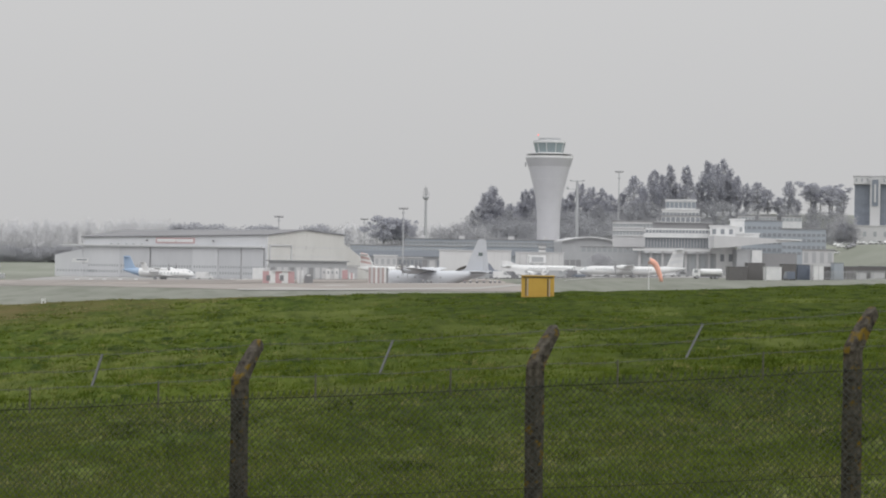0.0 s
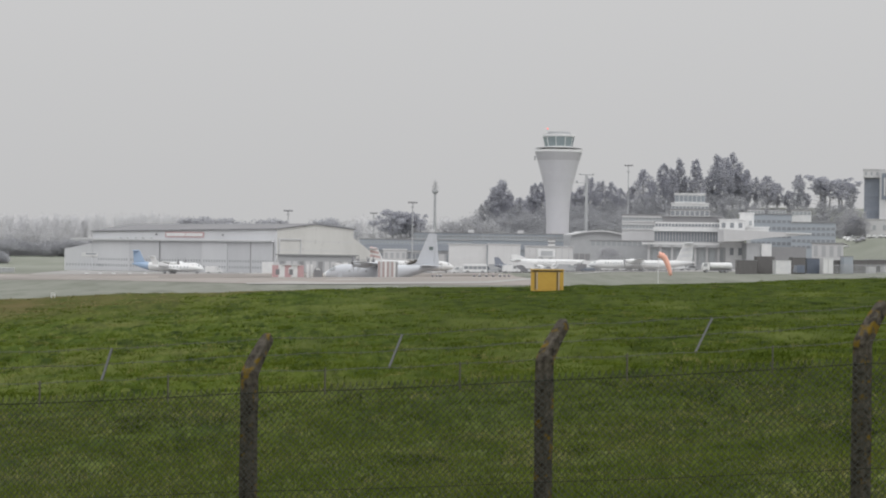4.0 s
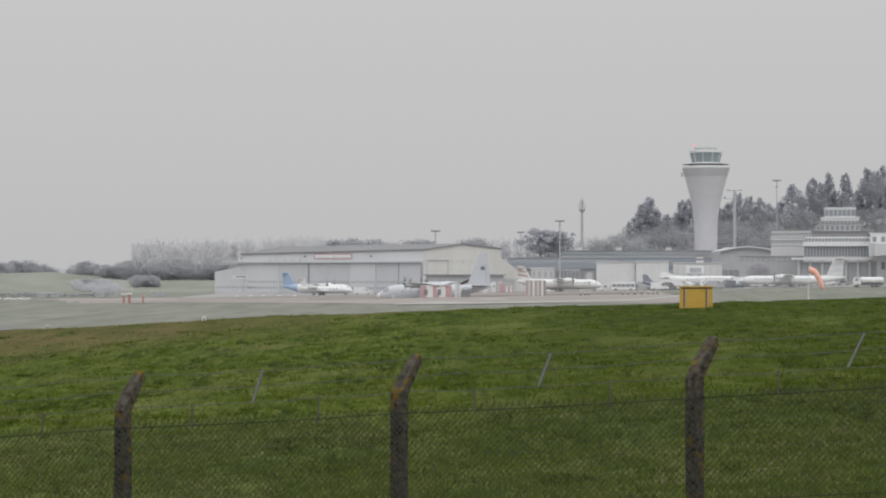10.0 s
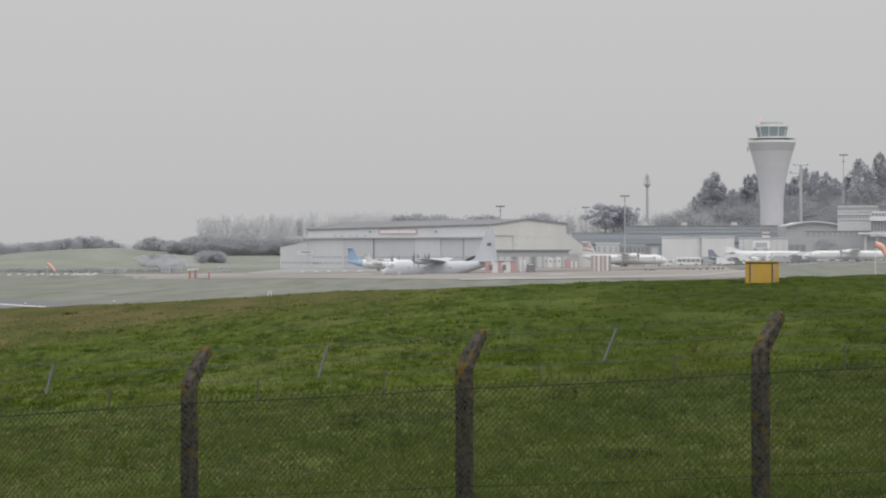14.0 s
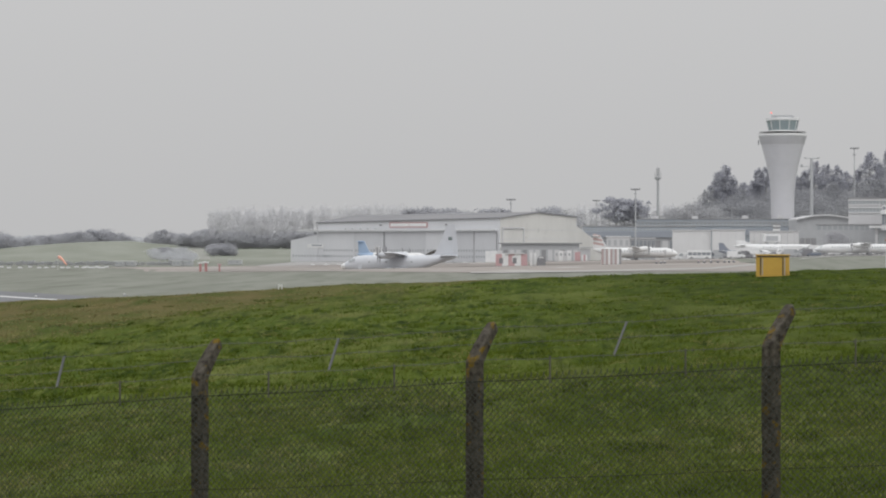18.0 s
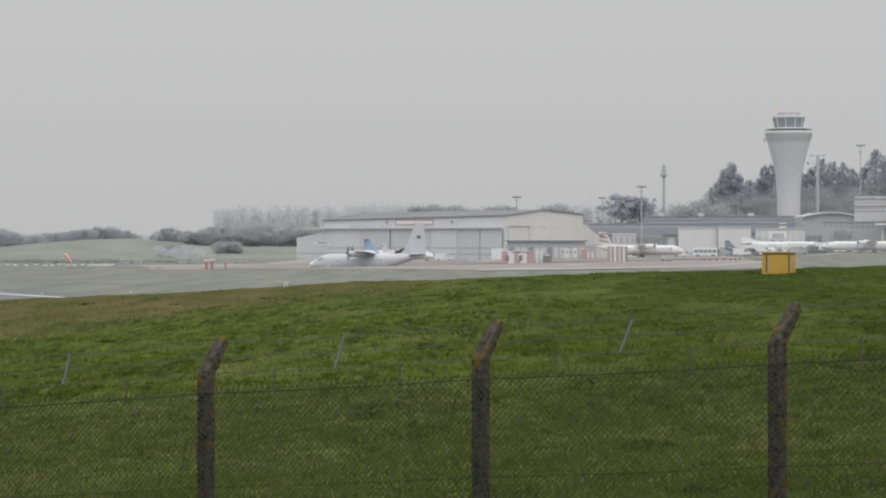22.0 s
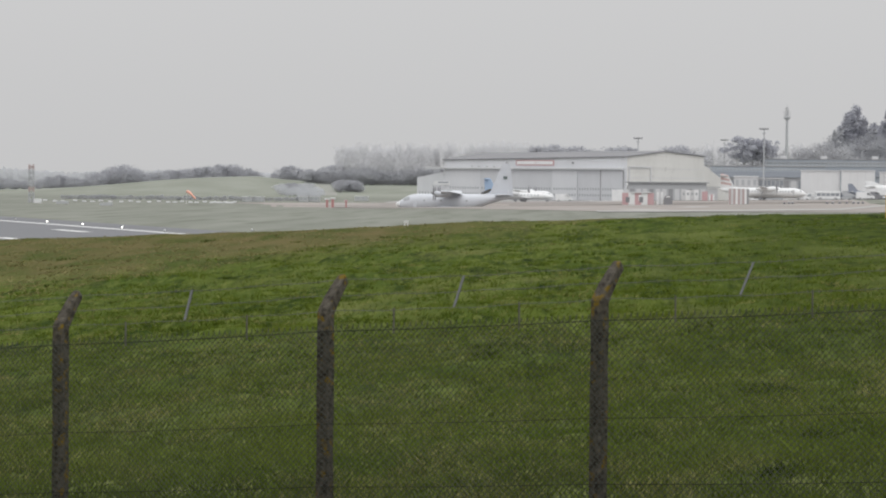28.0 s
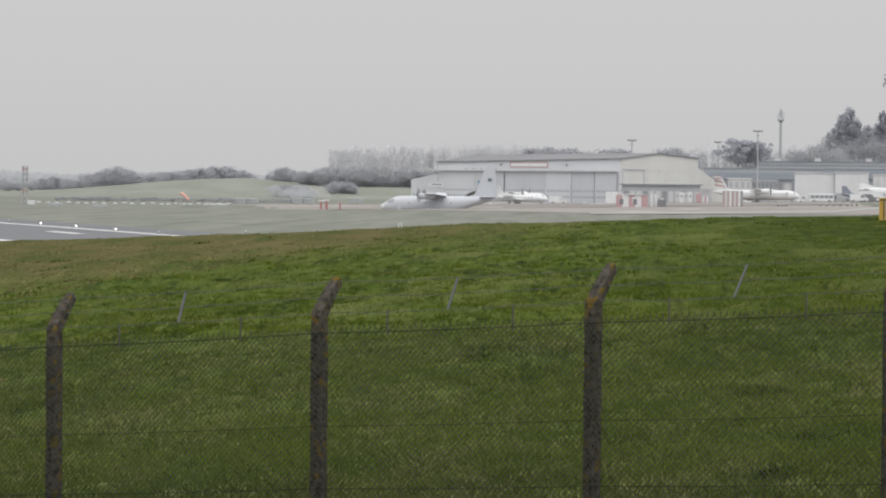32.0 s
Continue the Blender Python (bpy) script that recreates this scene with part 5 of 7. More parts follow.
def limb_tree(seed, h, crown_r, kind):
    """Trunk, limbs and crown meshes for one tree kind."""
    rnd = random.Random(seed)
    bm = bmesh.new()
    tk = 0.5 if kind == "bare" else 1.0
    rod(bm, (0, 0, -1), (0, 0, h * 0.3), 0.028 * h * tk, 0.02 * h * tk, 7)
    rod(bm, (0, 0, h * 0.3), (0.02 * h, 0, h * 0.85), 0.02 * h * tk, 0.004 * h * tk, 6)
    tips = []
    nl = 34 if kind == "bare" else 15
    for k in range(nl):
        z = h * (0.22 + 0.6 * k / nl)
        a = rnd.uniform(0, 6.28)
        rise = {"bare": 1.7, "pine": 0.15, "round": 0.5, "flat": 0.25, "hedge": 0.5}[kind]
        ln = crown_r * rnd.uniform(0.6, 0.95) * (0.62 if kind == "bare" else 1.0)
        p = Vector((0, 0, z))
        q = p + Vector((math.cos(a) * ln, math.sin(a) * ln, min(ln * rise, h * 0.96 - z)))
        rod(bm, p, q, (0.004 if kind == "bare" else 0.008) * h, 0.0015 * h, 5)
        tips.append((p, q))
        if kind == "bare":
            for j in range(12):
                s = p.lerp(q, rnd.uniform(0.3, 1))
                e = s + Vector((rnd.uniform(-0.7, 0.7), rnd.uniform(-0.7, 0.7), rnd.uniform(0.9, 2.0))).normalized() * h * rnd.uniform(0.08, 0.18)
                rod(bm, s, e, 0.0022 * h, 0.0007 * h, 3, False)
                tips.append((s, e))
    trunk = bpy.data.meshes.new("trunk")
    bm.to_mesh(trunk)
    bm.free()
    # the crown: leaf sprays gathered in clumps
    verts, faces = [], []
    clumps = []
    if kind == "pine":
        for k in range(150):
            f = (k + rnd.random()) / 150
            wide = min(1.0, 0.45 + 1.6 * f) if f < 0.45 else max(0.18, 1.0 - ((f - 0.45) / 0.58) ** 2.2 * 0.85)
            r = crown_r * wide * 0.95 * math.sqrt(rnd.uniform(0.05, 0.85))
            a = rnd.uniform(0, 6.28)
            clumps.append((Vector((math.cos(a) * r, math.sin(a) * r, h * (0.10 + 0.87 * f))), crown_r * rnd.uniform(0.13, 0.27) * (0.6 + 0.4 * wide), rnd.uniform(0.8, 1.5)))
    elif kind == "flat":
        for k in range(40):
            a, r = rnd.uniform(0, 6.28), crown_r * rnd.uniform(0.1, 0.95)
            clumps.append((Vector((math.cos(a) * r, math.sin(a) * r, h * rnd.uniform(0.62, 0.95))), crown_r * rnd.uniform(0.13, 0.26), 0.5))
    elif kind in ("round", "hedge"):
        for k in range(110):
            a, f = rnd.uniform(0, 6.28), rnd.random()
            r = crown_r * math.sqrt(1 - (2 * f - 1) ** 2) * rnd.uniform(0.35, 0.95)
            clumps.append((Vector((math.cos(a) * r, math.sin(a) * r, h * (0.12 + 0.76 * f))), crown_r * rnd.uniform(0.12, 0.28), rnd.uniform(0.7, 1.1)))
    else:
        for p, q in tips[::3]:
            clumps.append((q, crown_r * 0.16, 1.2))
    total = {"bare": 0, "round": 3200, "hedge": 4400, "pine": 7600, "flat": 3400}[kind]
    size = {"bare": 0.16, "round": 0.22, "hedge": 0.30, "pine": 0.22, "flat": 0.26}[kind]
    rs = np.random.RandomState(seed)
    share_of = sum(r * r for c, r, sq in clumps)
    for c, r, sq in clumps:
        per = 9 if kind == "bare" else max(4, round(total * r * r / share_of))
        d = rs.normal(0, 1, (per, 3))
        d /= np.linalg.norm(d, axis=1)[:, None]
        o = np.array(c) + d * r * 1.1 * rs.uniform(0.1, 1.0, per)[:, None] ** 0.5 * np.array((1, 1, sq))
        n = len(o)
        out = o * np.array((1, 1, 0))
        out /= np.linalg.norm(out, axis=1)[:, None] + 1e-6
        face = 0.35 * out + rs.normal(0, 0.5, (n, 3))
        face /= np.linalg.norm(face, axis=1)[:, None]
        u = np.cross(face, rs.normal(0, 1, (n, 3)))
        u /= np.linalg.norm(u, axis=1)[:, None]
        v = np.cross(u, face)
        k = (size * rs.uniform(0.6, 1.5, n) * (h / 18) ** 0.5)[:, None]
        b = len(verts)
        quad = np.stack((o - u * k, o - v * k * 0.6, o + u * k, o + v * k * 0.6), 1).reshape(-1, 3)
        verts.extend(quad.tolist())
        faces.extend((b + 4 * q, b + 4 * q + 1, b + 4 * q + 2, b + 4 * q + 3) for q in range(n))
    crown = bpy.data.meshes.new("crown")
    crown.from_pydata(verts, [], faces)
    return trunk, crown


def tree_kind(seed, h, r, kind, leafm, bark=None):
    trunk, crown = limb_tree(seed, h, r, kind)
    trunk.materials.append(bark or M_BARK)
    crown.materials.append(leafm)
    return trunk, crown, h


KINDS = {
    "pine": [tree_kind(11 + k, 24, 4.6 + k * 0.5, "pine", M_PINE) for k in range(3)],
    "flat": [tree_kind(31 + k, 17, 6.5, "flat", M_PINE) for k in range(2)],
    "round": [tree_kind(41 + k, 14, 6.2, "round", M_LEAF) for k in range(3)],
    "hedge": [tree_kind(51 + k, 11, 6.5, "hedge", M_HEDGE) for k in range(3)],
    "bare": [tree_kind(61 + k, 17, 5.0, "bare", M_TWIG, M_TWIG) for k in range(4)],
}
TREE_WORDS = {"pine": "tall dark evergreen tree on the wooded rise", "flat": "spreading flat-topped dark pine", "round": "rounded leafy tree in spring growth", "hedge": "broad rounded tree in a far hedge, painted haze-grey", "bare": "bare tree with fine upright twigs, painted haze-grey"}
TREE_RND = random.Random(5)


def tree(kind, a, e_top, d, widen=1.0, e_foot=None):
    """A tree whose tip stands on the given sight line."""
    x = a / 4000 * d
    g = height(x, d)
    h = EYE[2] - e_top / 4000 * d - g
    trunk, crown, h0 = TREE_RND.choice(KINDS[kind])
    k = h / h0 / 1.02
    t = thing("tree", Matrix.Translation((x, d, g)) @ pose(0, 0, 0, 0, 0, TREE_RND.uniform(0, 360)), TREE_WORDS[kind], "tree", "trees beyond the airfield")
    t.scale = (k * widen, k * widen, k)
    for nm, me in (("trunk", trunk), ("crown", crown)):
        o = new(nm, me)
        o.parent = t
    return t


def tree_mass(name, rows, material, label):
    """Many crowns past counting, gathered in one mesh. rows: kind, bearing, tip, distance, width."""
    rs = np.random.RandomState(len(rows))
    pieces = []
    for kind, a, e_top, d, widen in rows:
        crown, h0 = TREE_RND.choice(KINDS[kind])[1:]
        x = a / 4000 * d
        g = height(x, d)
        k = (EYE[2] - e_top / 4000 * d - g) / h0 / 1.02
        co = np.empty(len(crown.vertices) * 3, np.float32)
        crown.vertices.foreach_get("co", co)
        co = co.reshape(-1, 4, 3)
        co = co[rs.permutation(len(co))[: int(len(co) * 0.7)]].reshape(-1, 3) * np.array((k * widen, k * widen, k), np.float32)
        t = rs.uniform(0, 6.283)
        pieces.append(np.stack((co[:, 0] * math.cos(t) - co[:, 1] * math.sin(t) + x, co[:, 0] * math.sin(t) + co[:, 1] * math.cos(t) + d, co[:, 2] + g), 1))
    verts = np.concatenate(pieces).astype(np.float32)
    n = len(verts) // 4
    me = bpy.data.meshes.new(name)
    me.vertices.add(n * 4)
    me.vertices.foreach_set("co", verts.ravel())
    me.loops.add(n * 4)
    me.loops.foreach_set("vertex_index", np.arange(n * 4, dtype=np.int32))
    me.polygons.add(n)
    me.polygons.foreach_set("loop_start", np.arange(0, n * 4, 4, dtype=np.int32))
    me.update()
    me.materials.append(material)
    return tagged(new(name, me), label, "woodland", kind="stuff")


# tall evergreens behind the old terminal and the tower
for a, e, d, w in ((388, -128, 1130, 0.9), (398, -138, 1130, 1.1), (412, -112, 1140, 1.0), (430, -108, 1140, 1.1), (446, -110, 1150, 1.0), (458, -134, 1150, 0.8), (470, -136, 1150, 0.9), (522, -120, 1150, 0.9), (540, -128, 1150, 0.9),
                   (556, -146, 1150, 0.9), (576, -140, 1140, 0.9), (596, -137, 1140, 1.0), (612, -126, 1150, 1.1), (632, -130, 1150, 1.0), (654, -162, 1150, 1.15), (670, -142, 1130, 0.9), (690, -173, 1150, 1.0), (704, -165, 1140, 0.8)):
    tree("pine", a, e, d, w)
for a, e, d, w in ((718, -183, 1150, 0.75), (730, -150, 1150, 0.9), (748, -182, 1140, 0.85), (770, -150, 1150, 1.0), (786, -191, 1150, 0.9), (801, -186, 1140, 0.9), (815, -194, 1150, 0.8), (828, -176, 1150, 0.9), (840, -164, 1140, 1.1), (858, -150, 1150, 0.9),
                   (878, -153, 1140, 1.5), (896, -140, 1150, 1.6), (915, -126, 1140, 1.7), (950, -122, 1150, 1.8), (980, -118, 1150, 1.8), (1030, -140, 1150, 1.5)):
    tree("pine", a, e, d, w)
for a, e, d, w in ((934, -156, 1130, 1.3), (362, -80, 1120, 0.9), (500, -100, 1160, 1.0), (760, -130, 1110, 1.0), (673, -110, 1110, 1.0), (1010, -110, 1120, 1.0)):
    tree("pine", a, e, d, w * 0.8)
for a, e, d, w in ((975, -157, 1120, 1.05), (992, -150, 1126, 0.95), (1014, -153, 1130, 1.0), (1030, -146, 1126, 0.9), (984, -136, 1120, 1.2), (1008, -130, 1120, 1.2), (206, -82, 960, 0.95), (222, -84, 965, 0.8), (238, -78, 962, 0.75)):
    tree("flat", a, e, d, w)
# the wood's lower storey fills the rise
FILL = random.Random(8)
MASS = []
for row, (d, e0, e1) in enumerate(((1112, -76, -98), (1090, -62, -84), (1068, -52, -72))):
    for k in range(34):
        a = 372 + k * 20 + FILL.uniform(-6, 6)
        lift = 26 * smooth(400, 760, a) * (1 - smooth(860, 1000, a))
        MASS.append(("round" if FILL.random() < 0.7 else "pine", a, FILL.uniform(e1, e0) - lift, d + FILL.uniform(-8, 8), 1.15))
for d, a0, n, e0 in ((1040, 880, 10, -60), (1018, 890, 9, -48), (1000, 880, 9, -40), (1060, 900, 8, -80), (1085, 920, 7, -98)):
    for k in range(n):
        MASS.append(("round" if k % 3 else "pine", a0 + k * 17 + FILL.uniform(-5, 5), e0 - FILL.uniform(0, 16), d, 1.15))
for a, e in ((1152, -172), (1168, -178), (1186, -176), (1204, -182)):
    tree("pine", a, e, 1150, 1.2)
tree_mass("woodland_understorey", MASS, M_UNDER, "undergrowth of the wood on the rise, painted grey-green with haze")
for k in range(9):
    tree("round" if k % 2 else "pine", 1022 + k * 4, -58 - FILL.uniform(0, 42), 984 + FILL.uniform(-6, 4), 1.0)
for a, e in ((580, -20), (592, -25), (605, -19)):
    tree("round", a, e, 748, 0.8)
# leafy and bare trees by the terminal
for a, e, d, w in ((312, -68, 1010, 0.9), (330, -76, 1005, 0.9), (346, -80, 1000, 0.9), (361, -77, 1010, 1.0), (376, -70, 1000, 1.0), (228, -62, 985, 1.2), (250, -60, 985, 1.2), (205, -60, 985, 1.1)):
    tree("round", a, e, d, w)
for a, e, d, w in ((286, -62, 1040, 1.0), (300, -64, 1045, 1.0), (272, -56, 1040, 1.0), (318, -58, 1050, 1.0), (136, -56, 1050, 1.0), (152, -60, 1050, 1.0), (168, -58, 1040, 1.0), (186, -60, 1045, 1.0), (120, -55, 1045, 1.0)):
    tree("bare", a, e, d, w)
# round crowns over the hangar roof
for a, e, d, w in ((-96, -63, 1020, 1.0), (-80, -64, 1030, 1.1), (-62, -60, 1020, 1.0), (-22, -62, 1020, 1.0), (-6, -66, 1020, 1.1), (10, -60, 1020, 1.0), (84, -66, 1010, 1.0), (100, -67, 1015, 1.1), (-128, -66, 1030, 1.2), (-150, -66, 1025, 1.1), (-166, -60, 1025, 1.0)):
    tree("hedge", a, e, d, w)
# bare poplars and ash beyond the hangar
for k in range(42):
    a = -508 + k * 8.2 + FILL.uniform(-3, 3)
    tree("bare", a, -57 + FILL.uniform(-4, 9) - 3 * smooth(-400, -200, a), 1010 + FILL.uniform(-10, 40), FILL.uniform(0.75, 1.0))
for k in range(30):
    a = -515 + k * 11.5 + FILL.uniform(-3, 3)
    tree("hedge", a, FILL.uniform(-34, -14), 1050, 1.0)
# hedgerow trees round the mound
for a, e, w in ((-1120, 6, 1.2), (-1098, 10, 1.2), (-1078, 12, 1.2), (-1053, 9, 1.1), (-1036, 3, 1.1), (-1018, 0, 1.1), (-1002, 2, 1.0), (-988, 4, 1.1), (-968, 6, 1.1), (-948, -5, 1.1), (-932, -10, 1.0), (-916, -16, 1.0), (-899, -20, 1.1), (-884, -16, 1.0), (-872, -11, 1.1), (-853, -6, 1.1)):
    tree("hedge", a, e - 3, 1070 + FILL.uniform(-15, 15), w * 1.3)
for a, e, w in ((-834, -8, 1.1), (-813, -12, 1.1), (-798, -11, 1.0), (-783, -14, 1.0), (-764, -17, 1.0), (-745, -19, 1.0), (-728, -22, 1.0), (-714, -20, 1.0), (-702, -22, 1.0), (-684, -16, 0.9), (-670, -15, 0.9), (-658, -9, 0.8), (-623, -7, 0.8), (-608, -17, 1.0), (-593, -21, 1.0), (-578, -13, 1.0), (-562, -15, 0.9), (-548, -7, 0.9), (-532, -16, 1.0), (-518, -23, 1.0), (-1140, 8, 1.2)):
    tree("hedge", a, e - 3, 1070 + FILL.uniform(-15, 15), w * 1.3)
tree_mass("hedge_undergrowth", [("hedge", -1130 + k * 25, 12 + FILL.uniform(-4, 6) - 14 * smooth(-1000, -720, -1130 + k * 25), 1120, 1.3) for k in range(26)], M_HEDGE, "thick undergrowth below the hedgerow trees, painted haze-grey")

# scrub on the bank beside the hangar
for k in range(9):
    tree("hedge", -512 + k * 5 + FILL.uniform(-2, 2), 6 + FILL.uniform(-5, 9), 935 + FILL.uniform(-10, 10), FILL.uniform(0.8, 1.3))
for k in range(9):
    tree("hedge", -600 + k * 5 + FILL.uniform(-2, 2), 8 + 1.4 * k + FILL.uniform(-4, 6), 935 + FILL.uniform(-10, 10), FILL.uniform(0.9, 1.4))
tree_mass("roadside_scrub", [("hedge", -566 + k * 6 + FILL.uniform(-2, 2), FILL.uniform(-22, -4), 1004 + FILL.uniform(-4, 4), FILL.uniform(0.9, 1.4)) for k in range(43)], M_SCRUB, "scrub below the bare trees, painted haze-grey")
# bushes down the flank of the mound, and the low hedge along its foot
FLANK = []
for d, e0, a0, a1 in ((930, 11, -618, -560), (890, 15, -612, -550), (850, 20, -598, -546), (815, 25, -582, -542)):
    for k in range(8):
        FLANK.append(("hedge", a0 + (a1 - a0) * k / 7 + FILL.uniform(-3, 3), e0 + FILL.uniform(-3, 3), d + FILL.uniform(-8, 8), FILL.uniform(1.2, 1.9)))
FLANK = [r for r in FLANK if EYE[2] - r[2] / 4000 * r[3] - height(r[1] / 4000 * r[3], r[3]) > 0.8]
tree_mass("mound_bushes", FLANK, M_FAR, "bushes on the flank of the mound, painted haze-grey")
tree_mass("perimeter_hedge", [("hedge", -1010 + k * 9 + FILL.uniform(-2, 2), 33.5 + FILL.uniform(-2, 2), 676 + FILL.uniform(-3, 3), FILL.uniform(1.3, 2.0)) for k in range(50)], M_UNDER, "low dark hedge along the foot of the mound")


def far_wood():
    """One uneven band of distant woodland, past telling the trees apart."""
    rnd = random.Random(3)
    verts, faces = [], []
    for k in range(20000):
        x = rnd.uniform(-620, 620)
        f = rnd.random()
        y = 1500 + rnd.uniform(-40, 40)
        z = f * (9 + 4.5 * noise.noise((x * 0.02, 0, 0)) + 3 * noise.noise((x * 0.09, 5, 0)))
        u = Vector((1, rnd.uniform(-0.4, 0.4), rnd.uniform(-0.5, 0.5))).normalized() * rnd.uniform(1.6, 3.0)
        v = Vector((rnd.uniform(-0.3, 0.3), rnd.uniform(-0.4, 0.4), 1)).normalized() * rnd.uniform(1.2, 2.2)
        b = len(verts)
        o = Vector((x, y, z))
        verts += [o - u, o - v, o + u, o + v]
        faces.append((b, b + 1, b + 2, b + 3))
    me = bpy.data.meshes.new("far_wood")
    me.from_pydata(verts, [], faces)
    # the band's colour is already paled for haze
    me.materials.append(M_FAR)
    tagged(new("far_wood", me), "distant woodland on the skyline, paled with painted haze", "woodland", kind="stuff")


far_wood()

# ---- masts, lamps, windsocks ----


M_MAST = mat("lamp_housing_grey", (0.36, 0.36, 0.375), (0.33, 0.33, 0.345), scale=0.6, rough=0.6)


def lamp_mast(a, e_top, d, label, arms=2, r=0.35):
    x = a / 4000 * d
    g = height(x, d)
    h = EYE[2] - e_top / 4000 * d - g
    t = thing("apron_lamp", pose(x, d, g), label, "floodlight mast", "floodlight masts")
    part("pole", rod(bmesh.new(), (0, 0, -0.3), (0, 0, h), r, r * 0.5, 10), M_FARSTEEL, t)
    part("head", cube(-1.6, 1.6, -0.25, 0.25, h - 0.4, h - 0.12, 0.05), M_MAST, t, "grey lamp crossbar")
    for k in range(arms * 2):
        xx = -1.4 + k * 2.8 / (arms * 2 - 1)
        part("floodlight", cube(xx - 0.3, xx + 0.3, -0.7, 0.0, h - 0.15, h + 0.25, 0.06), M_MAST, t)
    part("hoop", lathe(bmesh.new(), [(r * 1.6, h * 0.93), (r * 1.8, h * 0.93), (r * 1.8, h * 0.94), (r * 1.6, h * 0.94)], 10), M_FARSTEEL, t)
    return t


for a, e, d, lb in ((241, -94, 800, "slim grey apron floodlight mast with a flat head"), (21, -76, 830, "apron floodlight mast behind the hangar roof"), (626, -166, 900, "tall slim floodlight mast by the old terminal"), (195, -72, 960, "thin pole by the spreading tree"), (172, -74, 990, "thin distant lamp pole"), (411, -60, 930, "grey pole in front of the wood")):
    lamp_mast(a, e, d, lb, r=0.34 if d < 920 else 0.26)


def radar_pole(a, e_top, d):
    x = a / 4000 * d
    g = height(x, d)
    h = EYE[2] - e_top / 4000 * d - g
    t = thing("radar_mast", pose(x, d, g), "tall grey mast with crossed aerial arms beside the tower", "mast")
    part("pole", rod(bmesh.new(), (0, 0, -0.3), (0, 0, h), 0.75, 0.5, 12), M_FARSTEEL, t)
    part("crossarm", cube(-2.8, 2.8, -0.12, 0.12, h - 0.2, h + 0.1), M_FARSTEEL, t)
    part("crossarm", cube(-4.4, 1.6, -0.12, 0.12, h - 3.4, h - 3.15), M_FARSTEEL, t)
    for xx in (-2.6, 2.6):
        part("dish", lathe(bmesh.new(), [(0.1, h - 0.2), (0.5, h + 0.1), (0.52, h + 0.3), (0.1, h + 0.2)], 12), M_FARSTEEL, t, m=Matrix.Translation((xx, 0, 0)))
    part("cabinet", cube(-4.3, -3.5, -0.4, 0.4, h - 3.15, h - 2.4, 0.05), M_FARSTEEL, t)


radar_pole(551, -148, 890)


def comms_mast(a, e_top, d):
    s = d / 4000
    x = a * s
    g = height(x, d)
    h = EYE[2] - e_top * s - g
    t = thing("communications_mast", pose(x, d, g), "slim grey communications mast crowned with aerial panels", "mast")
    part("pole", rod(bmesh.new(), (0, 0, -0.3), (0, 0, h - 22 * s), 0.75, 0.5, 12), M_FARSTEEL, t)
    part("collar", lathe(bmesh.new(), [(0.5, h - 27 * s), (1.3, h - 24 * s), (1.4, h - 21.5 * s), (0.6, h - 20 * s)], 14), M_FARSTEEL, t)
    part("spire", rod(bmesh.new(), (0, 0, h - 22 * s), (0, 0, h), 0.34, 0.06, 8), M_FARSTEEL, t)
    for k in range(6):
        an = k * math.pi / 3
        part("aerial_panel", cube(-0.22, 0.22, -0.12, 0.12, 0, 2.6, 0.03), M_CONC, t, m=pose(1.35 * math.cos(an), 1.35 * math.sin(an), h - 22 * s, 0, 0, math.degrees(an) + 90))
        part("aerial_panel", cube(-0.16, 0.16, -0.1, 0.1, 0, 1.8, 0.03), M_CONC, t, m=pose(0.75 * math.cos(an), 0.75 * math.sin(an), h - 12 * s, 0, 0, math.degrees(an) + 90))


comms_mast(280.5, -136, 980)

# red with the haze painted in, for the mast and striped hut
M_HAZERED = mat("faded_red_paint", (0.47, 0.37, 0.365), (0.43, 0.345, 0.34), scale=0.8, rough=0.6)
# red and white lattice mast by the mound
lm = st(-1067, 50, 570)
t = thing("lattice_mast", pose(lm.x, lm.y, height(lm.x, lm.y)), "red and white banded lattice mast with a box at its foot", "mast")
for k in range(7):
    z0, z1 = k * 1.42, (k + 1) * 1.42 - 0.02
    bm = bmesh.new()
    w = 0.55
    for cx, cy in ((-w, -w), (w, -w), (w, w), (-w, w)):
        rod(bm, (cx, cy, z0), (cx, cy, z1), 0.09, n=5)
    for (ax, ay), (bx, by) in (((-w, -w), (w, -w)), ((w, -w), (w, w)), ((w, w), (-w, w)), ((-w, w), (-w, -w))):
        rod(bm, (ax, ay, z0 + 0.05), (bx, by, z1 - 0.05), 0.06, n=4)
        rod(bm, (bx, by, z0 + 0.05), (ax, ay, z1 - 0.05), 0.06, n=4)
    part("lattice_bay", bm, M_HAZERED if k == 6 or k == 2 else M_FARSTEEL, t, "banded lattice bay")
part("box", cube(0.8, 2.6, -0.6, 0.6, 0, 1.1, 0.05), M_PAINT, t, "white box at the foot")


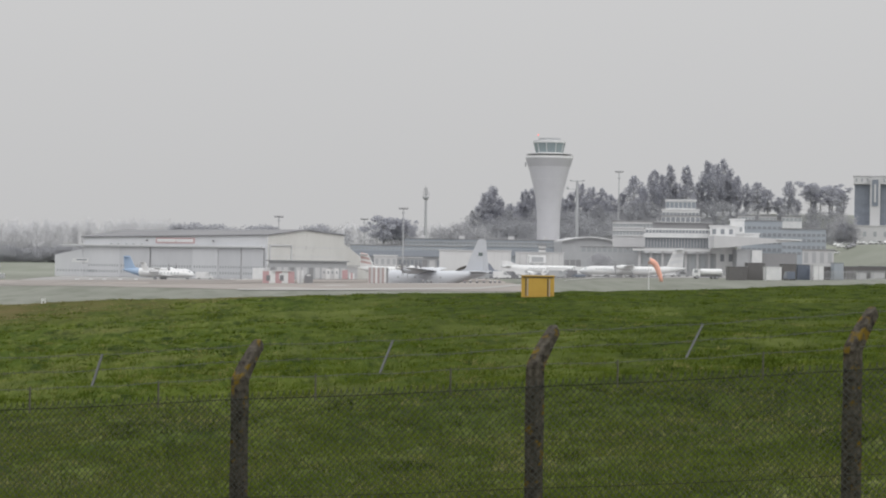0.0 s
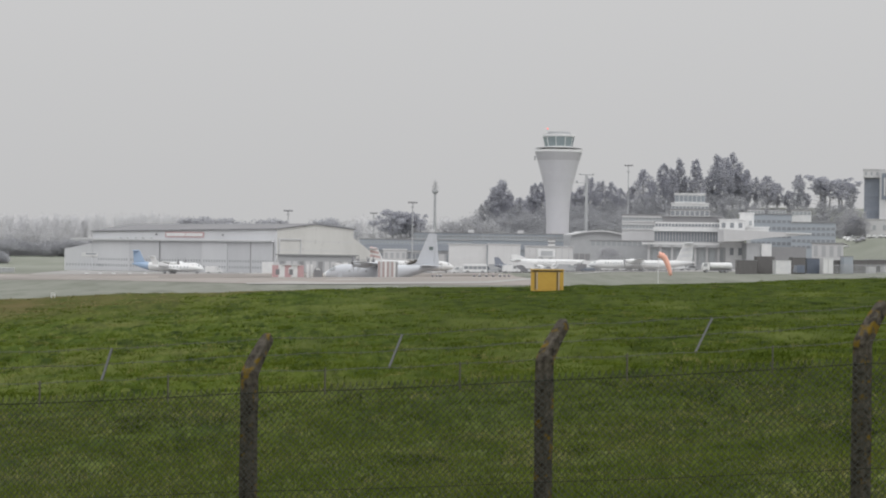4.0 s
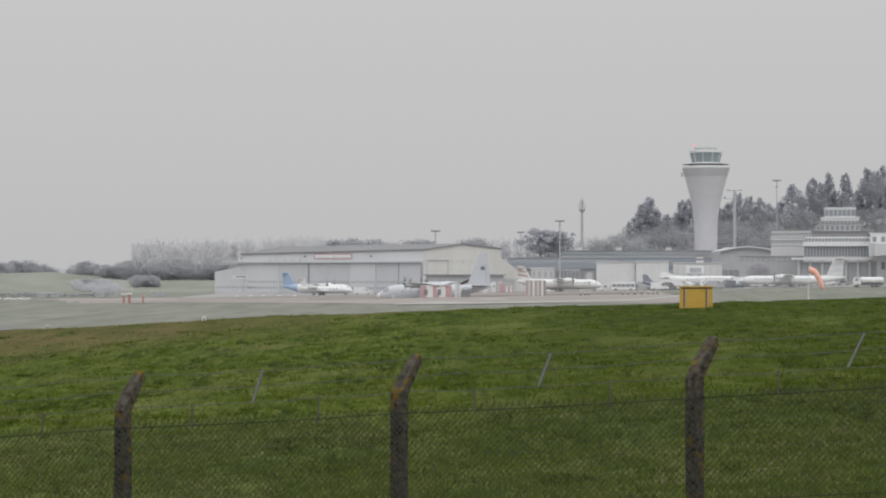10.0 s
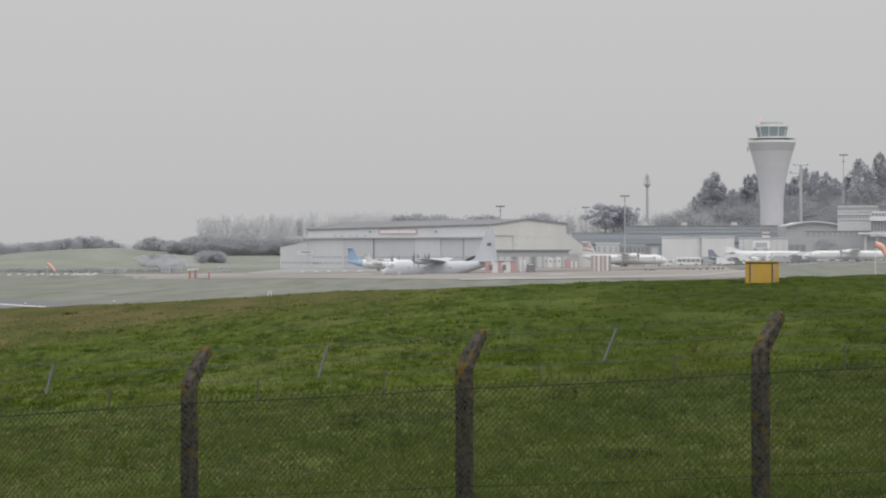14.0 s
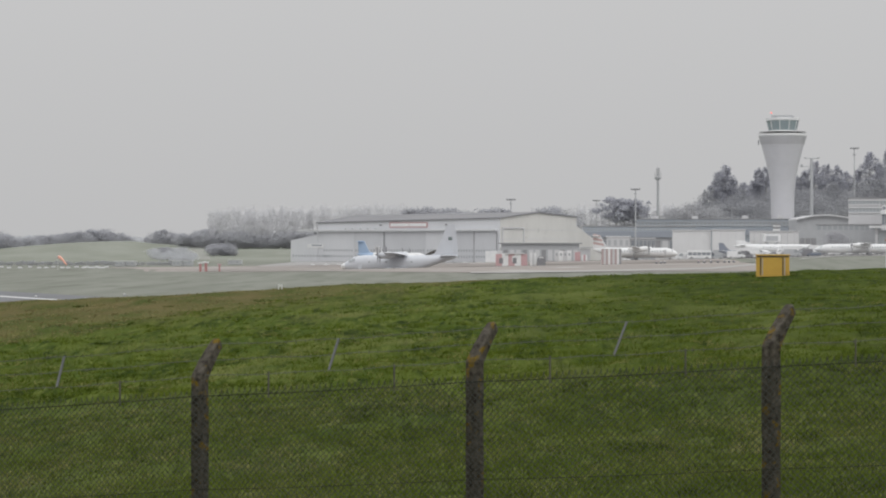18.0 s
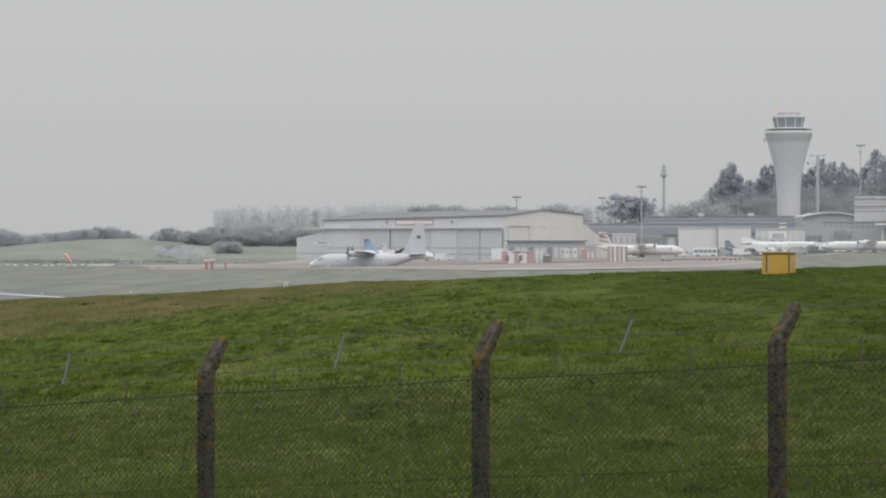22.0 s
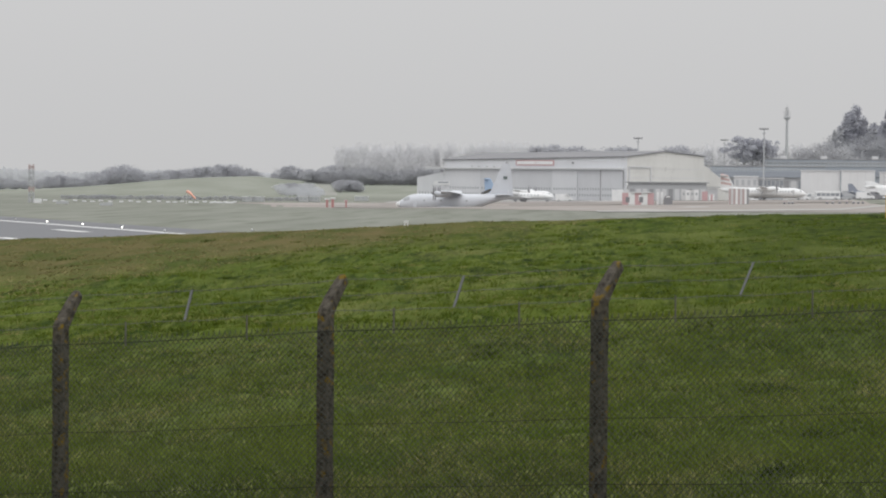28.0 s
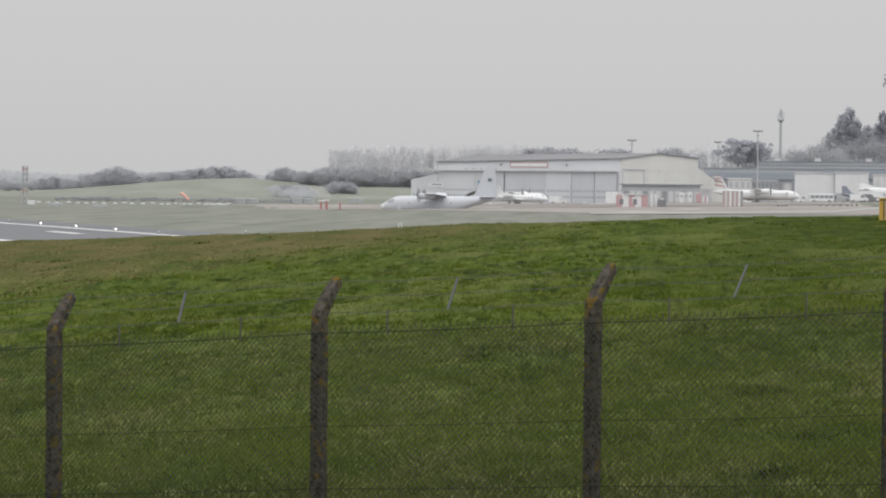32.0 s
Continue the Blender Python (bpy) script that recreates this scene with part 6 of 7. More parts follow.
def windsock(a, e_top, d, k, lean, label, bend):
    x = a / 4000 * d
    g = height(x, d)
    h = EYE[2] - e_top / 4000 * d - g
    t = thing("windsock", pose(x, d, g), label, "windsock", "windsocks")
    part("pole", rod(bmesh.new(), (0, 0, -0.2), (0, 0, h), 0.09 * k, 0.06 * k, 8), M_PAINT, t, "slim white pole")
    part("swivel", lathe(bmesh.new(), [(0.1 * k, h - 0.1), (0.16 * k, h), (0.05 * k, h + 0.15)], 8), M_DARK, t)
    # the cloth hangs in five stiff tapering lengths
    p, ang = Vector((0, 0, 0)), lean
    rr = 0.64 * k
    rings = []
    for i in range(8):
        ax = Vector((math.cos(ang), 0, math.sin(ang)))
        up = Vector((-math.sin(ang), 0, math.cos(ang)))
        r = rr * (1.0, 1.04, 0.98, 0.9, 0.82, 0.73, 0.64, 0.56)[i]
        rings.append([p + (up * math.cos(q * math.pi / 6) + Vector((0, 1, 0)) * math.sin(q * math.pi / 6)) * r for q in range(12)])
        p = p + ax * 0.78 * k
        ang += bend * (1.25 if i < 2 else 0.18)
    sock = part("sock", loft(bmesh.new(), rings), M_ORANGE, t, "limp orange cloth sock", True, Matrix.Translation((0, 0, h - 0.3)))
    part("hoop", lathe(bmesh.new(), [(rr, -0.05), (rr + 0.04, -0.05), (rr + 0.04, 0.05), (rr, 0.05)], 14), M_FARSTEEL, t, m=pose(0, 0, h - 0.3, 0, 90, 0))
    return sock, h - 0.3


SOCKS = [windsock(682, -10, 470, 1.0, radians(-15), "limp orange windsock on a white pole", radians(-19)), windsock(-784, 24, 590, 0.58, radians(-15), "small limp orange windsock by the far perimeter", radians(-13))]

# ---- red and white runway huts ----


M_POSTRED = mat("dull_red_paint", (0.43, 0.22, 0.215), (0.39, 0.20, 0.195), scale=0.8, rough=0.5)


def hut_panelled(a0, a1, e0, d, colours, label, depth=3.0):
    s = d / 4000
    x0, x1 = a0 * s, a1 * s
    g = height((x0 + x1) / 2, d)
    h = EYE[2] - e0 * s - g
    t = thing("marker_hut", pose((x0 + x1) / 2, d, g), label, "hut", "red and white huts")
    w = (x1 - x0) / len(colours)
    part("core", cube(-(x1 - x0) / 2 + 0.05, (x1 - x0) / 2 - 0.05, 0.06, depth, 0, h - 0.05), M_CONC, t)
    for k, c in enumerate(colours):
        xx = -(x1 - x0) / 2 + k * w
        hh = h * (1.0 if k % 2 else 0.96)
        part("panel", cube(xx + 0.01, xx + w - 0.01, 0, 0.06, 0.02, hh), c, t)
        part("panel", cube(xx + 0.01, xx + w - 0.01, 0.07, depth, hh - 0.06, hh), c, t)
    return t


t = hut_panelled(-6, 50, 20, 538, (M_RED, M_PAINT, M_RED, M_PAINT, M_RED), "red and white panelled equipment hut with dark openings")
for xx in (-2.9, 0.3):
    part("opening", cube(xx, xx + 0.9, -0.05, 0, 0.6, 1.9), M_DARK, t, "dark opening")
part("notice", cube(0.15, 1.35, -0.04, -0.005, 1.0, 2.4), M_PAINT, t, "white notice board")
part("notice_mark", cube(0.5, 1.0, -0.06, -0.04, 1.4, 1.95), M_DARK, t, "dark square on the notice")
part("canopy", cube(-1.5, 3.0, -0.3, 2.6, 2.85, 3.1), M_CONC, t, "pale grey canopy")
t = hut_panelled(55, 66, 18, 539, (M_PAINT, M_CONC, M_PAINT), "white slatted cabinet by the hut")
s = 538 / 4000
t = thing("portable_shelter", pose(75 * s, 538, height(75 * s, 538)), "black domed shelter with a white arch", "shelter")
bm = bmesh.new()
arch = [(1.0 * math.cos(q * math.pi / 10), 1.3 + 1.0 * math.sin(q * math.pi / 10)) for q in range(11)]
loft(bm, [[(x, y, z) for x, z in [(1.0, 0)] + arch + [(-1.0, 0)]] for y in (0, 2.2)])
part("shell", bm, M_DARK, t)
bm = bmesh.new()
loft(bm, [[(x * f, y, (z - 1.3) * f + 1.3 + 0.1) for f, y in ((0.72, -0.06), (0.72, -0.01), (0.45, -0.01), (0.45, -0.06))] for x, z in arch[2:9]])
part("arch", bm, M_PAINT, t, "white arch")
hut_panelled(181, 216, 11, 540, (M_HAZERED, M_CONC, M_HAZERED, M_PAINT, M_HAZERED, M_CONC, M_HAZERED, M_PAINT, M_ROOF), "red and white vertically striped runway hut")
t = hut_panelled(98, 128, 15, 640, (M_CONC, M_PAINT, M_CONC, M_PAINT), "pale portable cabin with small windows")
for xx in (-2.0, -0.8, 0.4, 1.6):
    part("window", cube(xx, xx + 0.5, -0.04, 0, 1.6, 2.3), M_GLASS, t)
hut_panelled(134, 144, 17, 635, (M_RED, M_RED), "small red kiosk by the cabin")
hut_panelled(146, 156, 22, 635, (M_PAINT, M_RED, M_PAINT), "small red and white kiosk")
t = hut_panelled(-24, 6, 15, 690, (M_PAINT, M_PAINT, M_CONC), "white site trailer by the hangar")
for a, e0, e1, w in ((-530, 38, 50, 1.0), (-520, 37, 50, 1.2), (-496, 41, 50, 0.7)):
    d = 575
    x = a / 4000 * d
    g = height(x, d)
    t = thing("localiser_post", pose(x, d, g), "short red post with a pale head", "marker post", "red marker posts")
    hh = EYE[2] - e0 / 4000 * d - g
    part("stem", cube(-0.28 * w, 0.28 * w, -0.25, 0.25, 0, hh, 0.04), M_POSTRED, t)
    part("head", cube(-0.6 * w, 0.6 * w, -0.35, 0.35, hh, hh + 0.35, 0.06), M_PAINT if w > 0.8 else M_RED, t, "pale head")
    part("foot", cube(-0.5, 0.5, -0.5, 0.5, 0, 0.1), M_DARK, t)
t = thing("equipment_box", pose(-509 / 4000 * 575, 575, height(-73, 575)), "small dark equipment box on the grass", "equipment box")
part("case", cube(-0.5, 0.5, -0.4, 0.4, 0, 0.7, 0.06), M_DARK, t)
part("lid", cube(-0.55, 0.55, -0.45, 0.45, 0.7, 0.78, 0.02), M_DARK, t)
for k, (a, e, d) in enumerate(((28, 50, 545), (-930, 52, 520), (-1010, 48, 545))):
    x = a / 4000 * d
    t = thing("taxiway_sign", pose(x, d, height(x, d)), "low yellow taxiway sign board" if k < 1 else "low grey taxiway sign board", "sign board", "taxiway sign boards")
    part("board", cube(-1.5, 1.5, -0.1, 0.1, 0.2, 0.85, 0.03), M_YELLOW if k < 1 else M_FARSTEEL, t)
    for xx in (-1.1, 1.1):
        part("leg", cube(xx - 0.05, xx + 0.05, -0.05, 0.05, 0, 0.2), M_DARK, t)

# white marker frame on the near turf
p = st(-388, 92, 124)
t = thing("marker_stand", pose(p.x, p.y, height(p.x, p.y)), "small white metal frame on the grass", "marker")
for x0, x1, z0, z1 in ((-0.11, -0.065, 0, 0.28), (0.065, 0.11, 0, 0.28), (-0.065, 0.065, 0.22, 0.28)):
    part("bar", cube(x0, x1, -0.04, 0.04, z0, z1), M_PAINT, t)
part("panel", cube(-0.065, 0.065, -0.02, 0.02, 0.16, 0.215), M_PAINT, t)

# ---- barrier blocks along the perimeter, copied ----
blk = thing("barrier_block", pose(-120, 600, 0), "low white plastic barrier block", "barrier", "barrier blocks")
bm = bmesh.new()
loft(bm, [[(x, -0.3, 0), (x, 0.3, 0), (x, 0.2, 0.18), (x, 0.12, 0.34), (x, -0.12, 0.34), (x, -0.2, 0.18)] for x in (-0.55, 0.55)])
part("body", bm, M_CONC, blk)
part("foot", cube(-0.6, 0.6, -0.34, 0.34, 0, 0.06), M_FARSTEEL, blk)
n = 0
BR = random.Random(4)
for a in list(range(-1040, -830, 17)) + list(range(-818, -690, 13)) + list(range(-740, -690, 10)):
    d = 608 + (18 if n % 3 == 0 else 0)
    x = (a + BR.uniform(-3, 3)) / 4000 * d
    m = pose(x, d, height(x, d), 0, 0, BR.uniform(-8, 8))
    if n == 0:
        blk.matrix_basis = m
    else:
        copy_thing(blk, m)
    n += 1
for a in (-330, -306, -283, -255, -228, -60, -35, 30, 122, 160, 225, 252, 280, 330):
    d = 672
    x = a / 4000 * d
    copy_thing(blk, pose(x, d, height(x, d), 0, 0, BR.uniform(-20, 20)))

# dark low lights on the taxiway edge
for k, a in enumerate((278, 286, 292, 352, 362, 374, 386, 398, 406, 414)):
    d = 536
    x = a / 4000 * d
    t = thing("taxi_light", pose(x, d, height(x, d)), "low dark taxiway light fitting", "taxiway light", "taxiway lights")
    part("body", lathe(bmesh.new(), [(0.3, 0), (0.34, 0.2), (0.3, 0.45), (0.1, 0.55)], 10), M_DARK, t)
    part("cap", lathe(bmesh.new(), [(0.12, 0.55), (0.14, 0.62), (0.02, 0.68)], 10), M_PAINT if k % 3 else M_RED, t)

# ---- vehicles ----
# rubber lifted from black to grey for haze
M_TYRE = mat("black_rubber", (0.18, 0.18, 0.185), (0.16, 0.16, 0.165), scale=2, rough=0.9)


def vehicle(m, kind, paint, label, group=""):
    """car, van or truck with its cabin, glass and wheels; forward is +x."""
    t = thing({"car": "car", "van": "van", "truck": "truck", "tanker": "tanker_truck"}[kind], m, label, "vehicle", group)
    if kind == "car":
        L, W, H = 4.3, 1.75, 1.45
        out = [(-2.1, 0.35), (2.1, 0.35), (2.15, 0.7), (1.2, 0.92), (0.55, 1.4), (-1.1, 1.45), (-1.95, 0.98), (-2.15, 0.8)]
        glass = [(1.0, 0.95), (0.5, 1.33), (-1.05, 1.36), (-1.7, 0.98)]
        ax = (-1.3, 1.35)
        r = 0.32
    elif kind == "van":
        L, W, H = 5.4, 2.0, 2.4
        out = [(-2.7, 0.4), (2.7, 0.4), (2.7, 1.05), (2.0, 1.3), (1.3, 2.25), (1.0, 2.4), (-2.65, 2.4), (-2.7, 2.2)]
        glass = [(1.85, 1.35), (1.25, 2.15), (0.4, 2.15), (0.4, 1.35)]
        ax = (-1.7, 1.75)
        r = 0.36
    else:
        L, W, H = 8.5, 2.4, 3.2
        out = [(2.3, 0.6), (4.25, 0.6), (4.25, 1.6), (4.0, 2.8), (2.3, 2.85)]
        glass = [(4.12, 1.75), (3.9, 2.6), (3.0, 2.6), (3.0, 1.75)]
        ax = (-2.6, -1.4, 3.2)
        r = 0.5
    bm = slab(out, -W / 2, W / 2)
    bmesh.ops.bevel(bm, geom=list(bm.edges), offset=0.06, segments=2, affect="EDGES")
    part("cab" if kind in ("truck", "tanker") else "body", bm, paint, t)
    for s in (-1, 1):
        part("side_window", slab(glass, s * W / 2 - (0.012 if s > 0 else 0), s * W / 2 + (0.012 if s > 0 else 0.012)), M_GLASS, t)
        for x in ax:
            bm = rod(bmesh.new(), (x, s * (W / 2 - 0.22), r), (x, s * (W / 2 + 0.02), r), r, n=14)
            wh = part("wheel", bm, M_TYRE, t)
            part("hub", rod(bmesh.new(), (x, s * (W / 2), r), (x, s * (W / 2 + 0.03), r), r * 0.5, n=8), M_FARSTEEL, wh)
    if kind == "truck":
        part("cargo_box", cube(-4.2, 2.15, -1.22, 1.22, 1.0, 3.3, 0.06), M_PAINT, t, "white cargo box")
        part("chassis", cube(-4.2, 4.0, -0.6, 0.6, 0.5, 0.95), M_DARK, t)
    if kind == "tanker":
        bm = loft(bmesh.new(), [ring_oval(x, 1.95, 1.1 * k, 0.95 * k, 16) for x, k in ((-4.3, 0.2), (-4.2, 0.85), (-4.0, 1.0), (1.9, 1.0), (2.1, 0.85), (2.15, 0.2))])
        part("tank", bm, paint, t, "white rounded tank", True)
        part("chassis", cube(-4.2, 4.0, -0.6, 0.6, 0.5, 1.0), M_DARK, t)
    for s in (-1, 1):
        part("headlight", cube(L / 2 - 0.08, L / 2 + 0.01, s * W * 0.32 - 0.15, s * W * 0.32 + 0.15, 0.68, 0.86), M_GLASS, t)
    return t


def stand(a, d, rz=0, lift=0.0):
    x = a / 4000 * d
    return pose(x, d, height(x, d) + 0.02 + lift, 0, 0, rz)


M_SILVER = mat("silver_car_paint", (0.46, 0.47, 0.48), (0.42, 0.43, 0.44), scale=0.8, rough=0.3)
M_DKBLUE = mat("dark_blue_vehicle_paint", (0.15, 0.175, 0.225), (0.17, 0.195, 0.245), scale=0.8, rough=0.4)
vehicle(stand(788, 640, 180), "tanker", M_PAINT, "white fuel tanker truck beside the parked airliner")
for a, d, k, p, rz, lb in ((352, 700, "car", M_PAINT, 10, "small white car on the apron"), (444, 700, "van", M_PAINT, 180, "white service van behind the aircraft"),
                           (468, 705, "car", M_SILVER, 0, "small silver car on the apron"), (545, 700, "van", M_PAINT, 175, "white van by the airliner"), (232, 690, "car", M_PAINT, 0, "white apron car by the striped tail"), (570, 712, "truck", M_PAINT, 4, "white box truck behind the airliner"), 
                           (-108, 692, "van", M_PAINT, 2, "white van beside the hangar doors")):
    vehicle(stand(a, d, rz), k, p, lb)
CR2 = random.Random(6)
for k, a in enumerate((1020, 1032, 1040, 1052, 1066, 1078, 1090, 1100, 1026, 1044, 1060, 1086, 1112, 1124, 1106)):
    d = 900 + (k % 3) * 16
    vehicle(stand(a, d, CR2.choice((0, 180, 12, 90))), "car", CR2.choice((M_PAINT, M_SILVER, M_DARK, M_PAINT)), "parked car on the sloping car park", "cars in the car park")

# service vehicles, cargo containers and steps crowded round the stands
YARD = random.Random(21)
for a, d, k, p, rz, lb in ((434, 722, "truck", M_PAINT, 176, "white catering truck on the stands"), (456, 728, "van", M_SILVER, 4, "silver van among the stands"), (478, 716, "car", M_PAINT, 0, "white apron car among the stands"), (500, 722, "van", M_PAINT, 182, "white van among the stands"), (522, 718, "truck", M_SILVER, 2, "grey box truck among the stands"),
                           (556, 724, "van", M_PAINT, 170, "white van by the link building"), (590, 722, "car", M_SILVER, 10, "silver car by the link building"), (612, 718, "van", M_PAINT, 0, "white van by the link building"), (636, 726, "truck", M_PAINT, 178, "white box truck by the link building"), (664, 722, "van", M_SILVER, 3, "silver van by the old terminal"),
                           (690, 728, "car", M_PAINT, 182, "white car by the old terminal"), (716, 724, "van", M_PAINT, 8, "white van by the old terminal"), (744, 720, "car", M_SILVER, 0, "silver car by the old terminal"), (384, 728, "car", M_PAINT, 175, "white apron car by the dark aircraft"), (366, 722, "van", M_PAINT, 0, "white van by the dark aircraft")):
    vehicle(stand(a, d, rz), k, p, lb)

for k in range(14):
    a = 330 + k * 17 + YARD.uniform(-5, 5)
    vehicle(stand(a, 692 + YARD.uniform(-4, 4), YARD.choice((0, 180)) + YARD.uniform(-12, 12)), YARD.choice(("car", "van", "van", "car")), *YARD.choice(((M_DARK, "dark grey service vehicle on the stands"), (M_DKBLUE, "dark blue service vehicle on the stands"), (M_FARSTEEL, "grey service vehicle on the stands"), (M_PAINT, "white service vehicle on the stands"))))


def cargo_container(a, d, pale):
    t = thing("cargo_container", stand(a, d, YARD.uniform(-12, 12)), "pale aircraft cargo container with cut lower corner" if pale else "dark aircraft cargo container with cut lower corner", "cargo container", "cargo containers")
    bm = slab([(-1.0, 0.25), (0.7, 0.25), (1.15, 0.7), (1.15, 1.85), (-1.0, 1.85)], -0.75, 0.75)
    bmesh.ops.bevel(bm, geom=list(bm.edges), offset=0.04, segments=1, affect="EDGES")
    part("shell", bm, M_CONC if pale else M_FARSTEEL, t)
    part("curtain", cube(-0.9, 0.85, -0.79, -0.755, 0.4, 1.7), M_PAINT if pale else M_ROOF, t, "curtain door")
    part("dolly", cube(-1.2, 1.2, -0.8, 0.8, 0.12, 0.24), M_DARK, t)
    for x in (-0.8, 0.8):
        part("wheel", rod(bmesh.new(), (x, -0.6, 0.15), (x, 0.6, 0.15), 0.15, n=8), M_TYRE, t)


for k in range(22):
    cargo_container(446 + k * 12.4 + YARD.uniform(-4, 4), 706 + YARD.uniform(0, 5), YARD.random() < 0.6)

# low white cabins along the far perimeter
def low_cabin(a0, a1, e0, d, label):
    s = d / 4000
    x0, x1 = a0 * s, a1 * s
    g = height((x0 + x1) / 2, d) - 0.05
    h = EYE[2] - e0 * s - g
    w = (x1 - x0) / 2
    t = thing("site_cabin", pose((x0 + x1) / 2, d, g), label, "site cabin", "cabins on the perimeter")
    part("body", cube(-w, w, 0, 2.4, 0.12, h - 0.1, 0.04), M_SILVER, t)
    part("roof", cube(-w - 0.08, w + 0.08, -0.1, 2.5, h - 0.1, h), M_PAINT, t)
    for k in (-0.5, 0.35):
        part("window", cube(k * w - 0.3, k * w + 0.3, -0.04, -0.004, h * 0.45, h * 0.78), M_GLASS, t)
    part("door", cube(-0.06 * w, 0.16 * w, -0.04, -0.004, 0.15, h * 0.8), M_FARSTEEL, t)
    for x in (-w * 0.8, w * 0.8):
        part("skid", cube(x - 0.1, x + 0.1, 0.1, 2.3, 0, 0.12), M_DARK, t)


for a0, a1, e0, d, lb in ((-683, -666, 34, 650, "low white site cabin behind the barrier blocks"), (-664, -645, 34, 652, "low white site cabin behind the barrier blocks"), (-581, -564, 32.5, 655, "low white site cabin by the perimeter track"), (-562, -544, 32.5, 657, "low white site cabin by the perimeter track"), (-481, -457, 31.5, 700, "long low white cabin by the taxiway")):
    low_cabin(a0, a1, e0, d, lb)


def airside_bus(m):
    t = thing("airside_bus", m, "white airside passenger bus with a dark window band", "bus")
    part("body", cube(-3.7, 3.7, -1.3, 1.3, 0.35, 2.85, 0.12), M_PAINT, t)
    for s in (-1, 1):
        for k in range(5):
            part("side_window", cube(-3.4 + k * 1.38, -2.2 + k * 1.38, s * 1.3 - 0.02, s * 1.3 + 0.02, 1.4, 2.3), M_OLDGLASS, t)
        for x in (-2.3, 2.3):
            w = part("wheel", rod(bmesh.new(), (x, s * 1.02, 0.48), (x, s * 1.32, 0.48), 0.48, n=14), M_TYRE, t)
            part("hub", rod(bmesh.new(), (x, s * 1.3, 0.48), (x, s * 1.34, 0.48), 0.22, n=8), M_FARSTEEL, w)
    part("windscreen", cube(3.68, 3.73, -1.1, 1.1, 1.2, 2.5), M_OLDGLASS, t)
    part("skirt", cube(-3.6, 3.6, -1.32, 1.32, 0.3, 0.6), M_FARSTEEL, t)


airside_bus(stand(353, 690, 178))


def catering_lift(m):
    """A truck with its box raised on crossed legs."""
    t = thing("catering_truck", m, "white catering truck with its box raised on scissor legs", "truck")
    part("chassis", cube(-4, 4, -1.1, 1.1, 0.6, 1.0), M_DARK, t)
    part("cab", cube(2.2, 4.2, -1.15, 1.15, 1.0, 2.7, 0.12), M_PAINT, t)
    part("windscreen", cube(4.18, 4.23, -1.0, 1.0, 1.7, 2.5), M_OLDGLASS, t)
    part("box", cube(-4, 2.0, -1.25, 1.25, 4.6, 7.2, 0.06), M_PAINT, t, "raised white cargo box")
    part("box_door", cube(-3.2, 1.0, -1.29, -1.255, 4.9, 6.6), M_FARSTEEL, t)
    for s in (-1, 1):
        for a, b in ((-3.2, 1.4), (1.4, -3.2)):
            part("scissor_leg", rod(bmesh.new(), (a, s * 0.9, 1.0), (b, s * 0.9, 4.6), 0.11, n=6), M_FARSTEEL, t)
        for x in (-2.6, 3.1):
            part("wheel", rod(bmesh.new(), (x, s * 0.85, 0.5), (x, s * 1.15, 0.5), 0.5, n=14), M_TYRE, t)


catering_lift(stand(485, 780, 10))
# grey pavilion and pale stores in front of the pier
t = bld("pavilion", 233, 276, -6, 806, 8, M_FARSTEEL, "grey flat-roofed pavilion with glazed front", rows=((-3, 6),), n=6, fill=0.8, wmat=M_OLDGLASS, roof=M_CONC)
t = bld("store_block", 190, 231, -9, 800, 8, M_CONC, "pale grey store block by the terminal pier", rows=((-4, 6),), n=4, fill=0.5, wmat=M_FARSTEEL, roof=M_PAINT)
# the pale field and the track beyond the hangar
M_FIELD = mat("pale_stubble", (0.285, 0.285, 0.26), (0.255, 0.26, 0.23), scale=0.05, rough=0.95, stretch=(1, 0.3, 1))
strip("field", [(((-538 - 0.16 * (d - 890) + 3 * math.sin(d * 0.11)) / 4000 * d, d), ((-512 - 0.12 * (d - 890) + 3 * math.sin(d * 0.07)) / 4000 * d, d)) for d in range(890, 1030, 10)], M_FIELD, "pale stubble field on the far slope", "field", 0.06)
strip("track", [((a / 4000 * 1022, 1022), (a / 4000 * 1034, 1034)) for a in range(-474, -340, 6)], M_FIELD, "pale track along the far slope", "road", 0.2)

# ---- sheds and containers beyond the crest ----
M_SHEDDARK = mat("grey_brown_shed_boards", (0.17, 0.165, 0.165), (0.145, 0.14, 0.14), scale=0.5, rough=0.9, stretch=(1, 1, 0.2))


def shed(a0, a1, e0, d, material, label, name="shed", depth=4.0, ribs=0, rib_m=None):
    s = d / 4000
    x0, x1 = a0 * s, a1 * s
    g = height((x0 + x1) / 2, d) - 0.1
    h = EYE[2] - e0 * s - g
    w = (x1 - x0) / 2
    t = thing(name, pose((x0 + x1) / 2, d, g), label, name.replace("_", " "))
    part("body", cube(-w, w, 0, depth, 0, h, 0.04), material, t)
    part("roof", cube(-w - 0.12, w + 0.12, -0.12, depth + 0.12, h, h + 0.14), rib_m or M_ROOF, t)
    for k in range(ribs):
        xx = -w + (k + 0.5) * 2 * w / ribs
        part("panel", cube(xx - 0.8 * w / ribs, xx + 0.8 * w / ribs, -0.05, -0.005, 0.2, h - 0.2), rib_m or material, t)
    return t


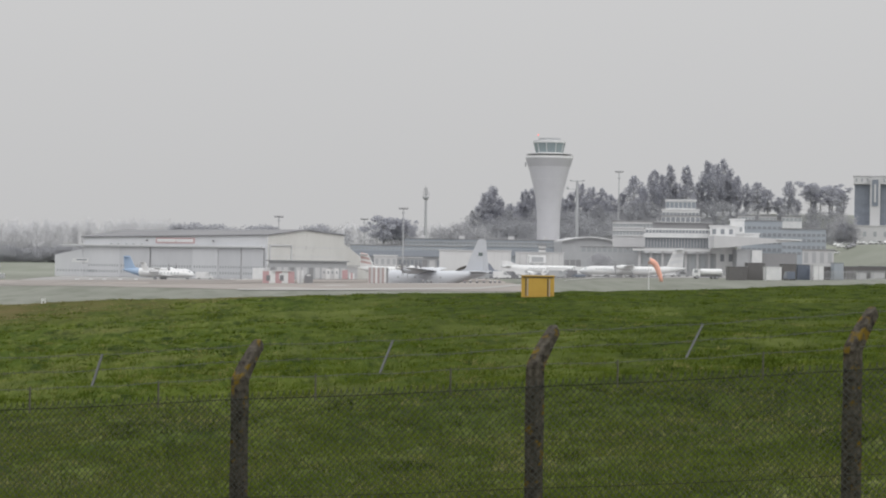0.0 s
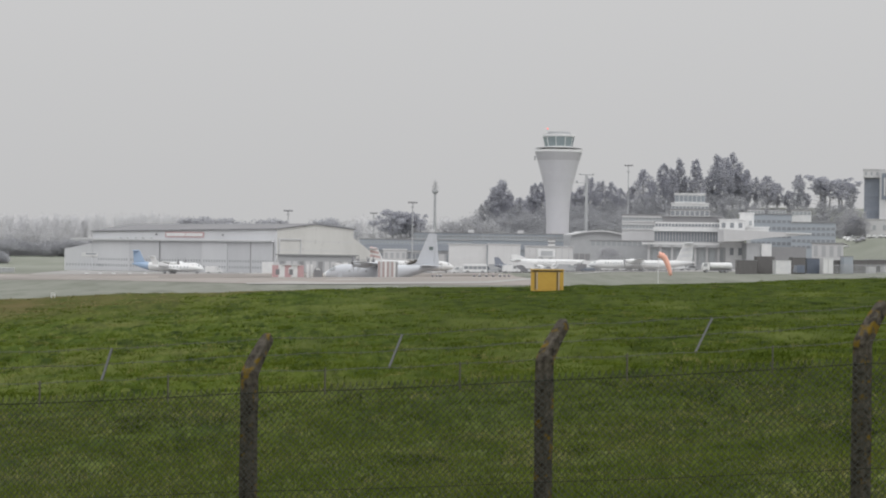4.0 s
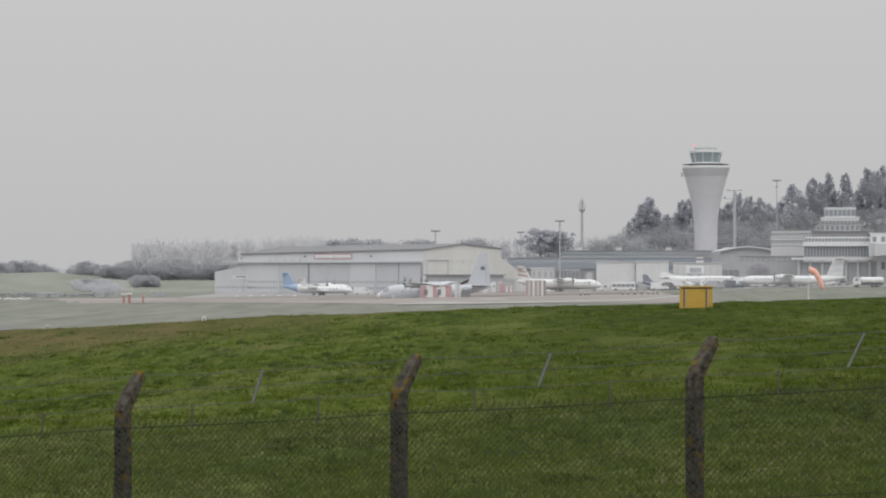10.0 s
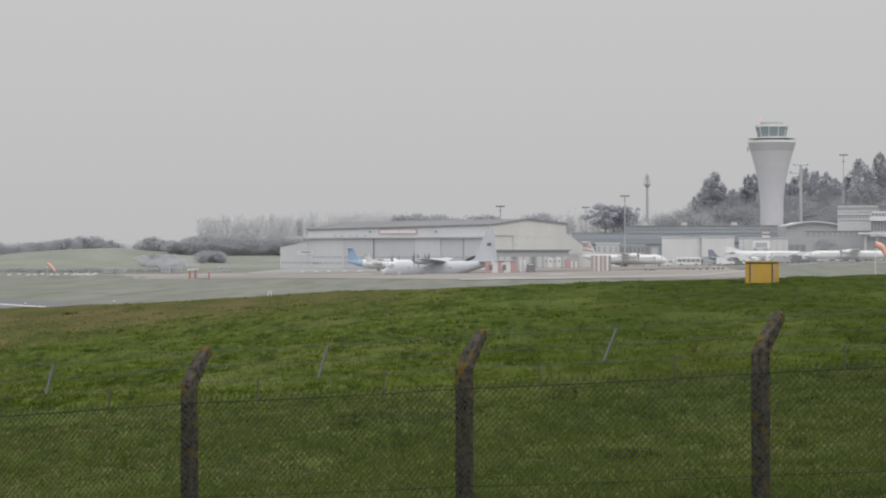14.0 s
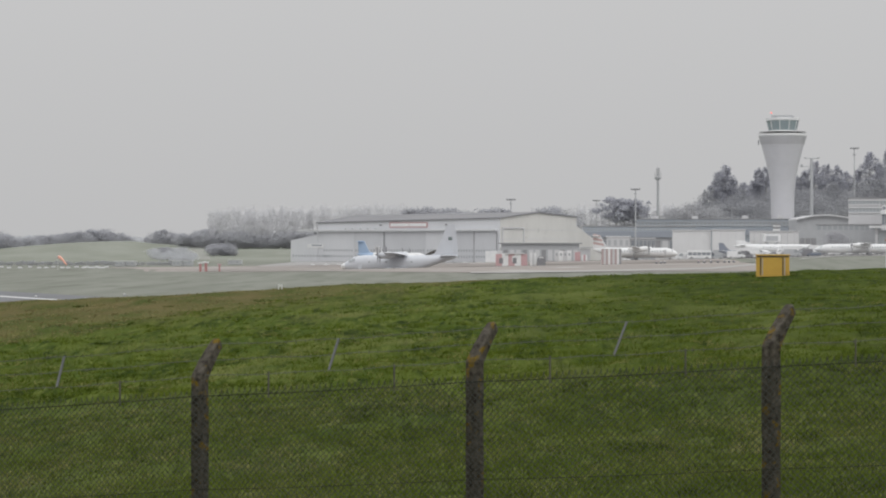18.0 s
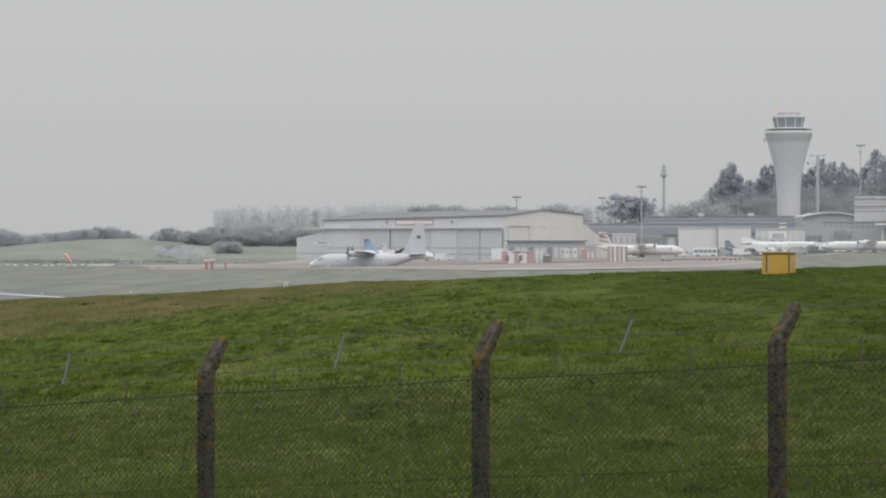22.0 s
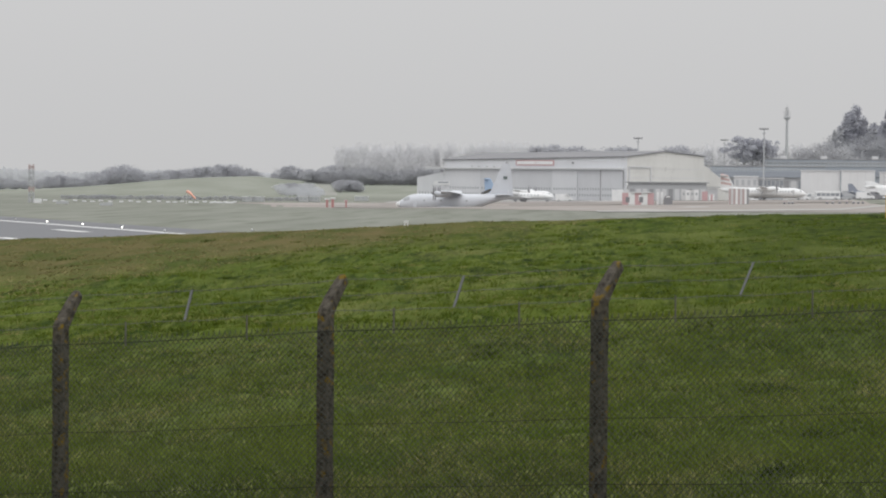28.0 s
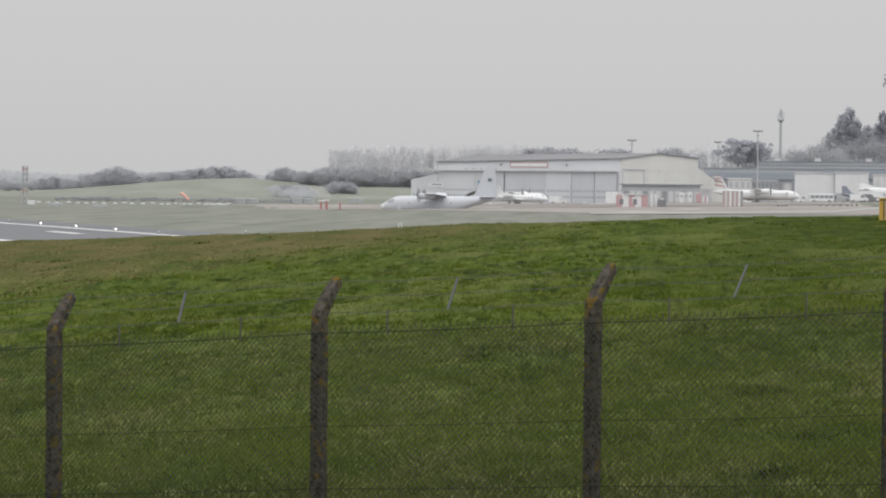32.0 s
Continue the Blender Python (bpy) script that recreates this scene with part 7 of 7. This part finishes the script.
shed(827, 861, 1, 600, M_SHEDDARK, "low grey-brown boarded shed", ribs=4)
shed(861, 893, -6, 604, M_SHEDDARK, "taller grey-brown boarded shed", ribs=3)
shed(895, 923, 1, 596, M_PAINT, "white three-bay container with dark gaps", "container", ribs=3, rib_m=M_PAINT)
shed(925, 949, -5, 606, M_SHEDDARK, "grey storage shed with red fittings", ribs=2)
shed(951, 979, -4, 608, M_DKBLUE, "dark blue shipping container with pale doors", "container", ribs=3)
shed(981, 1000, -4, 602, M_CONC, "pale upright plant cabinet", "plant_cabinet", ribs=2, rib_m=M_PAINT)
shed(1002, 1017, -1, 610, M_SHEDDARK, "small grey plant shed", ribs=2)
shed(1019, 1036, -8, 606, M_BLUECLAD, "blue plastic-clad tank house", "tank_house", ribs=2)
shed(1040, 1062, -2, 625, M_SHEDDARK, "low grey storage shed behind the palisade", ribs=4)
shed(1092, 1112, 8, 640, M_CONC, "white site cabin behind the palisade", "site_cabin", ribs=3)
shed(1126, 1150, -2, 628, M_SHEDDARK, "grey tank enclosure behind the palisade", ribs=4)
shed(1066, 1078, 9, 618, M_CONC, "pale concrete kiosk behind the palisade", ribs=1)
shed(1064, 1124, -3, 645, M_SHEDDARK, "long dark boarded store behind the palisade", ribs=14)
t = thing("site_sign", pose(1145 / 4000 * 612, 612, height(1145 / 4000 * 612, 612)), "white sign board on two posts by the palisade", "sign board")
part("board", cube(-1.35, 1.35, -0.05, 0.05, 7.5 - height(175, 612), 8.6 - height(175, 612), 0.02), M_PAINT, t)
for xx in (-1.1, 1.1):
    part("post", cube(xx - 0.06, xx + 0.06, 0.055, 0.17, -0.1, 8.4 - height(175, 612)), M_DARK, t)
# palisade of slim uprights
s = 604 / 4000
pal = thing("palisade_fence", pose(0, 604, 0), "grey steel palisade fence of slim uprights", "fence")
pm = cube_mesh("upright", -0.05, 0.05, -0.03, 0.03, 0, 2.6, M_FARSTEEL)
for k in range(64):
    x = (1000 + k * 2.6) * s
    o = new("upright", pm)
    o.parent = pal
    o.matrix_basis = pose(x, 0, height(x, 604))
for z in (0.5, 2.2):
    part("rail", tube([((1000 + k * 33.2) * s, 0.06, height((1000 + k * 33.2) * s, 604) + z) for k in range(6)], 0.05), M_FARSTEEL, pal)
vehicle(stand(937, 590, 90), "van", M_DKBLUE, "dark blue van parked by the sheds")

# ---- rough grass on the near bank ----


def grass_tufts(count, seed, hmin, hmax, wide, material, name, label, keep, lay=0.7):
    rs = np.random.RandomState(seed)
    inv = rs.uniform(1 / 150.0, 1 / 21.0, count)
    y = 1 / inv
    x = rs.uniform(-0.315, 0.315, count) * y
    ok = [keep(a, b) for a, b in zip(x, y)]
    x, y = x[ok], y[ok]
    n = len(x)
    z = np.array([height(a, b) for a, b in zip(x, y)])
    blades = 3
    verts = np.zeros((n, blades, 3, 3), np.float32)
    for b in range(blades):
        ang = rs.uniform(0, 6.283, n)
        h = rs.uniform(hmin, hmax, n)
        w = rs.uniform(0.5, 1.0, n) * wide
        lx, ly = rs.normal(0.3, 0.8, n) * h * lay, rs.normal(-0.3, 0.6, n) * h * lay
        ox, oy = rs.normal(0, 0.05, n), rs.normal(0, 0.05, n)
        for c, (sx, top) in enumerate(((-1, 0), (1, 0), (0, 1))):
            verts[:, b, c, 0] = x + ox + sx * w * np.cos(ang) + top * lx
            verts[:, b, c, 1] = y + oy + sx * w * np.sin(ang) + top * ly
            verts[:, b, c, 2] = z - 0.02 + top * h
    verts = verts.reshape(-1, 3)
    me = bpy.data.meshes.new(name)
    me.vertices.add(len(verts))
    me.vertices.foreach_set("co", verts.ravel())
    k = len(verts) // 3
    me.loops.add(k * 3)
    me.loops.foreach_set("vertex_index", np.arange(k * 3, dtype=np.int32))
    me.polygons.add(k)
    me.polygons.foreach_set("loop_start", np.arange(0, k * 3, 3, dtype=np.int32))
    me.update()
    me.validate()
    me.materials.append(material)
    return tagged(new(name, me), label, "grass", kind="stuff")


def patch(x, y, f, s):
    return noise.noise((x * f, y * f * 0.5, s))


M_TUFT = mat("green_grass_blades", (0.078, 0.114, 0.014), (0.12, 0.152, 0.023), scale=0.5, rough=0.8, island=0.45, spec=0.06)
M_TUFT2 = mat("yellow_grass_blades", (0.19, 0.20, 0.065), (0.24, 0.225, 0.09), scale=0.6, rough=0.85, island=0.4, spec=0.06)
# blades coloured dark to stand in for tussock shadows
M_TUFT3 = mat("dark_grass_blades", (0.030, 0.050, 0.005), (0.044, 0.066, 0.007), scale=0.6, rough=0.85, island=0.4, spec=0.06)
M_STRAW = mat("straw_blades", (0.36, 0.30, 0.16), (0.25, 0.21, 0.10), scale=0.6, rough=0.9, island=0.4, spec=0.06)
grass_tufts(90000, 1, 0.05, 0.16, 0.012, M_TUFT, "grass", "short green grass on the bank", lambda x, y: y < 128 and y - 1.6 * x + 30 * patch(x, y, 0.06, 1) < 128)
grass_tufts(60000, 2, 0.05, 0.15, 0.012, M_TUFT2, "pale_grass", "yellowish grass patches on the bank", lambda x, y: y < 128 and 0.5 * patch(x, y, 0.28, 2) + 0.7 * patch(x, y, 1.1, 9) - 0.006 * x > 0.10, 1.5)
grass_tufts(80000, 3, 0.06, 0.20, 0.016, M_TUFT3, "dark_grass", "dark grass tussocks on the bank, coloured for rank growth and shadow", lambda x, y: y < 85 and 0.45 * patch(x, y, 0.22, 5) + 0.7 * patch(x, y, 0.9, 7) + 0.012 * x > (0.62 if y < 33 else 0.40), 1.2)
grass_tufts(110000, 4, 0.04, 0.12, 0.030, M_STRAW, "straw_grass", "dry straw-coloured grass along the crest", lambda x, y: y < 134 and y - 1.6 * x + 30 * patch(x, y, 0.06, 1) > 122 and patch(x, y, 0.5, 3) > -0.25, 1.8)


# rank growth, with the clumps' shadow darkened into its colour
M_RANK = mat("rank_grass_blades", (0.040, 0.062, 0.008), (0.060, 0.086, 0.011), scale=0.6, rough=0.85, island=0.4, spec=0.06)


def tussocks(count, seed, blades, radius, tall, wide, material, name, label, keep):
    """Clumps of arching blades, each clump thick enough to shade its own foot."""
    rs = np.random.RandomState(seed)
    y = 1 / rs.uniform(1 / 128.0, 1 / 25.0, count)
    x = rs.uniform(-0.32, 0.32, count) * y
    ok = [keep(a, b) for a, b in zip(x, y)]
    x, y = x[ok], y[ok]
    z = np.array([height(a, b) for a, b in zip(x, y)])
    n = len(x)
    size = rs.uniform(0.55, 1.3, n)
    verts = np.zeros((n, blades, 3, 3), np.float32)
    for b in range(blades):
        th, rr = rs.uniform(0, 6.283, n), np.sqrt(rs.uniform(0, 1, n))
        h = tall * size * (1.05 - 0.55 * rr) * rs.uniform(0.6, 1.1, n)
        ca, sa = np.cos(th), np.sin(th)
        bx, by = x + ca * rr * radius * size * 1.3, y + sa * rr * radius * size * 2.0
        w = wide * rs.uniform(0.6, 1.2, n) * (0.6 + y / 90)
        tw = rs.uniform(-0.6, 0.6, n)
        for c, (side, top) in enumerate(((-1, 0), (1, 0), (0, 1))):
            verts[:, b, c, 0] = bx + side * w * np.cos(tw) + top * (ca * rr * 0.7 * h + rs.normal(0.25, 0.8, n) * h)
            verts[:, b, c, 1] = by + side * w * np.sin(tw) + top * (sa * rr * 0.5 * h)
            verts[:, b, c, 2] = z - 0.03 + top * h
    verts = verts.reshape(-1, 3)
    me = bpy.data.meshes.new(name)
    me.from_pydata(verts.tolist(), [], np.arange(len(verts)).reshape(-1, 3).tolist())
    me.materials.append(material)
    return tagged(new(name, me), label, "grass", kind="stuff")


tussocks(9000, 21, 22, 0.30, 0.17, 0.016, M_TUFT, "tussock_grass", "green grass tussocks on the bank", lambda x, y: y - 1.6 * x + 30 * patch(x, y, 0.06, 1) < 130 and patch(x, y, 0.35, 11) > -0.15)
tussocks(1500, 22, 26, 0.34, 0.17, 0.018, M_RANK, "dark_tussock_grass", "dark tussocks on the bank, coloured for rank growth and shadow", lambda x, y: y > 38 and patch(x, y, 0.3, 14) + 0.006 * x > 0.05)
tussocks(2600, 23, 18, 0.26, 0.15, 0.014, M_TUFT2, "pale_tussock_grass", "yellowed grass tussocks on the bank", lambda x, y: patch(x, y, 0.3, 17) - 0.004 * x > 0.02)


# worn ditch down the bank; bare earth and rank edges coloured dark as shadow
M_EARTH = mat("damp_earth", (0.016, 0.015, 0.009), (0.024, 0.022, 0.012), scale=2.0, rough=0.95, bump=0.8, spec=0.03)
grass_tufts(220000, 6, 0.06, 0.20, 0.016, M_TUFT3, "ditch_grass", "dark rank grass along the worn ditch, coloured for dirt and shadow", lambda x, y: 33 < y < 50 and abs(x - ditch_x(y)) < 0.36 + 0.6 * patch(x, y, 0.8, 4) + 0.35 * patch(x, y, 2.1, 6))
bm = bmesh.new()
rows = []
for k in range(40):
    y = 33 + k * 0.42
    xx = ditch_x(y)
    w = 0.12 + 0.1 * noise.noise((y * 0.8, 2, 0))
    rows.append([bm.verts.new((xx + s * w, y, height(xx + s * w, y) + 0.015)) for s in (-1, -0.3, 0.4, 1)])
for a, c in zip(rows, rows[1:]):
    for i in range(3):
        bm.faces.new((a[i], a[i + 1], c[i + 1], c[i]))
tagged(part("ditch", bm, M_EARTH, None), "strip of bare earth in the worn ditch, painted dark as shadow", "ditch", kind="structure")


def motions():
    """All that moves: the taxiing transport and its propellers."""
    walk(HERC, [(t, herc_pose(t)) for t in [i * 0.5 for i in range(65)]])
    for k, (prop, y, z) in enumerate(PROPS):
        at = prop.location.copy()
        walk(prop, [(i * 0.1, Matrix.Translation(at) @ pose(0, 0, 0, (77 * i + 23 * k) % 360, 0, 0)) for i in range(321)])
    for k, (sock, h) in enumerate(SOCKS):
        walk(sock, [(t, pose(0, 0, h, 0, 5 * math.sin(1.7 * t + k) + 3 * math.sin(0.9 * t), 7 * math.sin(1.1 * t + 2 * k))) for t in [i * 0.5 for i in range(65)]])


motions()
